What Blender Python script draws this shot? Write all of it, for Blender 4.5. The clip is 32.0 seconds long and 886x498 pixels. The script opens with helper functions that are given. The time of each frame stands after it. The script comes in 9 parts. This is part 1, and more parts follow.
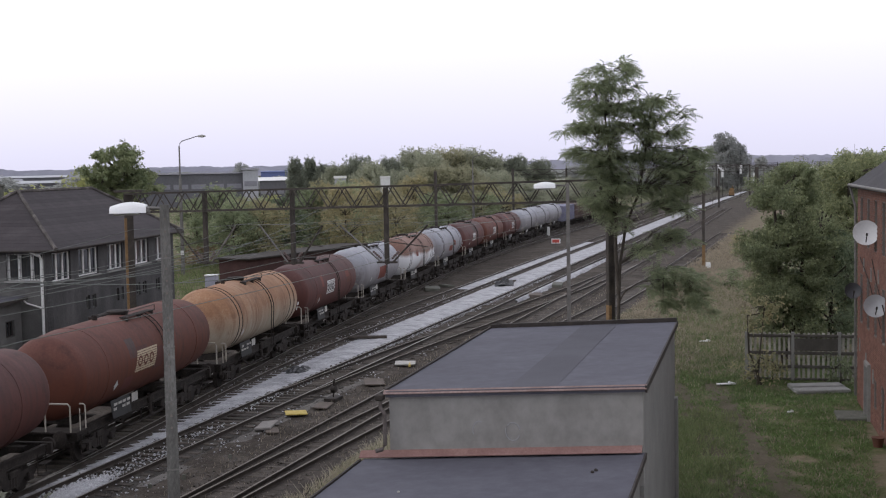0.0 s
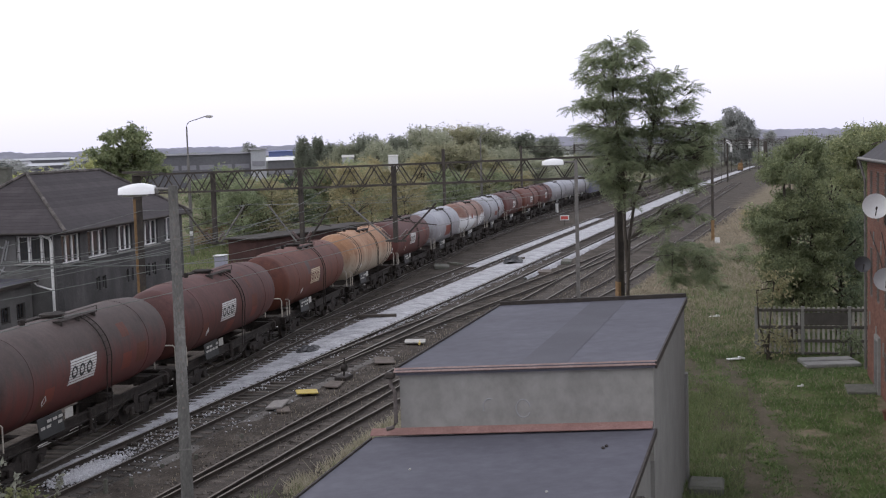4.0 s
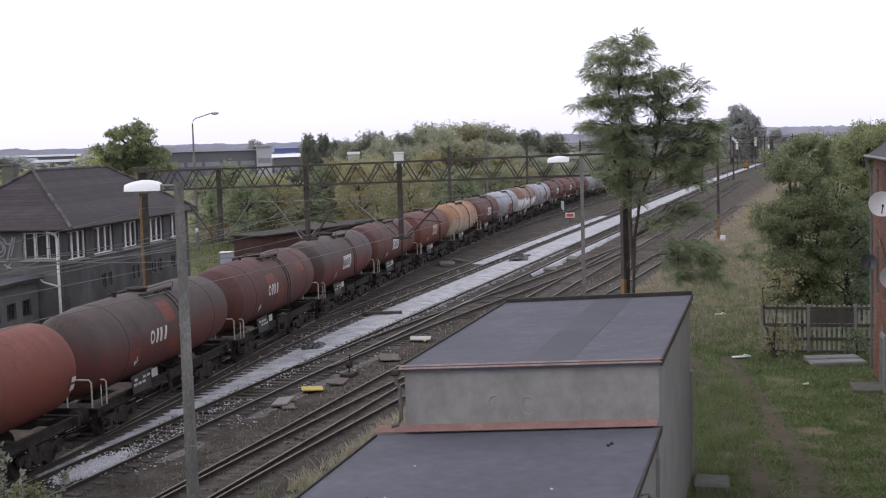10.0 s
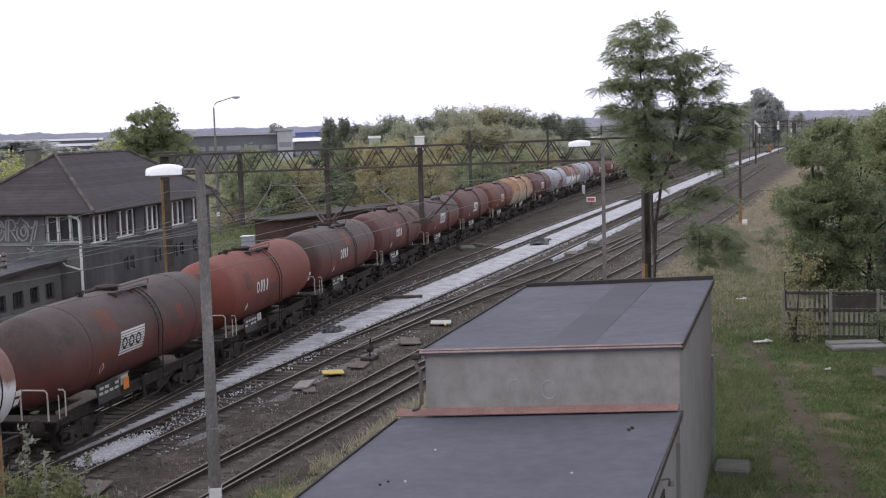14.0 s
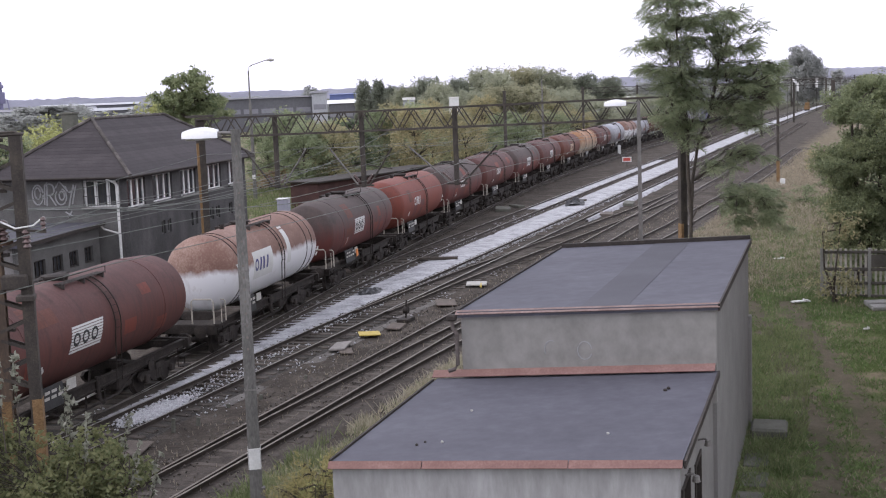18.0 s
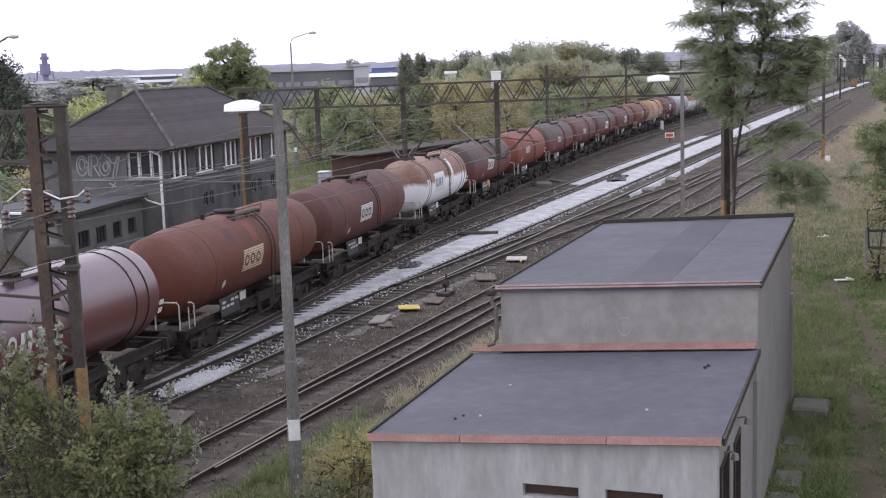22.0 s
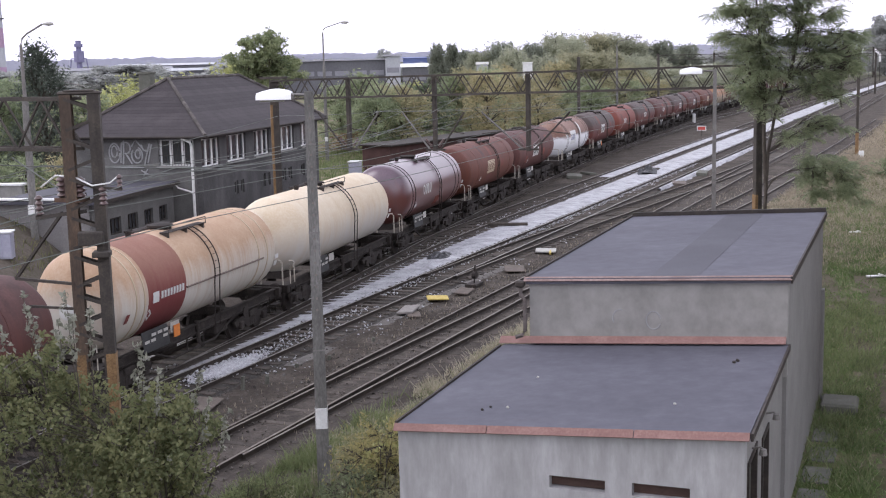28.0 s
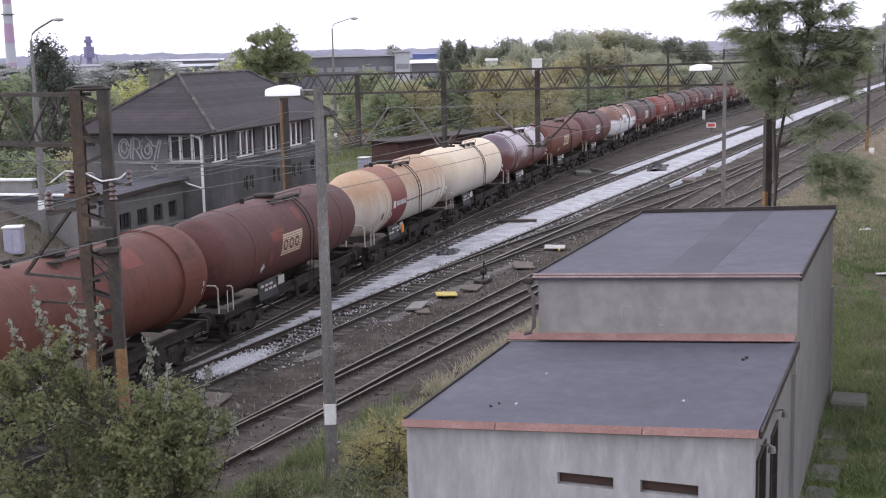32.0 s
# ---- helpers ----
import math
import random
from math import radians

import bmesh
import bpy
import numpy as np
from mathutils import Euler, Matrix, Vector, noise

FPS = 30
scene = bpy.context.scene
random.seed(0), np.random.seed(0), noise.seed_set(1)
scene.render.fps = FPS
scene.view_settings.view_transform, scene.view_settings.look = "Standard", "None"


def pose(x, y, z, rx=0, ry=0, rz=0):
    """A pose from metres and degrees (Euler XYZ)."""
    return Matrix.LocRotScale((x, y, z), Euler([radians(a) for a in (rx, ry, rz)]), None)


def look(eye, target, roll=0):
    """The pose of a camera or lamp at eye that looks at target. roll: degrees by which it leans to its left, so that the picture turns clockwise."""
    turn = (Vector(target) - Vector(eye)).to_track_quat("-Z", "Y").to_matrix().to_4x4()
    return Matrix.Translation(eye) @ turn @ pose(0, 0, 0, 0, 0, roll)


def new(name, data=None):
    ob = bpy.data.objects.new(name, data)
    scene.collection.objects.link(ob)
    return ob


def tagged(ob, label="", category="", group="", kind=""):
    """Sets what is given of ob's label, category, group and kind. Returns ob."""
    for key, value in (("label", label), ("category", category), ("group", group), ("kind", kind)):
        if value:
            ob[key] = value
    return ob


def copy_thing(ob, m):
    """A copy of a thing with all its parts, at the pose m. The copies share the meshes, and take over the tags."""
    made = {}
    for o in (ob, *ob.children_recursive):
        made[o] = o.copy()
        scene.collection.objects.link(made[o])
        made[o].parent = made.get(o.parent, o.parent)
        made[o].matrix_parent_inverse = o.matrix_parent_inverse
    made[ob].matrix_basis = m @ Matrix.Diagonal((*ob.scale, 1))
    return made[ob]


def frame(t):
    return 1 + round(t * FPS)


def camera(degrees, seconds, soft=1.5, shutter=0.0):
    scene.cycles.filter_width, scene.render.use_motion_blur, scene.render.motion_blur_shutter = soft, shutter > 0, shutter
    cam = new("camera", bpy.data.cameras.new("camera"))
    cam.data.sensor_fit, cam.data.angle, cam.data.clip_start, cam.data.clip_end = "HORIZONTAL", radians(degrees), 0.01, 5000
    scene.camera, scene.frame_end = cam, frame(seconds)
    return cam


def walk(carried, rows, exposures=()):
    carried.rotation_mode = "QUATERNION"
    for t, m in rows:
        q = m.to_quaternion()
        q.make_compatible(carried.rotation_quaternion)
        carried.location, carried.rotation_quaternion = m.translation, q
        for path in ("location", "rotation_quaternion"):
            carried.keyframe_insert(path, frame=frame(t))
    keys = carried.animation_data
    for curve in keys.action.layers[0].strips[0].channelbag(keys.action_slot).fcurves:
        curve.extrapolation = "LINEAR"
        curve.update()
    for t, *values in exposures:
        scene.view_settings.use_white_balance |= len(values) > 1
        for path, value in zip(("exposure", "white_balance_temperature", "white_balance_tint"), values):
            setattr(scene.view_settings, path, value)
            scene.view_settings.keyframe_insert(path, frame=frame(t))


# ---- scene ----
cam = camera(39.4, 32.0, 1.15)
EYE_Z = 9.4
PATH = [
    (0, -0.100, -3.800, 1.100),    (0.5, -0.126, -3.753, 1.004),    (1, -0.211, -3.652, 0.856),    (1.5, -0.264, -3.637, 0.950),
    (2, -0.288, -3.747, 1.096),    (2.5, -0.217, -4.003, 1.188),    (3, -0.121, -4.284, 1.180),    (3.5, -0.024, -4.480, 1.392),
    (4, 0.258, -4.811, 1.732),    (4.5, 0.306, -4.848, 1.824),    (6.5, 0.583, -4.745, 1.654),    (7, 0.564, -4.838, 1.708),
    (7.5, 0.653, -4.878, 1.840),    (8, 0.665, -4.783, 1.704),    (8.5, 0.659, -4.714, 1.615),    (9, 0.612, -4.828, 1.642),
    (9.5, 0.554, -4.984, 1.730),    (10, 0.518, -4.934, 1.651),    (10.5, 0.543, -5.010, 1.598),
    (11, 0.855, -5.406, 1.681),    (11.5, 1.163, -5.402, 1.615),    (12, 1.207, -5.378, 1.577),    (12.5, 1.219, -5.337, 1.575),
    (13, 1.243, -5.487, 1.663),    (13.5, 1.371, -5.599, 1.702),    (14, 1.476, -5.643, 1.662),    (14.5, 1.637, -5.836, 1.705),
    (16.5, 2.408, -6.694, 1.952),    (17, 2.672, -6.988, 2.047),    (17.5, 2.868, -7.226, 2.049),    (18, 3.062, -7.375, 2.195),
    (18.5, 3.116, -7.427, 2.298),    (19, 3.209, -7.479, 2.363),    (19.5, 3.622, -7.656, 2.363),    (20, 4.207, -7.909, 2.141),    (20.5, 4.605, -8.060, 2.007),    (21, 4.866, -8.288, 1.943),    (21.5, 4.866, -8.410, 1.982),
    (22, 4.989, -8.497, 1.862),    (22.5, 5.183, -8.476, 1.624),    (23, 5.343, -8.408, 1.468),    (23.5, 5.462, -8.383, 1.457),
    (24, 5.590, -8.467, 1.450),    (24.5, 5.863, -8.635, 1.571),    (25, 6.023, -8.654, 1.556),    (25.5, 6.090, -8.627, 1.495),
    (27.5, 6.232, -8.847, 1.493),    (28, 6.435, -8.881, 1.362),    (28.5, 6.810, -9.038, 1.431),    (29, 6.839, -9.066, 1.423),
    (29.5, 6.771, -9.098, 1.474),    (30, 6.737, -9.079, 1.428),    (30.5, 6.769, -9.035, 1.455),    (31, 6.778, -8.947, 1.323),
    (31.5, 6.831, -8.955, 1.247),    (32, 6.864, -9.042, 1.278),]
walk(cam, [(t, pose(0, 0, EYE_Z, 90 + p, r, y)) for t, y, p, r in PATH],
     [(0, 0.10, 6240, 14), (4, 0.28, 6230, 14), (9, 0.37, 6220, 15), (14, 0.48, 6200, 15), (17, 0.64, 6190, 16), (22, 0.82, 6150, 17), (32, 0.84, 6110, 18)])

# ---- world and sun: a bright overcast evening ----
world = bpy.data.worlds.new("overcast")
scene.world = world
world.use_nodes = True
wn, wl = world.node_tree.nodes, world.node_tree.links
wn.clear()
sky = wn.new("ShaderNodeTexSky")
sky.sky_type, sky.sun_disc = "NISHITA", False
sky.sun_elevation, sky.sun_rotation = radians(24), radians(-70)
sky.air_density, sky.dust_density, sky.ozone_density = 1.0, 4.0, 1.5
hsv = wn.new("ShaderNodeHueSaturation")
hsv.inputs["Saturation"].default_value = 0.22
wl.new(sky.outputs[0], hsv.inputs["Color"])
tc = wn.new("ShaderNodeTexCoord")
sep = wn.new("ShaderNodeSeparateXYZ")
wl.new(tc.outputs["Generated"], sep.inputs[0])
ramp = wn.new("ShaderNodeValToRGB")
ramp.color_ramp.elements[0].position, ramp.color_ramp.elements[0].color = 0.0, (0.73, 0.715, 0.845, 1)
ramp.color_ramp.elements[1].position, ramp.color_ramp.elements[1].color = 0.17, (1.10, 1.10, 1.13, 1)
for at_z, tint in ((0.06, (0.85, 0.835, 0.94)), (0.36, (0.96, 0.97, 1.02)), (0.9, (0.72, 0.73, 0.79))):
    el = ramp.color_ramp.elements.new(at_z)
    el.color = (*tint, 1)
wl.new(sep.outputs["Z"], ramp.inputs["Fac"])
bg1, bg2, addsh = wn.new("ShaderNodeBackground"), wn.new("ShaderNodeBackground"), wn.new("ShaderNodeAddShader")
wl.new(hsv.outputs[0], bg1.inputs["Color"])
wl.new(ramp.outputs[0], bg2.inputs["Color"])
bg1.inputs["Strength"].default_value, bg2.inputs["Strength"].default_value = 0.02, 0.98
wl.new(bg1.outputs[0], addsh.inputs[0])
wl.new(bg2.outputs[0], addsh.inputs[1])
wout = wn.new("ShaderNodeOutputWorld")
wl.new(addsh.outputs[0], wout.inputs[0])
sun = new("sun", bpy.data.lights.new("sun", "SUN"))
sun.data.energy, sun.data.angle, sun.data.color = 0.5, radians(25), (1.0, 0.95, 0.88)
sun.matrix_world = look((-60, 30, 70), (0, 50, 0))

# ---- plan: lat is metres to the side of the tracks, s metres along them ----
YAW = radians(17.0)
NX, NY, UX, UY = math.cos(YAW), -math.sin(YAW), math.sin(YAW), math.cos(YAW)
GROUND = -0.22


# lines fall GRADE metres a metre past LEVEL metres, fitted to the camera's view
GRADE, LEVEL, FLAT = 0.0065, 62.0, 250.0


def reach(d):
    """How far things are pushed out and enlarged from the camera, at d metres."""
    d = min(max(d, LEVEL), FLAT)
    return (EYE_Z - GRADE * LEVEL) / (EYE_Z - GRADE * d)


def lay(x, y, z=0.0):
    """A place of the level plan, pushed out along its camera ray onto the falling ground."""
    k = reach(math.hypot(x, y)) if y > 0 else 1.0
    return Vector((x * k, y * k, EYE_Z - k * (EYE_Z - z)))


def fall(x, y):
    """Height of the ground's fall at a true place."""
    if y <= 0:
        return 0.0
    return -GRADE * (min(max(math.hypot(x, y), LEVEL), FLAT * reach(FLAT)) - LEVEL)


def plan(lat, s):
    return lat * NX + s * UX, lat * NY + s * UY


def at(lat, s, z=0.0):
    return lay(*plan(lat, s), z)


TRACKS = {
    "train": [(-60, -13.4), (-20, -17.8), (0, -20.2), (15, -21.8), (30, -23.4), (41, -24.8), (51, -26.2), (61, -27.6), (79, -29.8), (93, -31.2),
              (127, -34.3), (164, -36.6), (183, -37.3), (250, -38.5), (420, -39)],
    "loop": [(28, -23.3), (33, -23.7), (40, -24.3), (47, -25.1), (56, -25.8), (65, -26.1), (120, -26.6), (260, -27), (420, -24)],
    "main": [(-20, -21.45), (60, -21.45), (120, -21.6), (260, -22.4), (420, -20.5)],
    "cross": [(48, -21.35), (58, -20.9), (67, -20.1), (80, -18.9), (92, -17.9), (104, -17.2), (116, -16.95)],
    "side": [(-20, -16.95), (60, -16.95), (120, -16.95), (170, -17.2), (260, -18)],
    "spur": [(24, -16.85), (34, -16.6), (46, -16.0), (60, -14.9), (80, -13.6), (110, -12.6), (170, -12)],
    "far": [(95, -32.0), (115, -33.2), (134, -34.0), (168, -34.4), (200, -33.9), (300, -33), (420, -31)],
}


def smooth_line(rows, step=1.0, rounds=30):
    s0, s1 = rows[0][0], rows[-1][0]
    s = np.arange(s0, s1 + 1e-6, step)
    l = np.interp(s, [r[0] for r in rows], [r[1] for r in rows])
    for _ in range(rounds):
        l[1:-1] = (l[:-2] + 2 * l[1:-1] + l[2:]) / 4
    return s, l


class Line:
    """A smooth track line: arc length to place and heading."""

    def __init__(self, rows, step=0.5, rounds=200):
        self.s, self.l = smooth_line(rows, step, rounds)
        laid = [at(lat, v) for lat, v in zip(self.l, self.s)]
        self.x = np.array([p.x for p in laid])
        self.y = np.array([p.y for p in laid])
        a = np.r_[0, np.cumsum(np.hypot(np.diff(self.x), np.diff(self.y)))]
        self.arc = a - np.interp(0.0, self.s, a) if self.s[0] <= 0 else a

    def place(self, a):
        return np.array((np.interp(a, self.arc, self.x), np.interp(a, self.arc, self.y)))


# ---- mesh building ----
class M:
    """A small mesh builder: boxes, tubes and turned shapes in one mesh."""

    def __init__(self):
        self.v, self.f = [], []

    def add(self, verts, faces):
        k = len(self.v)
        self.v.extend([tuple(p) for p in verts])
        self.f.extend([tuple(i + k for i in q) for q in faces])
        return self

    def box(self, c, d, m=None, bev=0.0):
        x, y, z = d[0] / 2, d[1] / 2, d[2] / 2
        m = Matrix.Translation(c) @ (m or Matrix())
        if bev:
            b = min(bev, x * 0.9, y * 0.9, z * 0.9)
            pts, idx = [], {}
            for sx in (-1, 1):
                for sy in (-1, 1):
                    for sz in (-1, 1):
                        for ax in range(3):
                            p = [sx * (x - b), sy * (y - b), sz * (z - b)]
                            p[ax] = (sx * x, sy * y, sz * z)[ax]
                            idx[(sx, sy, sz, ax)] = len(pts)
                            pts.append(m @ Vector(p))
            fs = []
            for ax in range(3):
                o = [k for k in range(3) if k != ax]
                for sg in (-1, 1):
                    q = []
                    for a, c2 in ((-1, -1), (1, -1), (1, 1), (-1, 1)):
                        k = [0, 0, 0]
                        k[ax], k[o[0]], k[o[1]] = sg, a, c2
                        q.append(idx[(*k, ax)])
                    flip = (sg == 1) == (ax == 1)
                    fs.append(tuple(reversed(q)) if flip else tuple(q))
            for ax in range(3):
                o = [k for k in range(3) if k != ax]
                for a in (-1, 1):
                    for c2 in (-1, 1):
                        k0, k1 = [0, 0, 0], [0, 0, 0]
                        k0[ax], k1[ax] = -1, 1
                        k0[o[0]] = k1[o[0]] = a
                        k0[o[1]] = k1[o[1]] = c2
                        q = (idx[(*k0, o[0])], idx[(*k1, o[0])], idx[(*k1, o[1])], idx[(*k0, o[1])])
                        fs.append(q)
            for sx in (-1, 1):
                for sy in (-1, 1):
                    for sz in (-1, 1):
                        fs.append(tuple(idx[(sx, sy, sz, ax)] for ax in range(3)))
            return self.add(pts, fs)
        pts = [m @ Vector((a * x, b * y, e * z)) for a in (-1, 1) for b in (-1, 1) for e in (-1, 1)]
        return self.add(pts, [(0, 1, 3, 2), (4, 6, 7, 5), (0, 4, 5, 1), (2, 3, 7, 6), (0, 2, 6, 4), (1, 5, 7, 3)])

    def tube(self, pts, r, n=8, r2=None, cap=True):
        pts = [Vector(p) for p in pts]
        k, rings = len(pts), []
        for i, p in enumerate(pts):
            d = (pts[min(i + 1, k - 1)] - pts[max(i - 1, 0)]).normalized()
            a = Vector((0, 0, 1)) if abs(d.z) < 0.9 else Vector((1, 0, 0))
            e1 = d.cross(a).normalized()
            e2 = d.cross(e1)
            rr = r if r2 is None else r + (r2 - r) * i / max(1, k - 1)
            rings.append([p + rr * (math.cos(t) * e1 + math.sin(t) * e2) for t in [2 * math.pi * j / n for j in range(n)]])
        fs = [(i * n + j, i * n + (j + 1) % n, (i + 1) * n + (j + 1) % n, (i + 1) * n + j) for i in range(k - 1) for j in range(n)]
        if cap:
            fs += [tuple(range(n)), tuple(reversed(range((k - 1) * n, k * n)))]
        return self.add([p for ring in rings for p in ring], fs)

    def turn(self, prof, n=24, m=None):
        """prof: (along x, radius), turned about x."""
        m = m or Matrix()
        pts = [m @ Vector((x, r * math.cos(2 * math.pi * j / n), r * math.sin(2 * math.pi * j / n))) for x, r in prof for j in range(n)]
        k = len(prof)
        fs = [(i * n + j, (i + 1) * n + j, (i + 1) * n + (j + 1) % n, i * n + (j + 1) % n) for i in range(k - 1) for j in range(n)]
        fs += [tuple(range(n)), tuple(reversed(range((k - 1) * n, k * n)))]
        return self.add(pts, fs)

    def prism(self, poly, z0, z1):
        n = len(poly)
        return self.add([(x, y, z0) for x, y in poly] + [(x, y, z1) for x, y in poly],
                        [tuple(reversed(range(n))), tuple(range(n, 2 * n))] + [(i, (i + 1) % n, n + (i + 1) % n, n + i) for i in range(n)])

    def plate(self, corners, thick):
        """A slab from four corners, thickened along its normal."""
        c = [Vector(p) for p in corners]
        nn = (c[1] - c[0]).cross(c[3] - c[0]).normalized() * thick
        return self.add(c + [p - nn for p in c], [(0, 1, 2, 3), (7, 6, 5, 4), (0, 4, 5, 1), (1, 5, 6, 2), (2, 6, 7, 3), (3, 7, 4, 0)])

    def mesh(self, name, mat=None, smooth=False):
        me = bpy.data.meshes.new(name)
        me.from_pydata(self.v, [], self.f)
        if mat:
            me.materials.append(mat)
        if smooth:
            me.polygons.foreach_set("use_smooth", [True] * len(me.polygons))
        me.validate()
        bm = bmesh.new()
        bm.from_mesh(me)
        if len(bm.faces) < 20000:
            bmesh.ops.recalc_face_normals(bm, faces=bm.faces)
        bm.to_mesh(me)
        bm.free()
        if smooth:
            me.set_sharp_from_angle(angle=radians(40))
        return me


def part(name, b, mat, parent=None, label="", smooth=False):
    me = b if isinstance(b, bpy.types.Mesh) else b.mesh(name, mat, smooth)
    ob = new(name, me)
    ob.parent = parent
    if label:
        ob["label"] = label
    return ob


def thing(name, label, category, m=None, group="", kind=""):
    ob = new(name)
    ob.empty_display_size = 0.2
    if m is not None:
        ob.matrix_basis = m
    return tagged(ob, label, category, group, kind)


def rotz(a):
    return Matrix.Rotation(a, 4, "Z")


# ---- materials ----
def material(name, cols, rough=0.8, metal=0.0, scale=4.0, fine=40.0, bump=0.15, stretch=(1, 1, 1), island=False, spec=0.3, world_space=False, dist=0.01):
    """Two or three colours mixed by noise at two scales, with fine relief."""
    mt = bpy.data.materials.new(name)
    mt.use_nodes = True
    n, l = mt.node_tree.nodes, mt.node_tree.links
    p = n["Principled BSDF"]
    p.inputs["Roughness"].default_value, p.inputs["Metallic"].default_value = rough, metal
    p.inputs["Specular IOR Level"].default_value = spec
    mp = n.new("ShaderNodeMapping")
    mp.inputs["Scale"].default_value = stretch
    if world_space:
        g = n.new("ShaderNodeNewGeometry")
        l.new(g.outputs["Position"], mp.inputs["Vector"])
    else:
        t = n.new("ShaderNodeTexCoord")
        l.new(t.outputs["Object"], mp.inputs["Vector"])
    a, b = n.new("ShaderNodeTexNoise"), n.new("ShaderNodeTexNoise")
    for node, sc, de in ((a, scale, 5), (b, fine, 4)):
        node.inputs["Scale"].default_value, node.inputs["Detail"].default_value = sc, de
        node.inputs["Roughness"].default_value = 0.65
        l.new(mp.outputs[0], node.inputs["Vector"])
    mixf = n.new("ShaderNodeMath")
    mixf.operation = "MULTIPLY_ADD"
    mixf.inputs[1].default_value = 0.45
    l.new(b.outputs["Fac"], mixf.inputs[0])
    sub = n.new("ShaderNodeMath")
    sub.operation = "MULTIPLY"
    sub.inputs[1].default_value = 0.55
    l.new(a.outputs["Fac"], sub.inputs[0])
    l.new(sub.outputs[0], mixf.inputs[2])
    fac = mixf.outputs[0]
    if island:
        oi = n.new("ShaderNodeObjectInfo")
        gi = n.new("ShaderNodeNewGeometry")
        ad = n.new("ShaderNodeMath")
        ad.operation = "ADD"
        l.new(oi.outputs["Random"], ad.inputs[0])
        l.new(gi.outputs["Random Per Island"], ad.inputs[1])
        m2 = n.new("ShaderNodeMath")
        m2.operation = "MULTIPLY_ADD"
        m2.inputs[1].default_value, m2.inputs[2].default_value = 0.22, -0.22
        l.new(ad.outputs[0], m2.inputs[0])
        a3 = n.new("ShaderNodeMath")
        l.new(m2.outputs[0], a3.inputs[0])
        l.new(fac, a3.inputs[1])
        fac = a3.outputs[0]
    r = n.new("ShaderNodeValToRGB")
    k = len(cols)
    while len(r.color_ramp.elements) < k:
        r.color_ramp.elements.new(0.5)
    for i, c in enumerate(cols):
        r.color_ramp.elements[i].position = 0.3 + 0.4 * i / max(1, k - 1)
        r.color_ramp.elements[i].color = (*c, 1)
    l.new(fac, r.inputs["Fac"])
    l.new(r.outputs[0], p.inputs["Base Color"])
    if bump:
        bp = n.new("ShaderNodeBump")
        bp.inputs["Strength"].default_value, bp.inputs["Distance"].default_value = bump, dist
        l.new(b.outputs["Fac"], bp.inputs["Height"])
        l.new(bp.outputs[0], p.inputs["Normal"])
    return mt


def g(v, w=0.0):
    """A grey, warmer for w > 0."""
    return (v * (1 + w), v, v * (1 - w))


STEEL_DARK = material("dark_dirty_steel", [(0.018, 0.016, 0.015), (0.04, 0.034, 0.03), (0.07, 0.055, 0.045)], 0.75, 0.2, 3, 30)
STEEL_RUST = material("rusty_steel", [(0.05, 0.032, 0.024), (0.09, 0.055, 0.038), (0.14, 0.085, 0.055)], 0.85, 0.1, 3, 25)
STEEL_GREY = material("weathered_grey_steel", [(0.10, 0.095, 0.09), (0.17, 0.16, 0.15), (0.25, 0.24, 0.22)], 0.6, 0.3, 3, 30)
RAIL = material("brown_rail_steel", [(0.026, 0.021, 0.018), (0.046, 0.037, 0.031), (0.078, 0.064, 0.053)], 0.75, 0.2, 2, 30)
RAILTOP = material("worn_rail_head", [(0.15, 0.135, 0.12), (0.225, 0.208, 0.19), (0.31, 0.29, 0.27)], 0.45, 0.55, 2, 20)
RAIL_DULL = material("dull_brown_rail_head", [(0.10, 0.083, 0.068), (0.155, 0.132, 0.111), (0.22, 0.195, 0.168)], 0.55, 0.4, 2, 20)
SLEEPER = material("old_dark_sleeper", [(0.038, 0.032, 0.027), (0.078, 0.066, 0.055), (0.13, 0.111, 0.095)], 0.9, 0, 3, 25, 0.3, island=True)
CONCRETE = material("grey_concrete", [(0.17, 0.165, 0.155), (0.24, 0.235, 0.22), (0.33, 0.32, 0.30)], 0.9, 0, 2, 30, 0.2)
RENDER_WALL = material("grey_cement_render", [(0.175, 0.168, 0.156), (0.235, 0.227, 0.212), (0.285, 0.276, 0.26)], 0.95, 0, 0.8, 4, 0.15, stretch=(1, 1, 0.8))
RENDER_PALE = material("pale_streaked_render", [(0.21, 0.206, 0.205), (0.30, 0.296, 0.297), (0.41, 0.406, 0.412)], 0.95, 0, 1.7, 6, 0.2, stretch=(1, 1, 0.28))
# side walls darker than the front; their weaker light is in the colour
RENDER_SIDE = material("shaded_side_render", [(0.15, 0.145, 0.135), (0.19, 0.185, 0.175), (0.24, 0.235, 0.22)], 0.95, 0, 0.9, 25, 0.2)
FELT = material("grey_roofing_felt", [(0.060, 0.059, 0.073), (0.080, 0.079, 0.097), (0.108, 0.107, 0.127)], 0.8, 0, 0.35, 3, 0.15)
FELT_DARK = material("darker_felt_strip", [(0.044, 0.043, 0.053), (0.060, 0.059, 0.072), (0.080, 0.079, 0.094)], 0.75, 0, 0.5, 30, 0.12)
RED_FLASH = material("faded_red_flashing", [(0.15, 0.082, 0.072), (0.21, 0.12, 0.105), (0.29, 0.185, 0.165)], 0.7, 0.1, 2, 25, 0.1)
# near-black colour stands in for the shade inside openings
DARK_HOLE = material("dark_interior", [g(0.012), g(0.02)], 0.9, 0, 2, 10, 0)
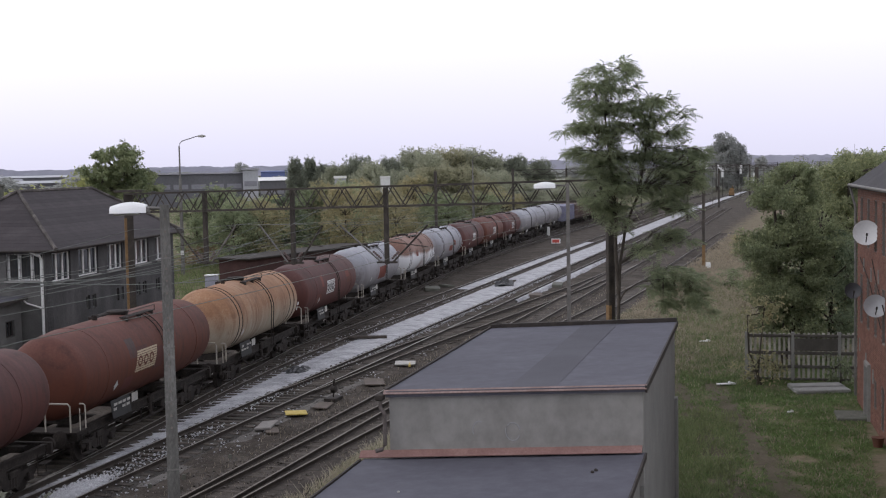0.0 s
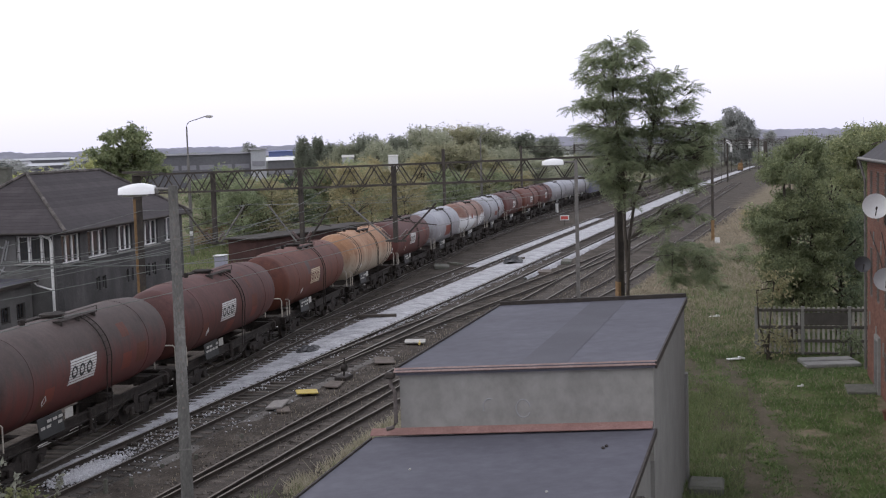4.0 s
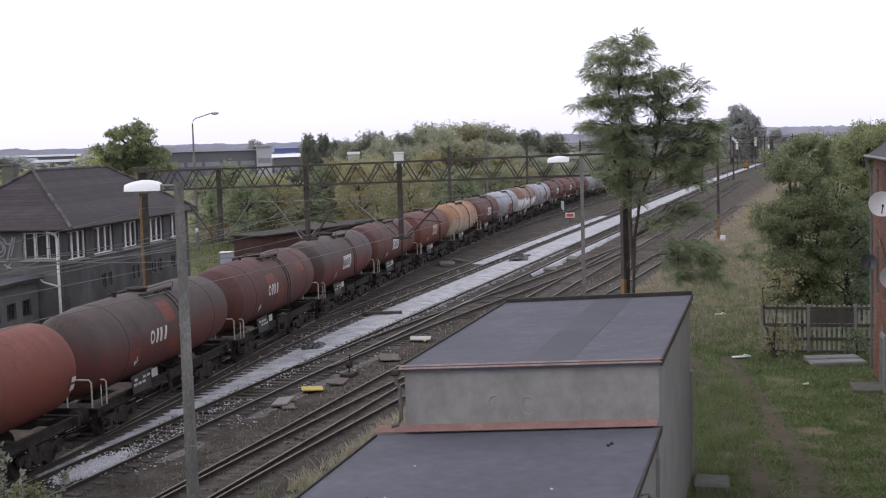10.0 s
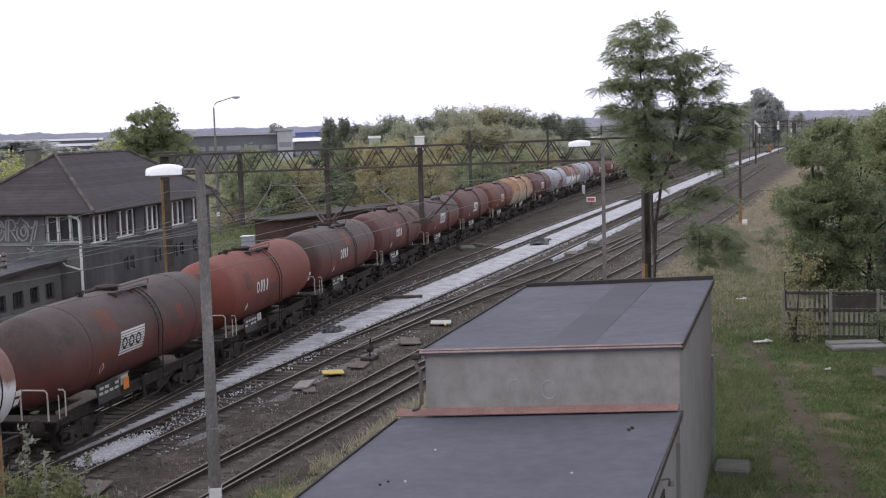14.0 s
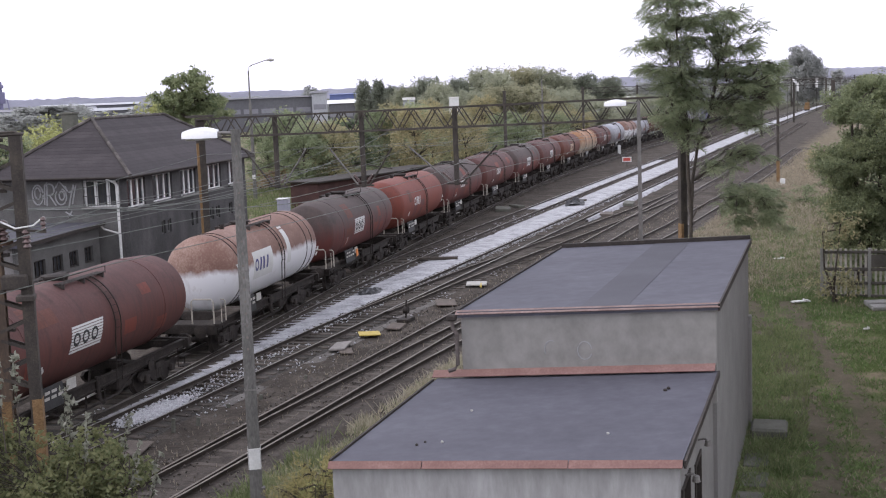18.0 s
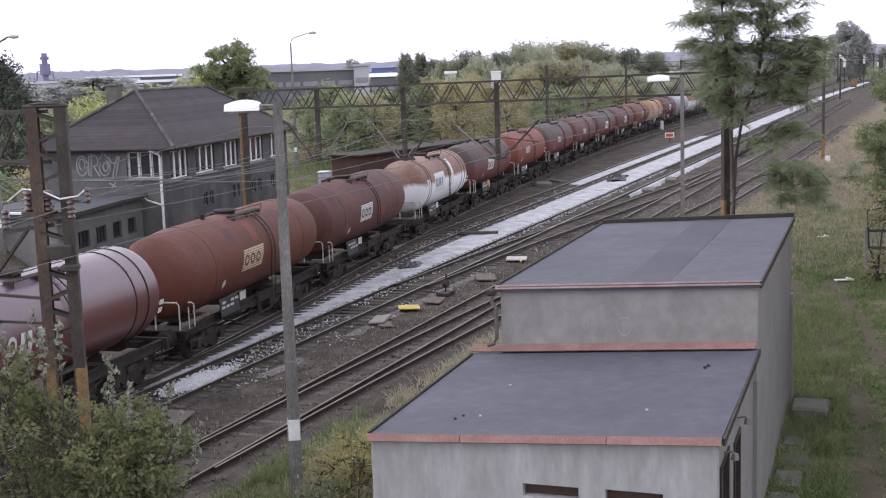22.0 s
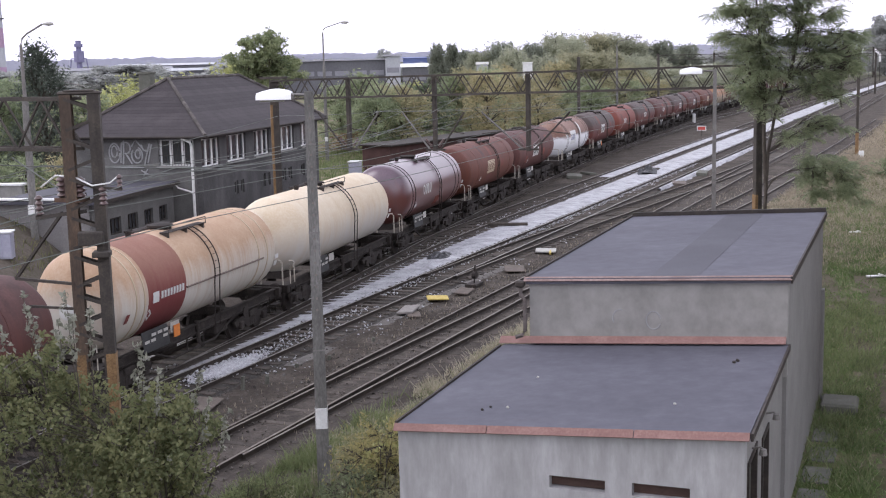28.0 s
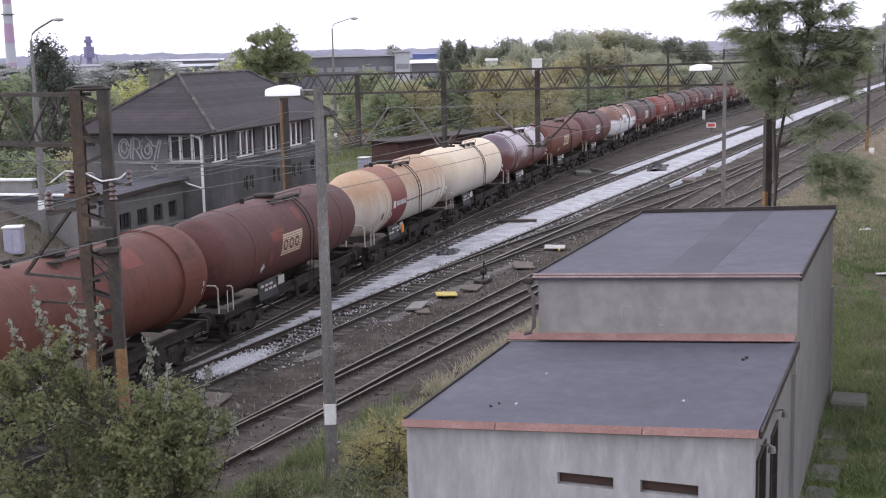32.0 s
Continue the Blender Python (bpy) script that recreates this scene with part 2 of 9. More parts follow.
WHITE_PAINT = material("white_paint", [(0.5, 0.5, 0.49), (0.66, 0.66, 0.64), (0.78, 0.78, 0.77)], 0.6, 0, 3, 25, 0.05)
HOUSE_WALL = material("sooty_dark_render", [(0.036, 0.035, 0.035), (0.073, 0.071, 0.071), (0.14, 0.135, 0.132)], 0.95, 0, 0.7, 18, 0.2, stretch=(1, 1, 0.5))
HOUSE_GREY = material("patched_grey_render", [(0.06, 0.059, 0.057), (0.115, 0.112, 0.108), (0.18, 0.175, 0.168)], 0.95, 0, 0.7, 18, 0.2)
ROOF_DARK = material("dark_brown_roof_tile", [(0.033, 0.028, 0.030), (0.042, 0.036, 0.038), (0.058, 0.050, 0.052)], 0.85, 0, 1.2, 14, 0.3, island=True)
GLASS = material("dark_window_glass", [(0.03, 0.032, 0.036), (0.05, 0.053, 0.06)], 0.12, 0, 1, 4, 0.0, spec=0.6)
BRICK = material("red_brown_brick", [(0.13, 0.062, 0.045), (0.19, 0.09, 0.065), (0.26, 0.13, 0.095)], 0.9, 0, 1.5, 30, 0.3, island=True)
MORTAR = material("grey_mortar", [(0.12, 0.10, 0.09), (0.17, 0.15, 0.135), (0.23, 0.20, 0.18)], 0.95, 0, 2, 30, 0.2)
BARK = material("grey_brown_bark", [(0.035, 0.03, 0.025), (0.065, 0.055, 0.045), (0.11, 0.095, 0.08)], 0.95, 0, 5, 30, 0.5, stretch=(1, 1, 0.25))
CERAMIC = material("brown_glazed_ceramic", [(0.07, 0.045, 0.042), (0.14, 0.09, 0.082)], 0.3, 0, 3, 10, 0.0, spec=0.5)
YELLOW = material("faded_yellow_paint", [(0.34, 0.25, 0.05), (0.48, 0.37, 0.10), (0.58, 0.49, 0.22)], 0.7, 0, 4, 30, 0.1)
PALE_BOARD = material("pale_board", [(0.28, 0.27, 0.24), (0.4, 0.39, 0.36), (0.5, 0.49, 0.46)], 0.8, 0, 4, 30, 0.1)
MOSSY = material("mossy_old_concrete", [(0.075, 0.078, 0.06), (0.115, 0.115, 0.095), (0.17, 0.168, 0.15)], 0.95, 0, 2.5, 25, 0.3)
WIRE = material("grey_green_wire", [(0.10, 0.11, 0.10), (0.18, 0.19, 0.17)], 0.5, 0.5, 2, 10, 0)

# ---- ground ----
def ground_material():
    mt = bpy.data.materials.new("yard_ground")
    mt.use_nodes = True
    n, l = mt.node_tree.nodes, mt.node_tree.links
    p = n["Principled BSDF"]
    p.inputs["Roughness"].default_value, p.inputs["Specular IOR Level"].default_value = 0.95, 0.1
    geo = n.new("ShaderNodeNewGeometry")

    def dot(v):
        d = n.new("ShaderNodeVectorMath")
        d.operation = "DOT_PRODUCT"
        l.new(geo.outputs["Position"], d.inputs[0])
        d.inputs[1].default_value = v
        return d.outputs["Value"]

    def mth(op, a, b=None, c=None):
        m = n.new("ShaderNodeMath")
        m.operation = op
        for i, v in enumerate((a, b, c)):
            if v is None:
                continue
            if isinstance(v, (int, float)):
                m.inputs[i].default_value = v
            else:
                l.new(v, m.inputs[i])
        return m.outputs[0]

    def noise_at(sc, det=5, rough=0.6):
        t = n.new("ShaderNodeTexNoise")
        t.inputs["Scale"].default_value, t.inputs["Detail"].default_value, t.inputs["Roughness"].default_value = sc, det, rough
        l.new(geo.outputs["Position"], t.inputs["Vector"])
        return t.outputs["Fac"]

    def colours(fac, *cs):
        r = n.new("ShaderNodeValToRGB")
        while len(r.color_ramp.elements) < len(cs):
            r.color_ramp.elements.new(0.5)
        for i, c in enumerate(cs):
            r.color_ramp.elements[i].position = 0.32 + 0.36 * i / (len(cs) - 1)
            r.color_ramp.elements[i].color = (*c, 1)
        l.new(fac, r.inputs["Fac"])
        return r.outputs[0]

    def mix(f, a, b):
        m = n.new("ShaderNodeMix")
        m.data_type = "RGBA"
        l.new(f, m.inputs[0])
        l.new(a, m.inputs[6])
        l.new(b, m.inputs[7])
        return m.outputs[2]

    def edge(v, lo, hi):
        m = n.new("ShaderNodeMapRange")
        m.interpolation_type = "SMOOTHSTEP"
        l.new(v, m.inputs[0])
        m.inputs[1].default_value, m.inputs[2].default_value = lo, hi
        return m.outputs[0]

    lat, s = dot((NX, NY, 0)), dot((UX, UY, 0))
    big, mid, fine, tiny = noise_at(0.12), noise_at(0.7), noise_at(5.0), noise_at(26.0, 3)
    detail = mth("ADD", mth("MULTIPLY", mid, 0.45), mth("ADD", mth("MULTIPLY", fine, 0.3), mth("MULTIPLY", tiny, 0.25)))
    dirt = colours(detail, (0.024, 0.020, 0.017), (0.064, 0.054, 0.045), (0.14, 0.123, 0.105))
    sand = colours(detail, (0.062, 0.053, 0.037), (0.098, 0.084, 0.060), (0.15, 0.13, 0.097))
    green = colours(detail, (0.040, 0.056, 0.018), (0.076, 0.102, 0.032), (0.120, 0.145, 0.056))
    dry = colours(detail, (0.092, 0.076, 0.050), (0.152, 0.127, 0.086), (0.23, 0.195, 0.136))
    wob = mth("MULTIPLY_ADD", mid, 5.0, -2.5)
    grass = mix(edge(mth("ADD", mid, mth("MULTIPLY", big, 0.6)), 0.66, 0.92), green, dry)
    # far along the right the grass is drier
    grass = mix(edge(mth("ADD", s, mth("MULTIPLY", wob, 4.0)), 64.0, 95.0), grass, dry)
    # strip beside the sidings: dry tufts on dirt
    strip = edge(mth("ADD", lat, wob), -14.6, -11.5)
    right = mix(strip, dirt, grass)
    # two wheel ruts of a field track
    run = mth("ADD", s, -31.0)
    pl = mth("MULTIPLY_ADD", mth("ADD", run, mth("SQRT", mth("MULTIPLY_ADD", run, run, 16.0))), -0.105, -0.35)
    off = mth("ABSOLUTE", mth("SUBTRACT", lat, pl))
    rut = mth("ABSOLUTE", mth("ADD", off, -0.75))
    rutm = mth("SUBTRACT", 1.0, edge(mth("ADD", rut, mth("MULTIPLY_ADD", fine, 0.9, -0.45)), 0.1, 0.95))
    rutm = mth("MULTIPLY", rutm, mth("MULTIPLY", mth("MULTIPLY_ADD", mid, 1.6, 0.2), mth("SUBTRACT", 1.0, edge(s, 52.0, 100.0))))
    right = mix(rutm, right, sand)
    left = mix(edge(mth("ADD", mid, mth("MULTIPLY", fine, 0.4)), 0.55, 0.8), green, dry)
    lm = edge(mth("ADD", lat, wob), -44.0, -40.0)
    col = mix(lm, left, right)
    # far country
    rad = n.new("ShaderNodeVectorMath")
    rad.operation = "LENGTH"
    l.new(geo.outputs["Position"], rad.inputs[0])
    col = mix(edge(rad.outputs["Value"], 300.0, 600.0), col, colours(big, (0.05, 0.055, 0.03), (0.09, 0.09, 0.06)))
    l.new(col, p.inputs["Base Color"])
    bp = n.new("ShaderNodeBump")
    bp.inputs["Strength"].default_value, bp.inputs["Distance"].default_value = 0.6, 0.05
    l.new(mth("ADD", fine, tiny), bp.inputs["Height"])
    l.new(bp.outputs[0], p.inputs["Normal"])
    return mt


def lumps(x, y):
    return 0.05 * noise.noise((x * 0.25, y * 0.25, 3.0)) + 0.03 * noise.noise((x * 1.1, y * 1.1, 7.0))


def spread(lo, hi, far, step, grow=1.25):
    a, d, p = list(np.arange(lo, hi + 0.01, step)), step, hi
    while p < far:
        d *= grow
        p += d
        a.append(p)
    d, p, b = step, lo, []
    while p > -far:
        d *= grow
        p -= d
        b.append(p)
    return list(reversed(b)) + a


gx, gy = spread(-40, 40, 4200, 0.8), spread(8, 130, 4200, 0.8)
ground_mesh = M()
for yy in gy:
    for xx in gx:
        near = max(0.0, 1 - math.hypot(xx, yy - 60) / 220)
        ground_mesh.v.append((xx, yy, GROUND + lumps(xx, yy) * near + fall(xx, yy)))
W = len(gx)
ground_mesh.f = [(j * W + i, j * W + i + 1, (j + 1) * W + i + 1, (j + 1) * W + i) for j in range(len(gy) - 1) for i in range(W - 1)]
me = bpy.data.meshes.new("ground")
me.from_pydata(ground_mesh.v, [], ground_mesh.f)
me.materials.append(ground_material())
me.polygons.foreach_set("use_smooth", [True] * len(me.polygons))
ground = tagged(new("ground", me), "dark rail-yard dirt turning to rough grass", "ground", kind="structure")

WHITE_GRAVEL = material("fresh_white_gravel", [(0.13, 0.125, 0.125), (0.36, 0.36, 0.375), (0.60, 0.60, 0.62)], 0.95, 0, 1.3, 9, 0.9, world_space=True, dist=0.04)
DIRT_GRAVEL = material("brown_dirty_ballast", [(0.022, 0.018, 0.015), (0.058, 0.048, 0.040), (0.125, 0.106, 0.089)], 0.95, 0, 0.9, 9, 0.9, world_space=True, dist=0.04)
OLD_GRAVEL = material("dirty_grey_gravel", [(0.07, 0.064, 0.058), (0.13, 0.12, 0.11), (0.21, 0.20, 0.185)], 0.95, 0, 1.5, 16, 0.9, world_space=True, dist=0.04)
DARK_GRAVEL = material("dark_ballast_gravel", [(0.017, 0.014, 0.013), (0.042, 0.038, 0.033), (0.106, 0.096, 0.086)], 0.95, 0, 1.0, 11, 0.9, world_space=True, dist=0.04)


def gravel_strip(name, label, s0, s1, left, right, top, mat, step=0.6, cols=7, ragged=0.25, slope=3.2):
    """A low bank of gravel between two side lines (functions of s)."""
    b, rows = M(), []
    ss = np.arange(s0, s1 + 1e-6, step)
    for s in ss:
        a, c = left(s), right(s)
        for j in range(cols):
            f = j / (cols - 1)
            lat = a + (c - a) * f
            if j in (0, cols - 1):
                lat += ragged * noise.noise((s * 0.9, j * 5.0, 1.0))
            h = top * min(1.0, slope * f, 3.2 * (1 - f)) if 0 < j < cols - 1 else -0.06
            z = GROUND + h + 0.022 * noise.noise((lat * 2.1, s * 2.1, 2.0)) * (0 < j < cols - 1)
            b.v.append(at(lat, s, z))
    b.f = [(i * cols + j, i * cols + j + 1, (i + 1) * cols + j + 1, (i + 1) * cols + j) for i in range(len(ss) - 1) for j in range(cols - 1)]
    ob = part(name, b, mat, smooth=True)
    return tagged(ob, label, "gravel", kind="stuff")


# ---- tracks ----
LINES = {k: Line(v, 0.5, 60 if k in ("loop", "cross", "spur", "far") else 200) for k, v in TRACKS.items()}


def lat_of(k, s):
    return float(np.interp(s, LINES[k].s, LINES[k].l))


def offset_points(ln, off, a0, a1, step):
    aa = np.arange(a0, a1 + 1e-6, step)
    out = []
    for a in aa:
        p, q = ln.place(a - 0.3), ln.place(a + 0.3)
        d = (q - p) / max(1e-6, np.hypot(*(q - p)))
        c = ln.place(a)
        out.append((c[0] + d[1] * off, c[1] - d[0] * off, d))
    return out


RAIL_PROFILE = [(-0.036, 0.0), (0.036, 0.0), (0.036, -0.04), (0.012, -0.05), (0.012, -0.13), (0.075, -0.155), (-0.075, -0.155), (-0.012, -0.13), (-0.012, -0.05), (-0.036, -0.04)]


def rail_mesh(ln, off, a0, a1, shiny):
    b, k = M(), len(RAIL_PROFILE)
    pts = offset_points(ln, off, a0, a1, 1.5)
    for x, y, d in pts:
        for py, pz in RAIL_PROFILE:
            b.v.append((x + d[1] * py, y - d[0] * py, pz + fall(x, y)))
    for i in range(len(pts) - 1):
        for j in range(k):
            b.f.append((i * k + j, i * k + (j + 1) % k, (i + 1) * k + (j + 1) % k, (i + 1) * k + j))
    me = b.mesh("rail", RAIL)
    me.materials.append(RAILTOP if shiny else RAIL_DULL)
    for q in me.polygons:
        if q.normal.z > 0.9 and q.center.z > -0.012 + fall(q.center.x, q.center.y):
            q.material_index = 1
    return me


sleeper_mesh = M().box((0, 0, -0.215), (2.5, 0.25, 0.15), bev=0.02).mesh("sleeper", SLEEPER)


def track(key, label, a_near, a_far, shiny=True, length=2.5):
    ln = LINES[key]
    a0, a1 = ln.arc[0] + 0.4, ln.arc[-1] - 0.4
    tr = thing("railway_track", label, "railway track", kind="structure")
    for off in (-0.75, 0.75):
        part("rail", rail_mesh(ln, off, a0, a1, shiny), None, tr)
    rest = M()
    rnd = random.Random(key)
    for a in np.arange(a0 + 0.5, min(a1, a0 + 330), 0.62):
        p, q = ln.place(a - 0.2), ln.place(a + 0.2)
        h = math.atan2(q[1] - p[1], q[0] - p[0]) - math.pi / 2 + rnd.uniform(-0.02, 0.02)
        c = ln.place(a)
        m = Matrix.Translation((c[0], c[1], rnd.uniform(-0.015, 0.01) - (0.018 if not shiny else 0) + fall(c[0], c[1]))) @ rotz(h)
        sv = c[0] * UX + c[1] * UY
        if a_near < sv < a_far:
            o = part("sleeper", sleeper_mesh, None, tr)
            o.matrix_basis = m
        else:
            rest.box((0, 0, 0), (2.5, 0.25, 0.15), m @ Matrix.Translation((0, 0, -0.215)))
    if rest.f:
        r = part("sleepers_beyond", rest, SLEEPER, tr)
        tagged(r, kind="stuff")
    return tr


def smooth_edge(k, d):
    return lambda s: lat_of(k, s) + d


# beds of ballast under the tracks, the fresh white gravel between them
gravel_strip("ballast_bed", "dark ballast under the train's track", -20, 300, smooth_edge("train", -1.8), smooth_edge("train", 1.5), 0.05, DARK_GRAVEL)
gravel_strip("ballast_bed", "dark old ballast under the main track", -20, 300, smooth_edge("main", -0.72), smooth_edge("main", 1.7), 0.05, DARK_GRAVEL)
gravel_strip("ballast_bed", "dirty ballast under the siding", -20, 160, smooth_edge("side", -1.7), smooth_edge("side", 1.6), 0.05, DIRT_GRAVEL)
gravel_strip("ballast_bed", "dirt trodden over the buried spur", 22, 120, smooth_edge("spur", -1.2), smooth_edge("spur", 1.9), 0.058, DIRT_GRAVEL, ragged=0.5)
gravel_strip("ballast_bed", "dirty ballast under the far track", 96, 300, smooth_edge("far", -1.6), smooth_edge("far", 1.6), 0.05, DARK_GRAVEL)
gravel_strip("white_gravel", "fresh white gravel between two tracks", 30.5, 400, smooth_edge("loop", 0.5), smooth_edge("main", -0.8), 0.12, WHITE_GRAVEL, cols=15, ragged=0.5, slope=1.5)
gravel_strip("white_gravel", "white gravel inside the loop track", 92, 150, smooth_edge("loop", -1.5), smooth_edge("loop", 0.86), 0.105, WHITE_GRAVEL, cols=7)
gravel_strip("white_gravel", "spilled white gravel between worn rails", 30.0, 33.8, lambda s: -22.0 + 0.1 * abs(s - 32), lambda s: -20.9 - 0.25 * abs(s - 32), 0.125, WHITE_GRAVEL, step=0.25, cols=9, ragged=0.5)
gravel_strip("white_gravel", "long low heap of white gravel", 84, 124, lambda s: -20.5 - 0.3 * math.sin((s - 84) / 12.7), lambda s: -20.2 + 0.25 * math.sin((s - 84) / 12.7), 0.22, WHITE_GRAVEL, step=0.4, ragged=0.4)
gravel_strip("grey_gravel", "scattered grey gravel beside the main track", 33, 62, lambda s: -20.4, lambda s: -19.5, 0.012, OLD_GRAVEL, ragged=1.4)
track("train", "long track on dark ballast under the tank train", 16, 84)
track("loop", "relaid track with white gravel around its sleepers", 28, 110)
track("main", "main track with dark worn sleepers and shiny rails", 22, 100)
track("cross", "crossover track curving between main line and siding", 48, 100, False)
track("side", "rusty siding with rails sunk in dirt", 20, 80, False)
track("spur", "half-buried rusty spur track beside a low building", 24, 60, False)
track("far", "far track on dark ballast beyond the white gravel", 96, 97)


def stones(name, label, pts, r0, r1, mat, seed):
    """Loose stones: small squashed octahedra, each with its own turn and size."""
    rg = np.random.default_rng(seed)
    k = len(pts)
    base = np.array([(1, 0, 0), (0, 1, 0), (-1, 0, 0), (0, -1, 0), (0, 0, 0.8), (0, 0, -0.6)])
    tri = np.array([(0, 1, 4), (1, 2, 4), (2, 3, 4), (3, 0, 4), (1, 0, 5), (2, 1, 5), (3, 2, 5), (0, 3, 5)])
    a = rg.uniform(0, 6.28, k)
    sz = rg.uniform(r0, r1, (k, 1, 1)) * rg.uniform(0.6, 1.3, (k, 6, 1))
    v = base[None] * sz
    x, y = v[..., 0] * np.cos(a)[:, None] - v[..., 1] * np.sin(a)[:, None], v[..., 0] * np.sin(a)[:, None] + v[..., 1] * np.cos(a)[:, None]
    v = np.stack([x, y, v[..., 2]], -1) + np.array(pts)[:, None]
    f = (tri[None] + 6 * np.arange(k)[:, None, None]).reshape(-1, 3)
    me = bpy.data.meshes.new(name)
    me.vertices.add(6 * k)
    me.vertices.foreach_set("co", v.astype(np.float32).ravel())
    me.loops.add(3 * len(f))
    me.loops.foreach_set("vertex_index", f.astype(np.int32).ravel())
    me.polygons.add(len(f))
    me.polygons.foreach_set("loop_start", np.arange(0, 3 * len(f), 3, dtype=np.int32))
    me.polygons.foreach_set("loop_total", np.full(len(f), 3, dtype=np.int32))
    me.materials.append(mat)
    me.update(calc_edges=True)
    me.validate()
    return tagged(new(name, me), label, "stones", kind="stuff")


STONE_WHITE = material("loose_white_stone", [(0.34, 0.34, 0.35), (0.50, 0.50, 0.515), (0.68, 0.68, 0.69)], 0.9, 0, 6, 30, 0, island=True)
STONE_BROWN = material("loose_brown_stone", [(0.03, 0.026, 0.022), (0.11, 0.096, 0.082), (0.24, 0.22, 0.20)], 0.9, 0, 6, 30, 0, island=True)
rg = np.random.default_rng(77)
dark_pts, white_pts = [], []
for _ in range(11000):
    s = 18 + 62 * rg.random() ** 1.4
    lat = rg.uniform(-22.8, -13.2)
    if noise.noise((lat * 0.7, s * 0.7, 8.0)) + rg.normal() * 0.25 < 0.0:
        continue
    bed = 0.0
    for key, w in (("main", 1.3), ("side", 1.3), ("spur", 1.2)):
        if abs(lat - lat_of(key, s)) < w:
            bed = 0.085
    dark_pts.append(at(lat, s, GROUND + 0.005 + bed))
for _ in range(6400):
    s = 30 + 75 * rg.random() ** 1.3
    side = rg.random()
    if side < 0.22:
        lat = lat_of("main", s) - 0.75 + abs(rg.normal()) * (0.3 if s < 60 else 0.25) * (1 + 0.8 * noise.noise((s * 0.6, 2.0, 0)))
        z = 0.09
    elif side < 0.58:
        lat = lat_of("loop", s) + 0.9 - abs(rg.normal()) * 0.55 * (1 + 0.8 * noise.noise((s * 0.6, 7.0, 0)))
        z = 0.06
    else:
        lat, s = -21.4 + rg.normal() * 0.27, 31.9 + rg.normal() * 0.72
        z = 0.11
    if side < 0.58 and s < 44 and noise.noise((s * 0.5, lat, 1.0)) < 0.25:
        continue
    white_pts.append(at(lat, s, GROUND + z))
for _ in range(330):
    white_pts.append(at(-21.5 + rg.normal() * 0.45, 33 + 9 * rg.random() ** 1.5, GROUND + 0.085))
for _ in range(700):
    s, lat = rg.uniform(30, 64), -20.2 + rg.normal() * 0.5
    if noise.noise((lat * 0.6, s * 0.35, 3.0)) > 0.05:
        white_pts.append(at(lat, s, GROUND + 0.03))
stones("loose_stones", "loose brown stones and crumbs between the tracks", dark_pts, 0.02, 0.055, STONE_BROWN, 3)
stones("loose_stones", "scattered white stones along fresh gravel", white_pts, 0.025, 0.06, STONE_WHITE, 4)

# ---- the tank train ----
TRAIN = LINES["train"]
PITCH = 13.5
TPOLY = (-0.00052, 0.022, 5.296, 26.05)  # metres run along the track, by seconds
MOVING = []


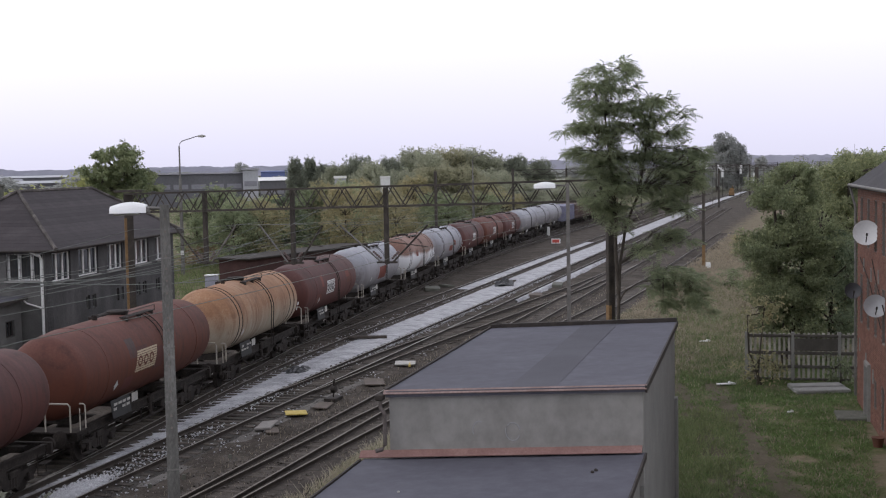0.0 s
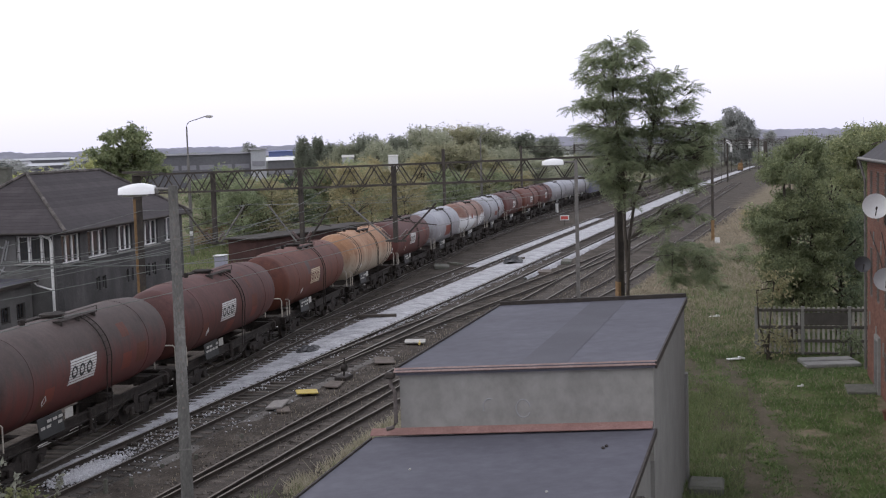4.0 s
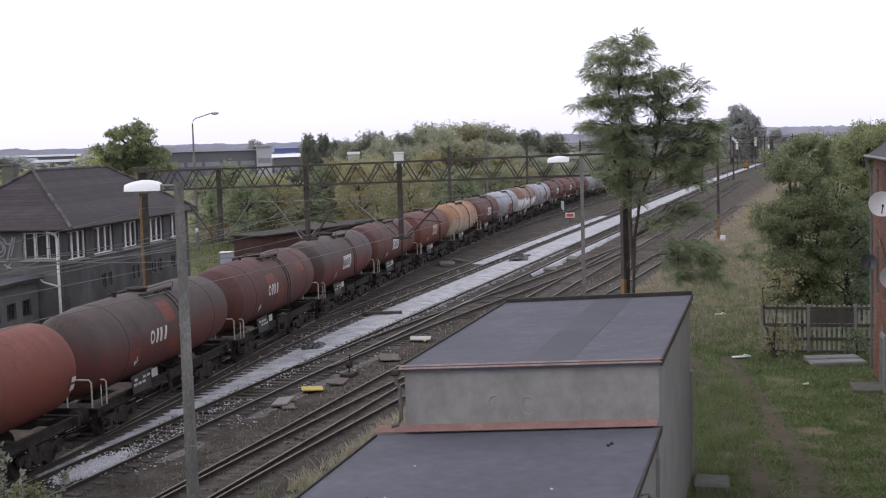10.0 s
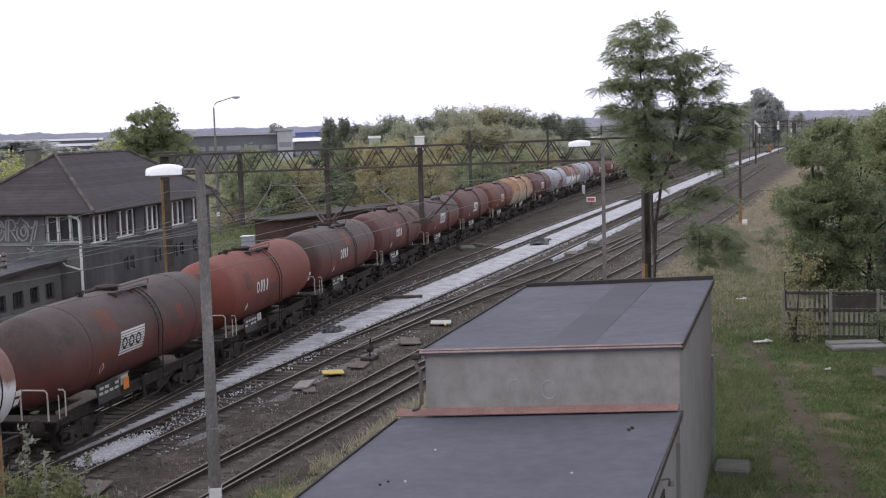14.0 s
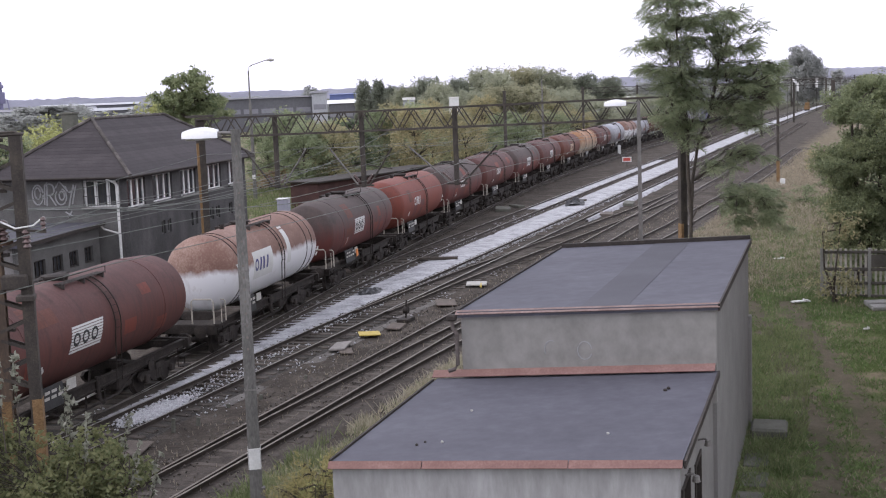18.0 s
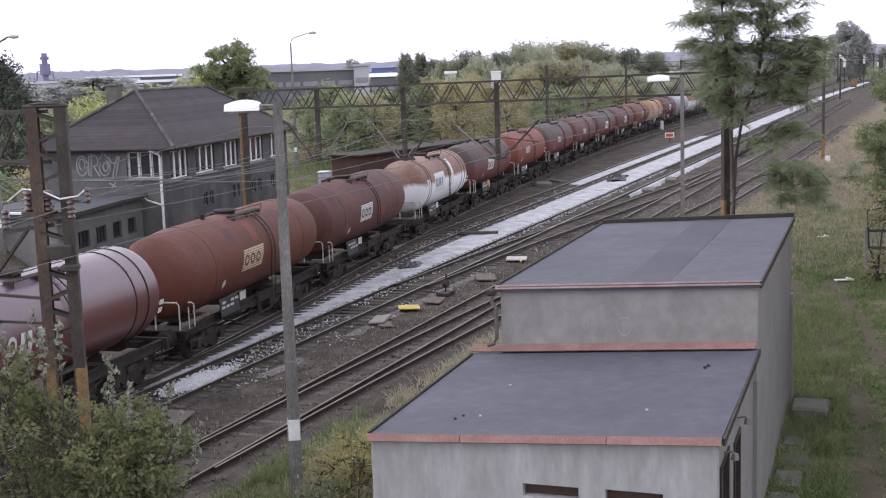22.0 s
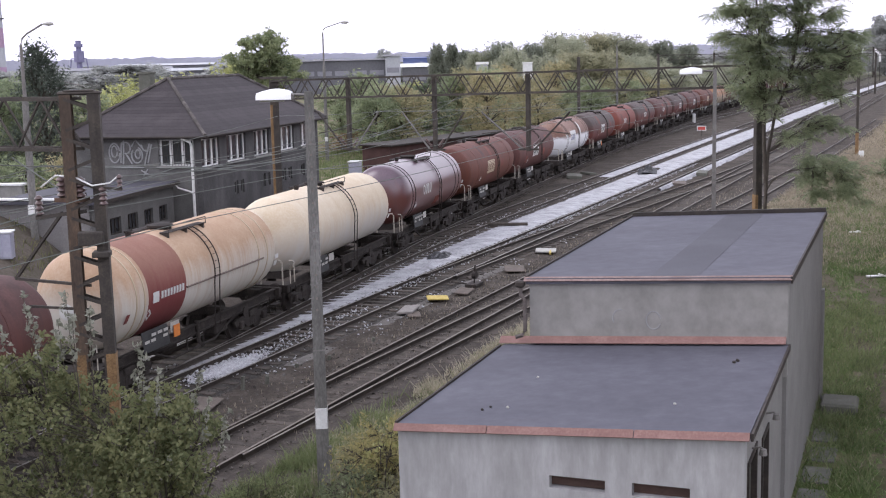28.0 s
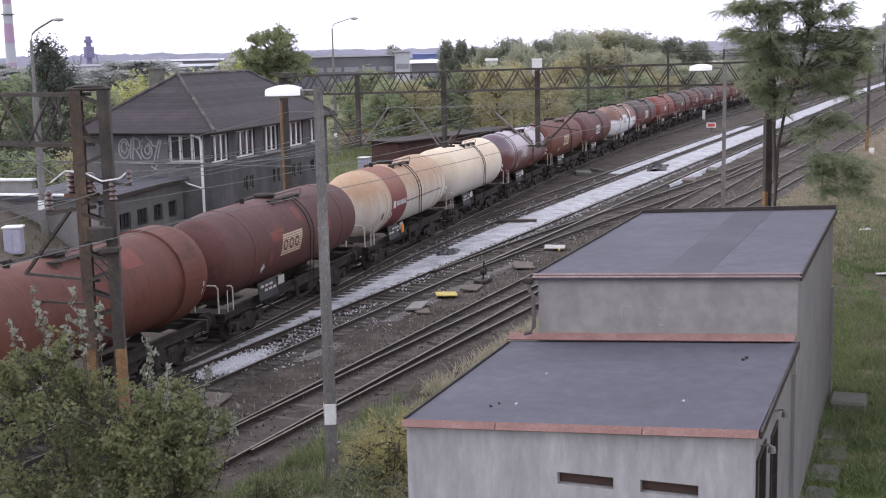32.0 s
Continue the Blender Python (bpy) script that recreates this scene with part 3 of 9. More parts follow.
def tank_material(name, cols, low=None, rough=0.7, streak=(0.06, 0.04, 0.035), amount=0.5, split=0.35, lo=0.46, hi=0.72, grain=1.6, run=(2.6, 0.25, 0.18), blend=0.5, spec=0.25, chips=0.5):
    """Painted tank steel: blotches, vertical streaks of grime, and another shade below the middle."""
    mt = material(name, cols, rough, 0.0, 0.8, 14, 0.05, spec=spec)
    n, l = mt.node_tree.nodes, mt.node_tree.links
    p = n["Principled BSDF"]
    base = p.inputs["Base Color"].links[0].from_socket
    t = n.new("ShaderNodeTexCoord")
    mp = n.new("ShaderNodeMapping")
    mp.inputs["Scale"].default_value = run
    l.new(t.outputs["Object"], mp.inputs["Vector"])
    s = n.new("ShaderNodeTexNoise")
    s.inputs["Scale"].default_value, s.inputs["Detail"].default_value, s.inputs["Roughness"].default_value = grain, 6, 0.7
    l.new(mp.outputs[0], s.inputs["Vector"])
    rng = n.new("ShaderNodeMapRange")
    rng.inputs[1].default_value, rng.inputs[2].default_value, rng.inputs[4].default_value = lo, hi, amount
    l.new(s.outputs["Fac"], rng.inputs[0])
    if low:
        sx = n.new("ShaderNodeSeparateXYZ")
        l.new(t.outputs["Object"], sx.inputs[0])
        ad = n.new("ShaderNodeMath")
        ad.operation = "MULTIPLY_ADD"
        ad.inputs[1].default_value = 1.3
        l.new(s.outputs["Fac"], ad.inputs[0])
        l.new(sx.outputs["Z"], ad.inputs[2])
        r2 = n.new("ShaderNodeMapRange")
        r2.inputs[1].default_value, r2.inputs[2].default_value = 2.78 + 0.65 + split - blend, 2.78 + 0.65 + split + blend
        l.new(ad.outputs[0], r2.inputs[0])
        m0 = n.new("ShaderNodeMix")
        m0.data_type = "RGBA"
        l.new(r2.outputs[0], m0.inputs[0])
        m0.inputs[6].default_value = (*low, 1)
        l.new(base, m0.inputs[7])
        base = m0.outputs[2]
    m = n.new("ShaderNodeMix")
    m.data_type = "RGBA"
    l.new(rng.outputs[0], m.inputs[0])
    l.new(base, m.inputs[6])
    m.inputs[7].default_value = (*streak, 1)
    # soot and worn spots with ragged edges, other ones on each wagon
    oi = n.new("ShaderNodeObjectInfo")
    sh = n.new("ShaderNodeVectorMath")
    sh.operation = "ADD"
    k9 = n.new("ShaderNodeMath")
    k9.operation = "MULTIPLY"
    k9.inputs[1].default_value = 60
    l.new(oi.outputs["Random"], k9.inputs[0])
    l.new(t.outputs["Object"], sh.inputs[0])
    l.new(k9.outputs[0], sh.inputs[1])
    w = n.new("ShaderNodeTexNoise")
    w.inputs["Scale"].default_value, w.inputs["Detail"].default_value, w.inputs["Roughness"].default_value = 0.9, 9, 0.72
    l.new(sh.outputs[0], w.inputs["Vector"])
    l.new(sh.outputs[0], mp.inputs["Vector"])
    wr = n.new("ShaderNodeMapRange")
    wr.inputs[1].default_value, wr.inputs[2].default_value, wr.inputs[4].default_value = 0.56, 0.66, chips
    l.new(w.outputs["Fac"], wr.inputs[0])
    m3 = n.new("ShaderNodeMix")
    m3.data_type = "RGBA"
    l.new(wr.outputs[0], m3.inputs[0])
    l.new(m.outputs[2], m3.inputs[6])
    m3.inputs[7].default_value = (*[0.75 * v for v in streak], 1)
    l.new(m3.outputs[2], p.inputs["Base Color"])
    return mt


TANK = {
    "brown": tank_material("oxide_brown_tank", [(0.066, 0.034, 0.032), (0.097, 0.047, 0.043), (0.138, 0.072, 0.064)], (0.112, 0.045, 0.038), streak=(0.05, 0.032, 0.03), amount=0.65),
    "dark": tank_material("sooty_brown_tank", [(0.052, 0.041, 0.038), (0.079, 0.059, 0.054), (0.107, 0.081, 0.075)], (0.135, 0.046, 0.04), streak=(0.05, 0.042, 0.04), amount=0.5, split=0.1),
    "red": tank_material("faded_red_tank", [(0.13, 0.042, 0.032), (0.18, 0.06, 0.046), (0.23, 0.088, 0.07)], (0.18, 0.052, 0.036), streak=(0.09, 0.045, 0.04), amount=0.5),
    "rust": tank_material("red_brown_rusted_tank", [(0.088, 0.035, 0.028), (0.122, 0.050, 0.038), (0.160, 0.072, 0.056)], (0.128, 0.046, 0.030), streak=(0.055, 0.032, 0.028), amount=0.5),
    # violet upper colours paint in the sky's reflection on the red-brown tank
    "plum": tank_material("red_brown_tank_sky_sheen", [(0.066, 0.036, 0.052), (0.096, 0.053, 0.074), (0.124, 0.075, 0.10)], (0.125, 0.042, 0.034), 0.3, (0.07, 0.048, 0.054), 0.3, spec=0.9, chips=0.25),
    "orange": tank_material("rust_stained_orange_tank", [(0.24, 0.12, 0.065), (0.33, 0.185, 0.105), (0.43, 0.30, 0.20)], (0.42, 0.36, 0.28), streak=(0.16, 0.08, 0.05), amount=0.7, split=-0.1),
    "cream": tank_material("cream_tank", [(0.52, 0.40, 0.27), (0.60, 0.51, 0.38), (0.66, 0.60, 0.49)], (0.54, 0.51, 0.46), streak=(0.46, 0.34, 0.21), amount=0.35, split=-0.1, chips=0.08),
    "beige": tank_material("beige_weathered_tank", [(0.34, 0.215, 0.135), (0.42, 0.29, 0.19), (0.50, 0.385, 0.28)], (0.55, 0.52, 0.46), streak=(0.38, 0.235, 0.14), amount=0.4, split=0.12, chips=0.12),
    "white": tank_material("white_rust_streaked_tank", [(0.13, 0.066, 0.048), (0.185, 0.10, 0.075), (0.34, 0.235, 0.19)], (0.66, 0.66, 0.67), streak=(0.20, 0.115, 0.075), amount=0.75, split=0.1, lo=0.56, hi=0.68, grain=0.6, run=(0.6, 0.5, 0.3), blend=0.12, spec=0.5, chips=0.15),
    "grey": tank_material("pale_grey_tank", [(0.25, 0.26, 0.29), (0.33, 0.34, 0.37), (0.42, 0.43, 0.46)], (0.27, 0.26, 0.27), streak=(0.14, 0.11, 0.11), amount=0.45),
}
FRAME_MAT = material("grimy_underframe", [(0.017, 0.0145, 0.013), (0.034, 0.029, 0.026), (0.068, 0.056, 0.049)], 0.88, 0.0, 3, 25, 0.2, spec=0.2)
LABEL_DARK = material("dark_label_board", [g(0.02), g(0.035), g(0.05)], 0.7, 0, 3, 20, 0)
LABEL_BLUE = material("blue_stencil_paint", [(0.05, 0.05, 0.14), (0.08, 0.08, 0.2)], 0.6, 0, 3, 20, 0)
LABEL_WHITE = material("white_lettering", [(0.5, 0.5, 0.48), (0.62, 0.62, 0.6)], 0.7, 0, 3, 20, 0)
LABEL_CREAM = material("yellowed_lettering", [(0.42, 0.34, 0.23), (0.52, 0.43, 0.31)], 0.7, 0, 3, 20, 0)
ORANGE_PLATE = material("orange_hazard_plate", [(0.55, 0.17, 0.03), (0.65, 0.22, 0.05)], 0.6, 0, 3, 20, 0)
RED_BAND = tank_material("dark_red_painted_band", [(0.22, 0.105, 0.075), (0.25, 0.125, 0.09), (0.29, 0.155, 0.115)], (0.165, 0.04, 0.04), streak=(0.19, 0.075, 0.055), amount=0.4, split=0.35, blend=0.55, chips=0.1)

R0, ZC, HALF = 1.47, 2.78, 6.3


def tank_profile(taper, x0=-HALF, x1=HALF, dish=0.55):
    """Radius along the tank: a rounded end, a slight cone, the barrel, and the same mirrored."""
    ends = []
    for k in range(8):
        a = k / 7 * math.pi / 2
        ends.append((dish * (1 - math.cos(a)), max(0.02, (R0 - taper) * math.sin(a) ** 0.75)))
    ends.append((1.9, R0))
    return [(x0 + d, r) for d, r in ends] + [(x1 - d, r) for d, r in reversed(ends)]


def curve_y(z, r=R0):
    return -math.sqrt(max(0.0, r * r - (z - ZC) ** 2))


def on_side(x0, x1, z0, z1, lift, rows=5, slant=0.0, nx=1):
    """A thin sheet wrapped on the tank's near side."""
    b = M()
    zs = [z0 + (z1 - z0) * i / rows for i in range(rows + 1)]
    for z in zs:
        f = (z - z0) / max(1e-6, z1 - z0)
        y = curve_y(z, R0 + lift)
        for i in range(nx + 1):
            b.v.append((x0 + (x1 - x0) * i / nx + slant * f, y, z))
    k = nx + 1
    b.f = [(i * k + j, i * k + j + 1, (i + 1) * k + j + 1, (i + 1) * k + j) for i in range(rows) for j in range(nx)]
    return b


def band(x, w, lift, seg=40, a0=0.0, a1=2 * math.pi, r=R0):
    b = M()
    for i in range(seg + 1):
        a = a0 + (a1 - a0) * i / seg
        for xx, rr in ((x - w / 2, r), (x - w / 2, r + lift), (x + w / 2, r + lift), (x + w / 2, r)):
            b.v.append((xx, rr * math.cos(a), ZC + rr * math.sin(a)))
    b.f = [(i * 4 + j, i * 4 + (j + 1) % 4, (i + 1) * 4 + (j + 1) % 4, (i + 1) * 4 + j) for i in range(seg) for j in range(4)]
    return b


def side_ring(x, z, rx, rz, w, lift, a0=0.0, a1=2 * math.pi, slant=0.25, n=14):
    """A slanted ring, or part of one, painted on the tank's near side."""
    b = M()
    for i in range(n + 1):
        a = a0 + (a1 - a0) * i / n
        for k in (1.0, 1.0 - w):
            zz = z + rz * k * math.sin(a)
            b.v.append((x + rx * k * math.cos(a) + slant * (zz - z), curve_y(zz, R0 + lift), zz))
    b.f = [(2 * i, 2 * i + 2, 2 * i + 3, 2 * i + 1) for i in range(n)]
    return b


def merge(*bs):
    o = M()
    for b in bs:
        o.add(b.v, b.f)
    return o


# shared pieces of every wagon
solebar_mesh = M().box((0, 0, -0.04), (12.26, 0.12, 0.36), bev=0.02).box((0, -0.06, 0.13), (12.26, 0.14, 0.03)).box((0, -0.06, -0.13), (12.26, 0.14, 0.03)).mesh("solebar", FRAME_MAT)
head_mesh = M().box((0, 0, 0), (0.14, 2.5, 0.36), bev=0.02).mesh("headstock", FRAME_MAT)
buffer_mesh = merge(M().turn([(0, 0.11), (0.3, 0.11), (0.32, 0.075), (0.38, 0.075), (0.4, 0.22), (0.45, 0.25), (0.48, 0.24), (0.5, 0.18)], 14)).mesh("buffer", FRAME_MAT, True)
saddle_mesh = M().add([(-0.15, y, z) for y, z in ((-1.2, 1.45), (1.2, 1.45), (0.5, 1.15), (-0.5, 1.15))] + [(0.15, y, z) for y, z in ((-1.2, 1.45), (1.2, 1.45), (0.5, 1.15), (-0.5, 1.15))],
                      [(0, 1, 2, 3), (7, 6, 5, 4), (0, 4, 5, 1), (1, 5, 6, 2), (2, 6, 7, 3), (3, 7, 4, 0)]).mesh("saddle", FRAME_MAT)
wheel_mesh = merge(M().turn([(-0.93, 0.0), (-0.93, 0.09), (-0.80, 0.1), (-0.80, 0.44), (-0.70, 0.46), (-0.68, 0.5), (-0.66, 0.5), (-0.66, 0.38), (-0.6, 0.1), (0.6, 0.1), (0.66, 0.38), (0.66, 0.5), (0.68, 0.5), (0.70, 0.46), (0.80, 0.44), (0.80, 0.1), (0.93, 0.09), (0.93, 0.0)], 20,
                   Matrix.Rotation(math.pi / 2, 4, "Z"))).mesh("wheelset", FRAME_MAT, True)


def bogie_side(y):
    b = M()
    b.add([(x, y + dy, z) for dy in (-0.05, 0.05) for x, z in ((-1.35, 0.62), (-1.2, 0.72), (-0.55, 0.70), (-0.35, 0.82), (0.35, 0.82), (0.55, 0.70), (1.2, 0.72), (1.35, 0.62), (1.25, 0.45), (0.65, 0.5), (0.4, 0.3), (-0.4, 0.3), (-0.65, 0.5), (-1.25, 0.45))],
          [tuple(range(14)), tuple(reversed(range(14, 28)))] + [(i, (i + 1) % 14, 14 + (i + 1) % 14, 14 + i) for i in range(14)])
    for x in (-0.9, 0.9):
        b.box((x, y - 0.06 if y < 0 else y + 0.06, 0.47), (0.28, 0.16, 0.26), bev=0.03)
    for x in (-0.16, 0, 0.16):
        b.tube([(x, y, 0.34), (x, y, 0.72)], 0.07, 8)
    return b


bogie_mesh = [bogie_side(y).mesh("side_frame", FRAME_MAT) for y in (-1.0, 1.0)]
bolster_mesh = M().box((0, 0, 0.72), (0.5, 2.2, 0.22), bev=0.03).mesh("bolster", FRAME_MAT)
step_mesh = M().box((0, 0, 0), (0.5, 0.22, 0.03)).box((0, 0, -0.35), (0.5, 0.22, 0.03)).tube([(-0.25, 0.1, 0.3), (-0.25, 0.1, -0.36)], 0.018, 6).tube([(0.25, 0.1, 0.3), (0.25, 0.1, -0.36)], 0.018, 6).mesh("step", FRAME_MAT)
manhole_mesh = merge(M().turn([(0, 0.01), (0, 0.36), (0.1, 0.36), (0.1, 0.42), (0.15, 0.42), (0.17, 0.34), (0.19, 0.02)], 18, Matrix.Translation((0, 0, ZC + R0 - 0.04)) @ Matrix.Rotation(-math.pi / 2, 4, "Y"))).mesh("manhole", FRAME_MAT, True)
catwalk = M()
for y in (-0.6, 0.6):
    for k in range(3):
        catwalk.box((0.35, y + (k - 1) * 0.11, ZC + R0 - 0.03), (2.5, 0.06, 0.025))
    for x in (-0.8, 0.35, 1.5):
        catwalk.box((x, y, ZC + R0 - 0.11), (0.05, 0.3, 0.16))
catwalk.tube([(-0.85, -0.78, ZC + R0 - 0.05), (-0.85, -0.78, ZC + R0 + 0.17), (1.55, -0.78, ZC + R0 + 0.17), (1.55, -0.78, ZC + R0 - 0.05)], 0.016, 6)
catwalk_mesh = catwalk.mesh("catwalk", material("grimy_catwalk_boards", [(0.03, 0.026, 0.024), (0.055, 0.047, 0.043), (0.09, 0.078, 0.07)], 0.9, 0, 3, 20, 0.1))
valve_mesh = M().tube([(-1.9, 0, ZC + R0 - 0.05), (-1.9, 0, ZC + R0 + 0.16)], 0.09, 10).tube([(-2.1, 0, ZC + R0 + 0.16), (-1.7, 0, ZC + R0 + 0.16)], 0.035, 6).mesh("valve", FRAME_MAT)
pipe_mesh = M().tube([(-4.2, -0.9, 0.85), (4.2, -0.9, 0.85)], 0.035, 6).tube([(0, -1.1, 1.3), (0, -1.15, 0.62), (0, -1.3, 0.5)], 0.07, 8).box((1.9, -0.75, 0.72), (0.9, 0.5, 0.45), bev=0.05).turn([(-0.5, 0.02), (-0.48, 0.17), (0.48, 0.17), (0.5, 0.02)], 12, Matrix.Translation((-1.2, -0.6, 0.72))).tube([(-2.9, -1.05, 0.95), (-1.4, -0.98, 0.42), (1.4, -0.98, 0.42), (2.9, -1.05, 0.95)], 0.04, 6).tube([(-0.5, -0.98, 0.42), (-0.5, -1.0, 0.95)], 0.03, 5).tube([(0.6, -0.98, 0.42), (0.6, -1.0, 0.95)], 0.03, 5).turn([(0, 0.02), (0, 0.19), (0.03, 0.19), (0.03, 0.02)], 14, Matrix.Translation((3.1, -1.28, 0.95)) @ rotz(-math.pi / 2)).mesh("brake_gear", FRAME_MAT)


def ladder_mesh(x, mat):
    b = M()
    for dx in (-0.17, 0.17):
        pts = [(x + dx, -(R0 + 0.07) * math.sin(a), ZC + (R0 + 0.07) * math.cos(a)) for a in [0.4 + i * (1.75 - 0.4) / 12 for i in range(13)]]
        pts.append((x + dx, -1.45, 1.0))
        b.tube(pts, 0.02, 6)
    for i in range(9):
        a = 0.45 + i * 0.15
        b.tube([(x - 0.17, -(R0 + 0.07) * math.sin(a), ZC + (R0 + 0.07) * math.cos(a)), (x + 0.17, -(R0 + 0.07) * math.sin(a), ZC + (R0 + 0.07) * math.cos(a))], 0.009, 5)
    return b.mesh("ladder", mat)


index_of = [0]
MARK_MESH = M().box((0, 0, 0), (0.25, 0.012, 0.085)).mesh("board_mark", PALE_BOARD)
LADDER = ladder_mesh(0.75, FRAME_MAT)
RAILING = merge(M().tube([(-6.44, -1.2, 1.25), (-6.44, -1.2, 2.06), (-6.44, -1.12, 2.15), (-6.44, -0.43, 2.15), (-6.44, -0.35, 2.06), (-6.44, -0.35, 1.25)], 0.03, 6),
                M().tube([(-5.75, -1.38, 1.25), (-5.75, -1.38, 1.98), (-5.78, -1.32, 2.05), (-5.84, -1.22, 2.05)], 0.025, 6),
                M().tube([(-6.1, -1.36, 1.25), (-6.1, -1.36, 1.95)], 0.02, 6))
RAIL_MAT = material("brown_painted_rail", [(0.12, 0.09, 0.075), (0.18, 0.14, 0.12)], 0.7, 0, 3, 20, 0)
RAIL_PALE = RAILING.mesh("end_railing", material("pale_painted_railing", [(0.32, 0.29, 0.25), (0.42, 0.39, 0.33)], 0.6, 0, 3, 20, 0))
RAIL_BROWN = RAILING.mesh("end_railing", FRAME_MAT)
PROFILES = {"cyl": tank_profile(0.0, -5.2, 6.0, 0.8), "long": tank_profile(0.0), "cone": tank_profile(0.09, -6.0, HALF), "short": tank_profile(0.04, -5.25, HALF, 0.7), "stout": tank_profile(0.0, -4.75, 6.0, 0.8)}
TANK_MESH = {k: M().turn(v, 40, Matrix.Translation((0, 0, ZC))).mesh("tank", None, True) for k, v in PROFILES.items()}


def tank_wagon(label, colour, shape="cone", logo="none", logo_x=-0.95, board=-3.0, straps=False, straps_pale=False, redband=False, collar=False, hazard=False, pale_rail=True, patches=()):
    w = thing("tank_wagon", label, "tank wagon", group="tank wagons of the train")
    me = TANK_MESH[shape].copy()
    me.materials.clear()
    me.materials.append(TANK[colour])
    tank = part("tank", me, None, w)
    part("manhole", manhole_mesh, None, tank)
    part("catwalk", catwalk_mesh, None, tank)
    part("valve", valve_mesh, None, tank)
    part("ladder", LADDER, None, tank)
    if shape == "cone":
        for x in (-4.05, 4.05):
            part("seam", band(x, 0.05, 0.012), TANK[colour], tank)
    if straps:
        for x in (-3.75, -3.3, 4.0, 4.7) if shape == "stout" else (-4.1, -3.65, 4.0, 4.7):
            part("strap", band(x, 0.05, 0.018), LABEL_CREAM if straps_pale else FRAME_MAT, tank)
    if collar:
        part("collar", band(4.9, 1.1, 0.07), TANK[colour], tank, "raised ring round the end of the tank")
    if redband:
        bb = M()
        for i in range(25):
            a = math.radians(74 + i * 172 / 24)
            for x in (-3.45, -1.2):
                bb.v.append((x, (R0 + 0.006) * math.cos(a), ZC + (R0 + 0.006) * math.sin(a)))
        bb.f = [(2 * i, 2 * i + 1, 2 * i + 3, 2 * i + 2) for i in range(24)]
        part("painted_band", bb, RED_BAND, tank, "dark red painted field", True)
        part("side_rail", M().tube([(-1.2, curve_y(2.62, R0 + 0.03), 2.62), (4.3, curve_y(2.62, R0 + 0.03), 2.62)], 0.03, 6), RAIL_MAT, tank)
        part("end_disc", M().turn([(0, 0.24), (0.03, 0.24), (0.04, 0.2), (0.04, 0.02)], 18, Matrix.Translation((-5.17, 0.1, 2.6)) @ rotz(radians(180))), LABEL_WHITE, tank, "round pale sign on the tank's end")
        part("hazard_diamond", on_side(-4.75, -4.55, 2.2, 2.45, 0.02, 2, 0.1), RED_BAND, tank, "small dark red diamond mark")
        part("side_lettering", merge(on_side(-3.2, -2.85, 2.5, 2.82, 0.014), *[on_side(-2.73 + i * 0.18, -2.61 + i * 0.18, 2.56, 2.78, 0.014) for i in range(8)]), LABEL_WHITE, tank, "white lettering drawn as bars")
    if logo in ("panel", "panel_cream"):
        mat = LABEL_WHITE if logo == "panel" else LABEL_CREAM
        x = logo_x
        sl = 0.38
        lg = part("logo_panel", merge(*[on_side(x - 1.05 + sl * k * 0.083, x + 0.72 + sl * k * 0.083, 2.40 + k * 0.083, 2.463 + k * 0.083, 0.012, 1, sl * 0.063) for k in range(9)]), mat, tank, "pale slanted sign of many thin stripes")
        part("logo_mark", merge(*[side_ring(x - 0.62 + i * 0.5, 2.75, 0.2, 0.19, 0.42, 0.02, a0, a1) for i, (a0, a1) in enumerate(((0, 6.2832),) * 3)]), LABEL_DARK if logo == "panel" else TANK[colour], lg, "three plain rings in dark paint")
    elif logo in ("block", "block_white"):
        x = logo_x - 0.55
        mark = [side_ring(x - 0.6, 2.84, 0.2, 0.24, 0.42, 0.012)] + [on_side(x - 0.36 + i * 0.37, x - 0.18 + i * 0.37, 2.6, 3.08, 0.012, 4, 0.12 if i % 2 else 0.2) for i in range(3)]
        if logo == "block_white":
            part("white_field", on_side(x - 1.0, x + 1.15, 2.3, 3.36, 0.007, 5, 0.15), LABEL_WHITE, tank, "clean white painted field")
            part("white_field", on_side(x + 2.9, x + 3.35, 2.4, 3.9, 0.007, 6, 0.2), LABEL_WHITE, tank, "clean white painted field")
            part("white_field", on_side(x - 2.35, x - 1.75, 2.5, 3.15, 0.007, 5, -0.3), LABEL_WHITE, tank, "clean white painted field")
        part("logo_mark", merge(*mark), LABEL_BLUE if colour == "white" else LABEL_WHITE, tank, "plain blue shapes of paint" if colour == "white" else "plain white shapes of paint")
    # boards and small marks
    bx = board
    bd = part("label_board", M().box((bx, -1.36, 1.42), (1.5, 0.03, 0.62), Matrix.Rotation(radians(-8), 4, "X"), 0.01), LABEL_DARK, w, "dark board with rows of white marks")
    for i in range(4):
        for j in range(3):
            if (i * 3 + j + index_of[0]) % 5 == 0:
                continue
            q = part("board_mark", MARK_MESH, None, bd)
            q.location = (bx - 0.53 + i * 0.35, -1.388 - 0.022 * (j - 1), 1.25 + j * 0.17)
    index_of[0] += 1
    part("small_board", M().box((bx + 1.15, -1.36, 1.55), (0.5, 0.02, 0.3)), PALE_BOARD, w)
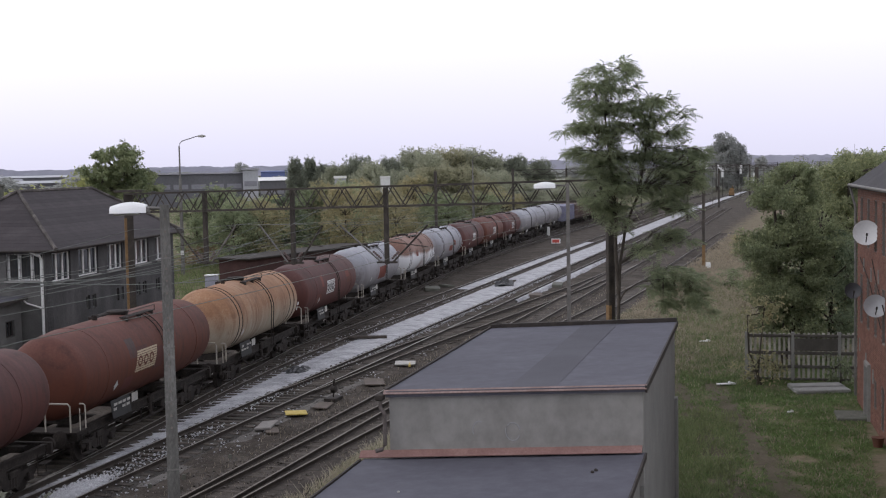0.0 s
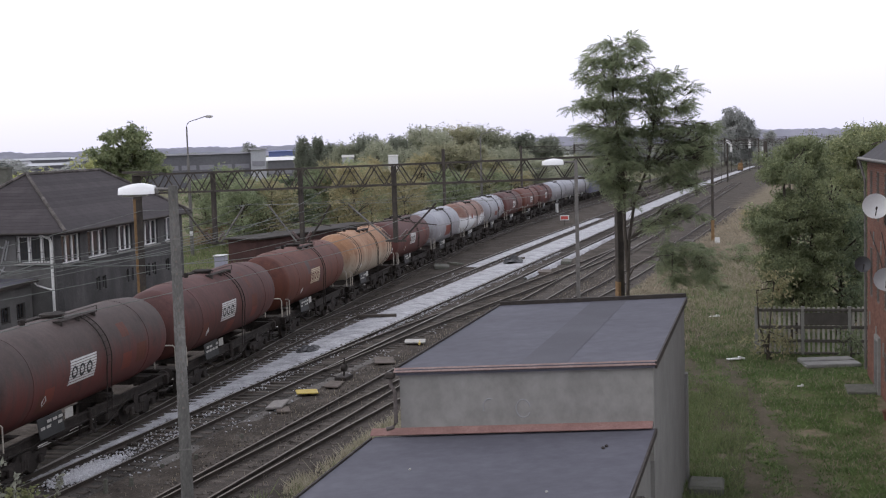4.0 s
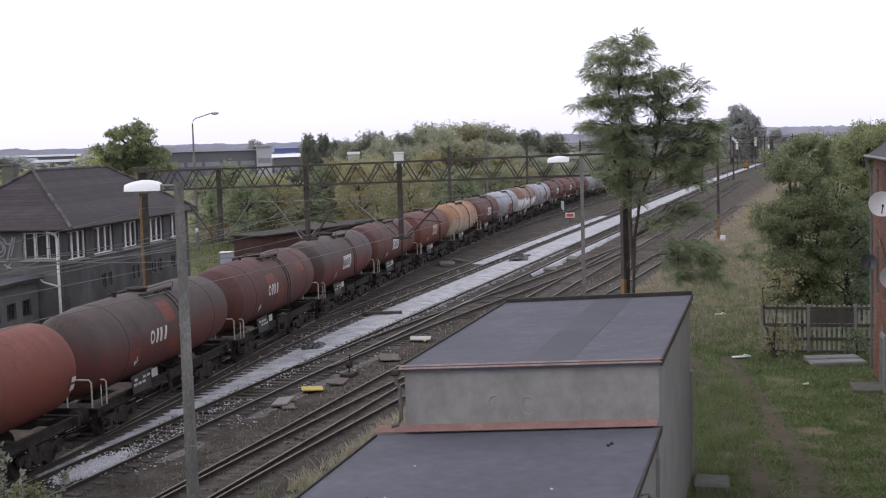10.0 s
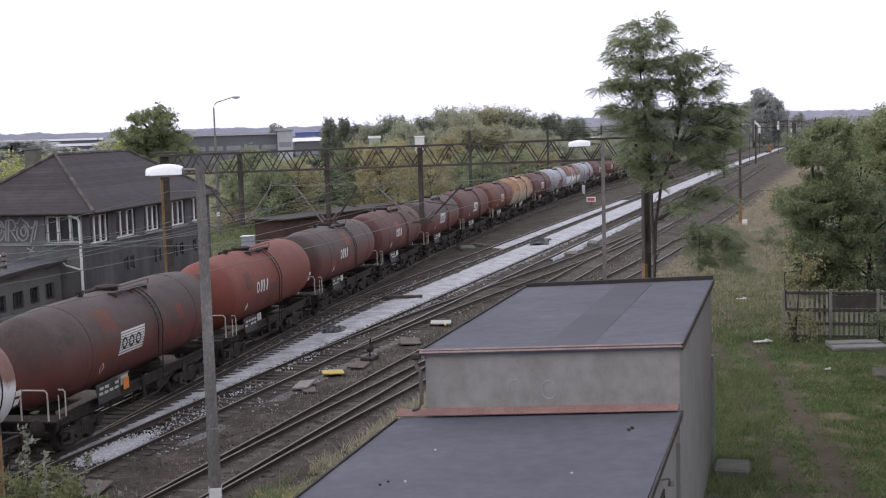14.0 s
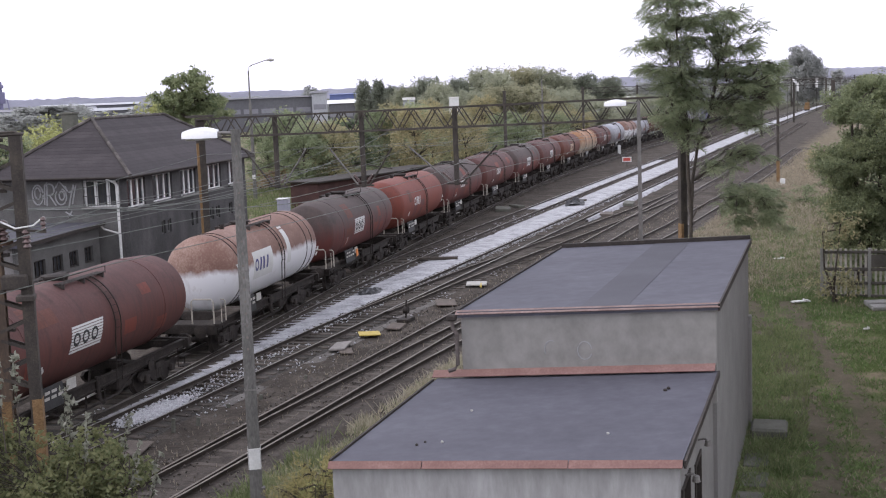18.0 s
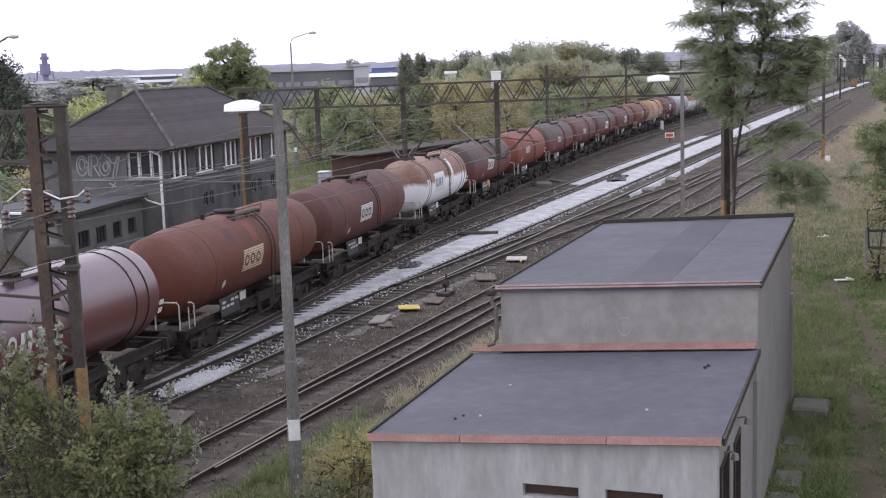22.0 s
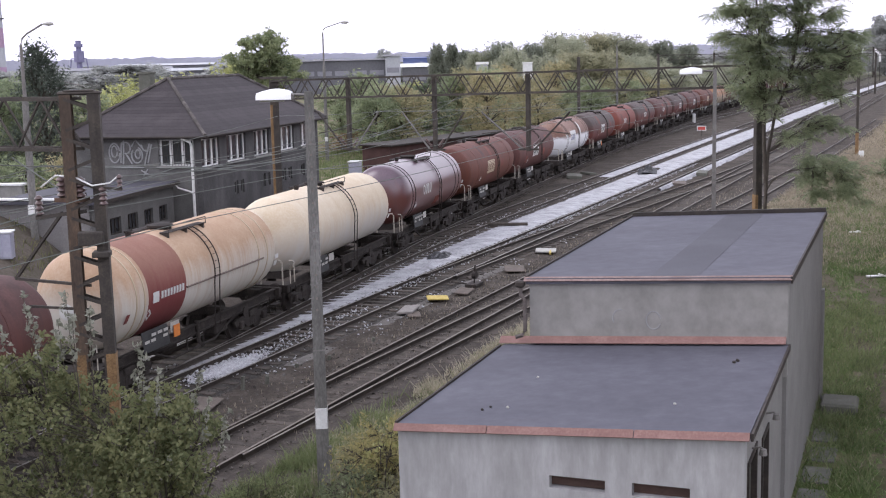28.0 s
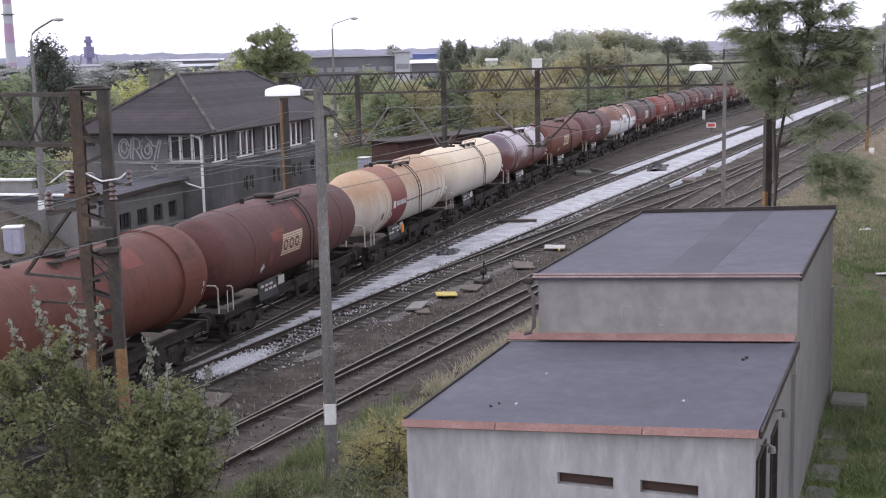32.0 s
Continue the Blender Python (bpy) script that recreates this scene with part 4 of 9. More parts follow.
    part("hazard_mark", merge(M().add([(bx - 0.35, curve_y(2.02, R0 + 0.012), 2.02), (bx - 0.19, curve_y(2.2, R0 + 0.012), 2.2), (bx - 0.35, curve_y(2.38, R0 + 0.012), 2.38), (bx - 0.51, curve_y(2.2, R0 + 0.012), 2.2)], [(0, 1, 2, 3)])), LABEL_WHITE, tank, "small white diamond mark")
    part("end_marks", merge(on_side(5.35, 5.62, 2.42, 2.58, 0.012 if shape != "cone" else -0.1), on_side(5.35, 5.6, 2.16, 2.34, 0.012 if shape != "cone" else -0.1)), LABEL_WHITE, tank)
    if hazard:
        part("hazard_plate", M().box((bx + 1.15, -1.42, 1.42), (0.36, 0.02, 0.36)), ORANGE_PLATE, w, "orange hazard plate")
    for px, pz, pw in patches:
        part("paint_patch", on_side(px, px + pw, pz, pz + 0.45, 0.006), TANK["red"], tank, "brighter patch of repainted steel")
    if shape in ("cone", "short") and colour in ("brown", "rust", "dark", "red"):
        rp = random.Random(label + str(index_of[0]))
        for _ in range(4):
            px, pz, pw, ph = rp.uniform(-4.2, 3.2), rp.uniform(1.75, 3.5), rp.uniform(0.4, 1.1), rp.uniform(0.3, 0.8)
            tone = rp.choice([k for k in ("brown", "rust", "dark", "red") if k != colour])
            part("paint_patch", on_side(px, min(4.3, px + pw), pz, min(4.1, pz + ph), 0.004, 4), TANK[tone], tank, "panel of repainted steel in another brown")
    for y in (-1.0, 1.0):
        o = part("solebar", solebar_mesh, None, w)
        o.matrix_basis = pose(0, y, 1.06, 0, 0, 0 if y < 0 else 180)
    for x in (-6.08, 6.08):
        o = part("headstock", head_mesh, None, w)
        o.matrix_basis = pose(x, 0, 1.06)
        for y in (-0.875, 0.875):
            q = part("buffer", buffer_mesh, None, w)
            q.matrix_basis = pose(x, y, 1.06, 0, 0, 0 if x > 0 else 180)
    for x in (-4.6, -1.6, 1.6, 4.6):
        o = part("saddle", saddle_mesh, None, w)
        o.location = (x, 0, 0)
    part("brake_gear", pipe_mesh, None, w)
    inset = {"short": 1.0, "stout": 0.45}.get(shape, 0.0)
    part("end_platform", M().box((inset - 6.1, -0.05, 1.22), (0.75, 2.7, 0.05)), FRAME_MAT, w)
    part("end_railing", RAIL_PALE if pale_rail else RAIL_BROWN, None, w, "pale painted end railing" if pale_rail else "").location = (inset, 0, 0)
    for x in (-5.5, 5.5):
        o = part("step", step_mesh, None, w)
        o.location = (x, -1.3, 0.75)
    for bx2 in (-4.1, 4.1):
        bg = part("bogie", bolster_mesh, None, w)
        bg.location = (bx2, 0, 0)
        for sm in bogie_mesh:
            part("side_frame", sm, None, bg)
        for ax in (-0.9, 0.9):
            o = part("wheelset", wheel_mesh, None, bg)
            o.location = (ax, 0, 0.46)
    return w


def box_wagon(label, wall):
    """A wagon with plain ribbed sides, far ahead in the train."""
    w = thing("box_wagon", label, "goods wagon", group="goods wagons at the head of the train")
    body = part("body", M().box((0, 0, 2.45), (12.4, 2.8, 2.5), bev=0.05), wall, w)
    for i in range(13):
        part("rib", M().box((-6 + i, -1.43, 2.45), (0.1, 0.08, 2.4)), wall, body)
    for y in (-1.0, 1.0):
        o = part("solebar", solebar_mesh, None, w)
        o.matrix_basis = pose(0, y, 1.06, 0, 0, 0 if y < 0 else 180)
    for bx2 in (-4.1, 4.1):
        bg = part("bogie", bolster_mesh, None, w)
        bg.location = (bx2, 0, 0)
        for sm in bogie_mesh:
            part("side_frame", sm, None, bg)
        for ax in (-0.9, 0.9):
            o = part("wheelset", wheel_mesh, None, bg)
            o.location = (ax, 0, 0.46)
    return w


BLUE_WALL = material("faded_blue_grey_steel", [(0.13, 0.13, 0.19), (0.18, 0.18, 0.25), (0.24, 0.24, 0.31)], 0.7, 0.1, 2, 20, 0.1)
BROWN_WALL = material("dull_brown_steel", [(0.07, 0.045, 0.04), (0.10, 0.065, 0.055), (0.14, 0.09, 0.075)], 0.7, 0.1, 2, 20, 0.1)
WAGONS = {
    16: lambda: box_wagon("dull brown goods wagon with ribbed sides", BROWN_WALL),
    15: lambda: box_wagon("dull brown goods wagon with ribbed sides", BROWN_WALL),
    14: lambda: box_wagon("dull brown goods wagon with ribbed sides", BROWN_WALL),
    13: lambda: box_wagon("faded blue-grey goods wagon with ribbed sides", BLUE_WALL),
    12: lambda: tank_wagon("pale grey tank wagon, dusty", "grey"),
    11: lambda: tank_wagon("pale grey tank wagon, dusty", "grey"),
    10: lambda: tank_wagon("pale grey tank wagon with dark ladder", "grey", "cyl"),
    9: lambda: tank_wagon("dull brown tank wagon with white sign", "brown", "cone", "panel"),
    8: lambda: tank_wagon("red-brown tank wagon with white sign", "rust", "cone", "panel"),
    7: lambda: tank_wagon("dark brown tank wagon with white sign", "brown", "cone", "panel"),
    6: lambda: tank_wagon("pale grey tank wagon with red patches", "grey", "cyl", straps=True, patches=((-1.0, 2.2, 1.6), (1.0, 2.6, 1.0))),
    5: lambda: tank_wagon("white tank wagon stained with rust", "white", "cyl", straps=True, patches=((-2.0, 2.7, 0.8),)),
    4: lambda: tank_wagon("grey tank wagon with a red painted patch", "grey", "cyl", straps=False, patches=((-1.2, 2.0, 2.2), (-1.2, 2.4, 2.2))),
    3: lambda: tank_wagon("dark brown tank wagon with striped white sign", "brown", "cone", "panel"),
    2: lambda: tank_wagon("rust-stained orange and cream tank wagon with straps", "orange", "cyl", straps=True),
    1: lambda: tank_wagon("red-brown rusted tank wagon with striped cream sign", "rust", "cone", "panel_cream", -0.9),
    0: lambda: tank_wagon("red-brown tank wagon with a striped white sign", "brown", "cone", "panel", patches=((2.2, 2.0, 0.7),)),
    -1: lambda: tank_wagon("sooty brown tank wagon with a striped white sign", "dark", "cone", "panel", patches=((-3.4, 2.1, 0.6),)),
    -2: lambda: tank_wagon("faded red tank wagon with bold white lettering", "brown", "cone", "block", patches=((-2.2, 3.1, 1.2),)),
    -3: lambda: tank_wagon("sooty dark tank wagon with bold white lettering", "dark", "cone", "block", patches=((-4.0, 2.2, 0.9),)),
    -4: lambda: tank_wagon("bright faded red tank wagon with white lettering", "red", "short", "block"),
    -5: lambda: tank_wagon("sooty dark tank wagon with a striped white sign", "dark", "cone", "panel", -1.3, hazard=True, patches=((-3.6, 1.9, 0.6), (1.6, 2.1, 0.7), (2.9, 2.0, 0.55))),
    -6: lambda: tank_wagon("white tank wagon streaked with brown rust", "white", "stout", "block_white", straps=True, pale_rail=True),
    -7: lambda: tank_wagon("red-brown tank wagon with a striped white sign", "brown", "cone", "panel", patches=((-4.2, 2.1, 0.7), (3.5, 2.0, 0.7))),
    -8: lambda: tank_wagon("red-brown rusted tank wagon with a cream sign", "rust", "cone", "panel_cream"),
    -9: lambda: tank_wagon("glossy plum-brown tank wagon with bold white lettering", "plum", "cyl", "block", straps=True, patches=((0.2, 1.8, 0.9),)),
    -10: lambda: tank_wagon("cream tank wagon with pale railings", "cream", "cyl", "none", straps=False),
    -11: lambda: tank_wagon("beige tank wagon with a dark red band", "beige", "cyl", "none", straps=True, straps_pale=True, redband=True, hazard=True),
    -12: lambda: tank_wagon("dark red-brown tank wagon with a striped cream sign", "brown", "cone", "panel_cream", patches=((-2.9, 2.2, 0.3), (2.2, 2.7, 0.6))),
    -13: lambda: tank_wagon("red-brown tank wagon with a raised end ring", "rust", "long", "none", collar=True, patches=((1.6, 3.6, 1.0),)),
    -14: lambda: tank_wagon("red-brown tank wagon with plain sides", "rust", "long", "none", collar=True),
}
for index, build in WAGONS.items():
    w = build()
    MOVING.append((w, index))


def wagon_pose(a):
    p, q = TRAIN.place(a - 4.1), TRAIN.place(a + 4.1)
    c = (p + q) / 2
    zp, zq = fall(*p), fall(*q)
    return pose(c[0], c[1], (zp + zq) / 2, 0, math.degrees(math.atan2(zp - zq, 8.2)), math.degrees(math.atan2(q[1] - p[1], q[0] - p[0])))


def motions():
    for w, index in MOVING:
        walk(w, [(t, wagon_pose(float(np.polyval(TPOLY, t)) + PITCH * index + AHEAD.get(index, 0.4))) for t in range(0, 33, 2)])


# wagons' leads over even spacing, set to fit the camera's view; lengths differ
AHEAD = {1: 0.43, 0: 0.12, -1: 0.18, -2: 0.0, -3: 0.05, -4: 0.05, -5: 0.5, -6: 0.21, -7: -0.69, -8: -0.53, -9: -0.48, -10: -0.2, -11: 0.39, -12: 0.13, -13: 0.27, -14: 0.27}

# ---- buildings ----
def wall_mesh(x0, x1, z0, z1, thick, holes=()):
    """A wall along x from x0 to x1, outer face at y = 0, going back to y = thick, with holes (xa, xb, za, zb) right through."""
    xs = sorted({x0, x1, *[v for h in holes for v in h[:2]]})
    zs = sorted({z0, z1, *[v for h in holes for v in h[2:]]})
    nx, nz = len(xs) - 1, len(zs) - 1

    def solid(i, j):
        if not (0 <= i < nx and 0 <= j < nz):
            return False
        cx, cz = (xs[i] + xs[i + 1]) / 2, (zs[j] + zs[j + 1]) / 2
        return not any(h[0] < cx < h[1] and h[2] < cz < h[3] for h in holes)

    b = M()
    b.v = [(x, y, z) for y in (0.0, thick) for z in zs for x in xs]

    def vid(i, j, k):
        return k * (nx + 1) * (nz + 1) + j * (nx + 1) + i

    for i in range(nx):
        for j in range(nz):
            if not solid(i, j):
                continue
            b.f.append((vid(i, j, 0), vid(i + 1, j, 0), vid(i + 1, j + 1, 0), vid(i, j + 1, 0)))
            b.f.append((vid(i, j + 1, 1), vid(i + 1, j + 1, 1), vid(i + 1, j, 1), vid(i, j, 1)))
            for di, dj, p, q in ((-1, 0, (i, j), (i, j + 1)), (1, 0, (i + 1, j), (i + 1, j + 1)), (0, -1, (i, j), (i + 1, j)), (0, 1, (i, j + 1), (i + 1, j + 1))):
                if not solid(i + di, j + dj):
                    b.f.append((vid(*p, 0), vid(*q, 0), vid(*q, 1), vid(*p, 1)))
    return b


def moved(b, m):
    o = M()
    o.v = [tuple(m @ Vector(p)) for p in b.v]
    o.f = list(b.f)
    return o


def window_unit(parent, m, w, h, z0, cols=3, mat=WHITE_PAINT, bars=0, sill=True, thick=0.09, rows=1):
    """A casement set back in its opening; m places the wall's plane, x from the window's left edge."""
    t = thick
    panes = [(i * w / cols + (t * 0.8 if i == 0 else t / 2), (i + 1) * w / cols - (t * 0.8 if i == cols - 1 else t / 2), z0 + 0.07 + j * h / rows, z0 + (j + 1) * h / rows - 0.07) for i in range(cols) for j in range(rows)]
    fr = moved(wall_mesh(0.005, w - 0.005, z0 + 0.005, z0 + h - 0.005, 0.07, panes), Matrix.Translation((0, 0.11, 0)))
    win = part("window", moved(fr, m), mat, parent)
    for i in range(cols):
        part("pane", moved(M().box(((i + 0.5) * w / cols, 0.17, z0 + h / 2), (w / cols - 0.05, 0.012, h - 0.06)), m), GLASS, win)
    if sill:
        part("sill", moved(M().box((w / 2, -0.03, z0 - 0.05), (w + 0.16, 0.22, 0.07), bev=0.015), m), CONCRETE, win)
    if bars:
        for i in range(bars):
            x = (i + 0.5) * w / bars
            part("window_bar", moved(M().tube([(x, 0.03, z0 + 0.02), (x, 0.03, z0 + h - 0.02)], 0.012, 5), m), STEEL_DARK, win)
        part("window_bar", moved(M().tube([(0, 0.03, z0 + h * 0.4), (w, 0.03, z0 + h * 0.4)], 0.012, 5), m), STEEL_DARK, win)
    return win


def felt_roof(parent, corners, thick, mat):
    return part("roof", M().plate(corners, thick), mat, parent)


# the long low garage: x across (0 at the yard side), y back from the near wall
GAR = Matrix.Translation((2.46, 18.7, 0)) @ rotz(radians(-14.2))
garage = thing("garage", "grey rendered two-level garage with sloping felt roofs and red edging", "garage", GAR)
GB, GE = 6.08, 16.2
part("front_wall", wall_mesh(-5.83, -0.04, GROUND - 0.1, 3.18, 0.25, [(-3.17, -2.24, 2.37, 2.58), (-1.8, -0.88, 2.38, 2.59)]), RENDER_PALE, garage, "pale water-streaked cement wall with two slit vents")
fw = M().add([(-5.83, 0.0, 3.18), (-0.04, 0.0, 3.18), (-0.04, 0.0, 3.46), (-5.83, 0.0, 3.19), (-5.83, 0.25, 3.18), (-0.04, 0.25, 3.18), (-0.04, 0.25, 3.46), (-5.83, 0.25, 3.19)],
             [(0, 1, 2, 3), (7, 6, 5, 4), (0, 4, 5, 1), (1, 5, 6, 2), (2, 6, 7, 3), (3, 7, 4, 0)])
part("wall_wedge", fw, RENDER_PALE, garage)
for x0, x1 in ((-3.17, -2.24), (-1.8, -0.88)):
    part("slit_vent", M().box(((x0 + x1) / 2, 0.17, 2.48), (x1 - x0, 0.03, 0.2)), material("rusty_brown_vent", [(0.05, 0.03, 0.025), (0.08, 0.05, 0.04)], 0.8, 0.1, 3, 20, 0.1), garage, "dark brown slit vent")
side = moved(wall_mesh(0.25, GB - 0.002, GROUND - 0.1, 3.44, 0.25, [(0.55, 1.6, 0.0, 2.85), (2.55, 3.4, 0.0, 2.65)]), Matrix.Translation((-0.06, 0.0, 0)) @ rotz(math.pi / 2))
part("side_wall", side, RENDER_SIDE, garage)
for y0, y1, zt in ((0.55, 1.6, 2.85), (2.55, 3.4, 2.65)):
    dr = part("door", M().box((-0.2, (y0 + y1) / 2, zt / 2), (0.05, y1 - y0, zt), bev=0.01), DARK_HOLE, garage, "near-black panel in a doorway set deep in the wall")
    part("door_frame", M().box((-0.08, y0 - 0.03, zt / 2), (0.1, 0.08, zt)).box((-0.08, y1 + 0.03, zt / 2), (0.1, 0.08, zt)).box((-0.08, (y0 + y1) / 2, zt + 0.04), (0.1, y1 - y0 + 0.14, 0.08)), STEEL_DARK, dr)
for y in (1.05, 3.1):
    lampm = M().tube([(-0.06, y, 3.0), (0.08, y, 3.03), (0.12, y, 2.99)], 0.018, 6).tube([(0.12, y, 3.0), (0.12, y, 2.9)], 0.05, 10, 0.07)
    part("wall_lamp", lampm, STEEL_GREY, garage)
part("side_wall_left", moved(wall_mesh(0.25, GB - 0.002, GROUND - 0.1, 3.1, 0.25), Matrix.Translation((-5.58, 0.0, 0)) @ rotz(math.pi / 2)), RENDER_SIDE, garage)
# upper block
part("step_wall", M().add([(-5.30, GB, 2.9), (0.02, GB, 2.9), (0.02, GB, 4.84), (-5.30, GB, 4.60), (-5.30, GB + 0.25, 2.9), (0.02, GB + 0.25, 2.9), (0.02, GB + 0.25, 4.84), (-5.30, GB + 0.25, 4.60)],
                          [(0, 1, 2, 3), (7, 6, 5, 4), (0, 4, 5, 1), (1, 5, 6, 2), (2, 6, 7, 3), (3, 7, 4, 0)]), RENDER_WALL, garage, "grey stained wall between the two roofs")
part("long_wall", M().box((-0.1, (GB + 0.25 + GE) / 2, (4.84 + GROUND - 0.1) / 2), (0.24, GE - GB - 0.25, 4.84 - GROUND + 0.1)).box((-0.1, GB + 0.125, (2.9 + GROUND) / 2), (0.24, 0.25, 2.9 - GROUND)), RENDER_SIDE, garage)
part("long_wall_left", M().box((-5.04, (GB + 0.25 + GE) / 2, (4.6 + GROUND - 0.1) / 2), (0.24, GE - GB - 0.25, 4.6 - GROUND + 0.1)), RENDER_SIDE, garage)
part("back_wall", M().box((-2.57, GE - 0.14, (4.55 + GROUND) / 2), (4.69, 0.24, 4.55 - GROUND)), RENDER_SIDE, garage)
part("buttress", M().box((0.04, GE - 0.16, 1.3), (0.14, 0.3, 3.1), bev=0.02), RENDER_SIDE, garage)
felt_roof(garage, [(-5.85, -0.06, 3.226), (0.03, -0.06, 3.568), (0.06, GB, 3.57), (-5.88, GB, 3.224)], 0.1, FELT)
felt_roof(garage, [(-5.36, GB - 0.08, 4.694), (0.08, GB - 0.08, 4.95), (0.08, GE + 0.1, 4.95), (-5.22, GE + 0.1, 4.70)], 0.12, FELT)
for i, (x0, x1, mt) in enumerate(((-2.75, -1.75, FELT_DARK),)):
    zz = lambda x: 4.69 + (x + 5.45) / 5.53 * 0.26 + 0.006
    part("felt_strip", M().plate([(x0, GB + 0.05, zz(x0)), (x1, GB + 0.05, zz(x1)), (x1 + 0.2, GE, zz(x1 + 0.2)), (x0 + 0.2, GE, zz(x0 + 0.2))], 0.004), mt, garage)
# red edging strips, in lengths
for x0, x1 in ((-5.87, -4.2), (-4.2, -1.75), (-1.75, 0.05)):
    z0, z1 = 3.235 + (x0 + 5.95) / 6.01 * 0.35, 3.235 + (x1 + 5.95) / 6.01 * 0.35
    part("edging", M().plate([(x0, -0.13, z0 - 0.10), (x1 - 0.015, -0.13, z1 - 0.10), (x1 - 0.015, -0.05, z1 + 0.012), (x0, -0.05, z0 + 0.012)], 0.02), RED_FLASH, garage, "faded red metal edging")
part("edging", M().plate([(-5.4, GB - 0.12, 4.645), (0.1, GB - 0.12, 4.90), (0.1, GB - 0.02, 4.975), (-5.4, GB - 0.02, 4.72)], 0.02), material("pinkish_flashing", [(0.15, 0.105, 0.095), (0.22, 0.155, 0.138), (0.34, 0.27, 0.25)], 0.7, 0.1, 2, 25, 0.1), garage)
part("edging", M().plate([(-5.95, GB - 0.16, 3.28), (0.0, GB - 0.16, 3.615), (0.0, GB - 0.004, 3.73), (-5.95, GB - 0.004, 3.40)], 0.02), RED_FLASH, garage, "faded red metal edging")
part("end_kerb", M().plate([(-5.24, GE - 0.02, 4.81), (0.08, GE - 0.02, 5.06), (0.08, GE + 0.1, 5.06), (-5.24, GE + 0.1, 4.81)], 0.16), STEEL_DARK, garage)
part("side_edging", M().plate([(0.07, GB - 0.1, 4.96), (0.11, GB - 0.1, 4.96), (0.11, GE + 0.1, 4.96), (0.07, GE + 0.1, 4.96)], 0.14), STEEL_DARK, garage)
part("side_edging", M().plate([(0.05, -0.06, 3.58), (0.09, -0.06, 3.58), (0.09, GB - 0.01, 3.58), (0.05, GB - 0.01, 3.58)], 0.12), STEEL_DARK, garage)
part("side_edging", M().plate([(-5.90, 0.02, 3.26), (-5.86, 0.02, 3.26), (-5.89, GB - 0.2, 3.26), (-5.93, GB - 0.2, 3.26)], 0.12), STEEL_DARK, garage)
part("side_edging", M().plate([(-5.40, GB, 4.735), (-5.36, GB, 4.735), (-5.22, GE + 0.1, 4.745), (-5.26, GE + 0.1, 4.745)], 0.14), STEEL_DARK, garage)
part("downpipe", M().tube([(-5.47, GB - 0.12, 4.52), (-5.45, GB - 0.14, 4.36), (-5.36, GB - 0.16, 4.24), (-5.36, GB - 0.16, 3.58), (-5.42, GB - 0.18, 3.48), (-5.56, GB - 0.2, 3.44)], 0.045, 8), material("grey_brown_zinc", [(0.06, 0.05, 0.045), (0.10, 0.085, 0.078), (0.15, 0.13, 0.12)], 0.7, 0.2, 3, 20, 0.1), garage, "grey-brown zinc downpipe with a bent foot")
part("gutter_hopper", M().box((-5.47, GB - 0.12, 4.58), (0.2, 0.16, 0.14), bev=0.03), STEEL_DARK, garage)
rr = random.Random(4)
for k in range(7):
    x, y = rr.uniform(-5.4, -0.4), rr.uniform(0.6, GB - 0.6)
    z = 3.22 + (x + 5.95) / 6.01 * 0.35
    s = rr.uniform(0.02, 0.042)
    peb = M().turn([(-s, 0.005), (-s * 0.6, s * 0.7), (0, s), (s * 0.7, s * 0.6), (s, 0.005)], 7, Matrix.Translation((x, y, z + s * 0.5)))
    tagged(part("roof_pebble", moved(peb, GAR), PALE_BOARD if k % 3 == 0 else STEEL_DARK), "small stone lying on the felt roof", "stone", "stones on the roof")
step = M().box((0, 0, 0.12), (0.95, 1.1, 0.42), bev=0.06)
tagged(part("concrete_step", moved(step, GAR @ Matrix.Translation((0.62, GE - 1.2, GROUND - 0.06))), MOSSY), "low mossy concrete block beside the garage", "concrete block")
for k in range(7):
    sl = M().box((0, 0, 0.0), (0.62, 1.1, 0.09), rotz(rr.uniform(-0.03, 0.03)), 0.02)
    tagged(part("paving_slab", moved(sl, GAR @ Matrix.Translation((0.42 + rr.uniform(-0.04, 0.04), 3.2 + k * 1.55, GROUND - 0.01))), MOSSY), "overgrown concrete slab along the garage wall", "paving slab", "slabs along the garage")
# faint chalk rings on the step wall
for cx, arc in ((-2.65, (0.2, 5.9)), (-3.35, (1.2, 3.6))):
    mk = M().tube([(cx + 0.15 * math.cos(a), GB - 0.004, 3.92 + 0.19 * math.sin(a)) for a in np.linspace(arc[0], arc[1], 14)], 0.012, 4)
    part("chalk_mark", mk, material("faint_chalk", [(0.27, 0.27, 0.272), (0.30, 0.30, 0.302)], 0.95, 0, 3, 30, 0), garage)

# ---- signal box beyond the train: x along the near gable (0 at the corner, negative away), y along the long wall ----
HB = Matrix.Translation((-19.32, 61.0, 0)) @ rotz(radians(-7.5))
house = thing("signal_box", "dark sooty two-storey railway house with a hipped tile roof", "railway building", HB)
EZ, HL, HW = 5.68, 17.4, 7.2
LW = [(0.01, 2.19), (3.12, 5.68), (6.85, 9.09), (10.57, 13.13), (14.26, 16.44)]
SW = [(3.95, 4.45), (4.75, 5.25), (8.0, 8.4), (8.7, 9.1), (11.0, 11.6), (12.0, 12.6), (14.2, 14.8), (15.2, 15.8)]
mlong = rotz(math.pi / 2)
hl = [(a, b, 4.05, 5.5) for a, b in LW] + [(a, b, 2.25, 2.98) for a, b in SW]
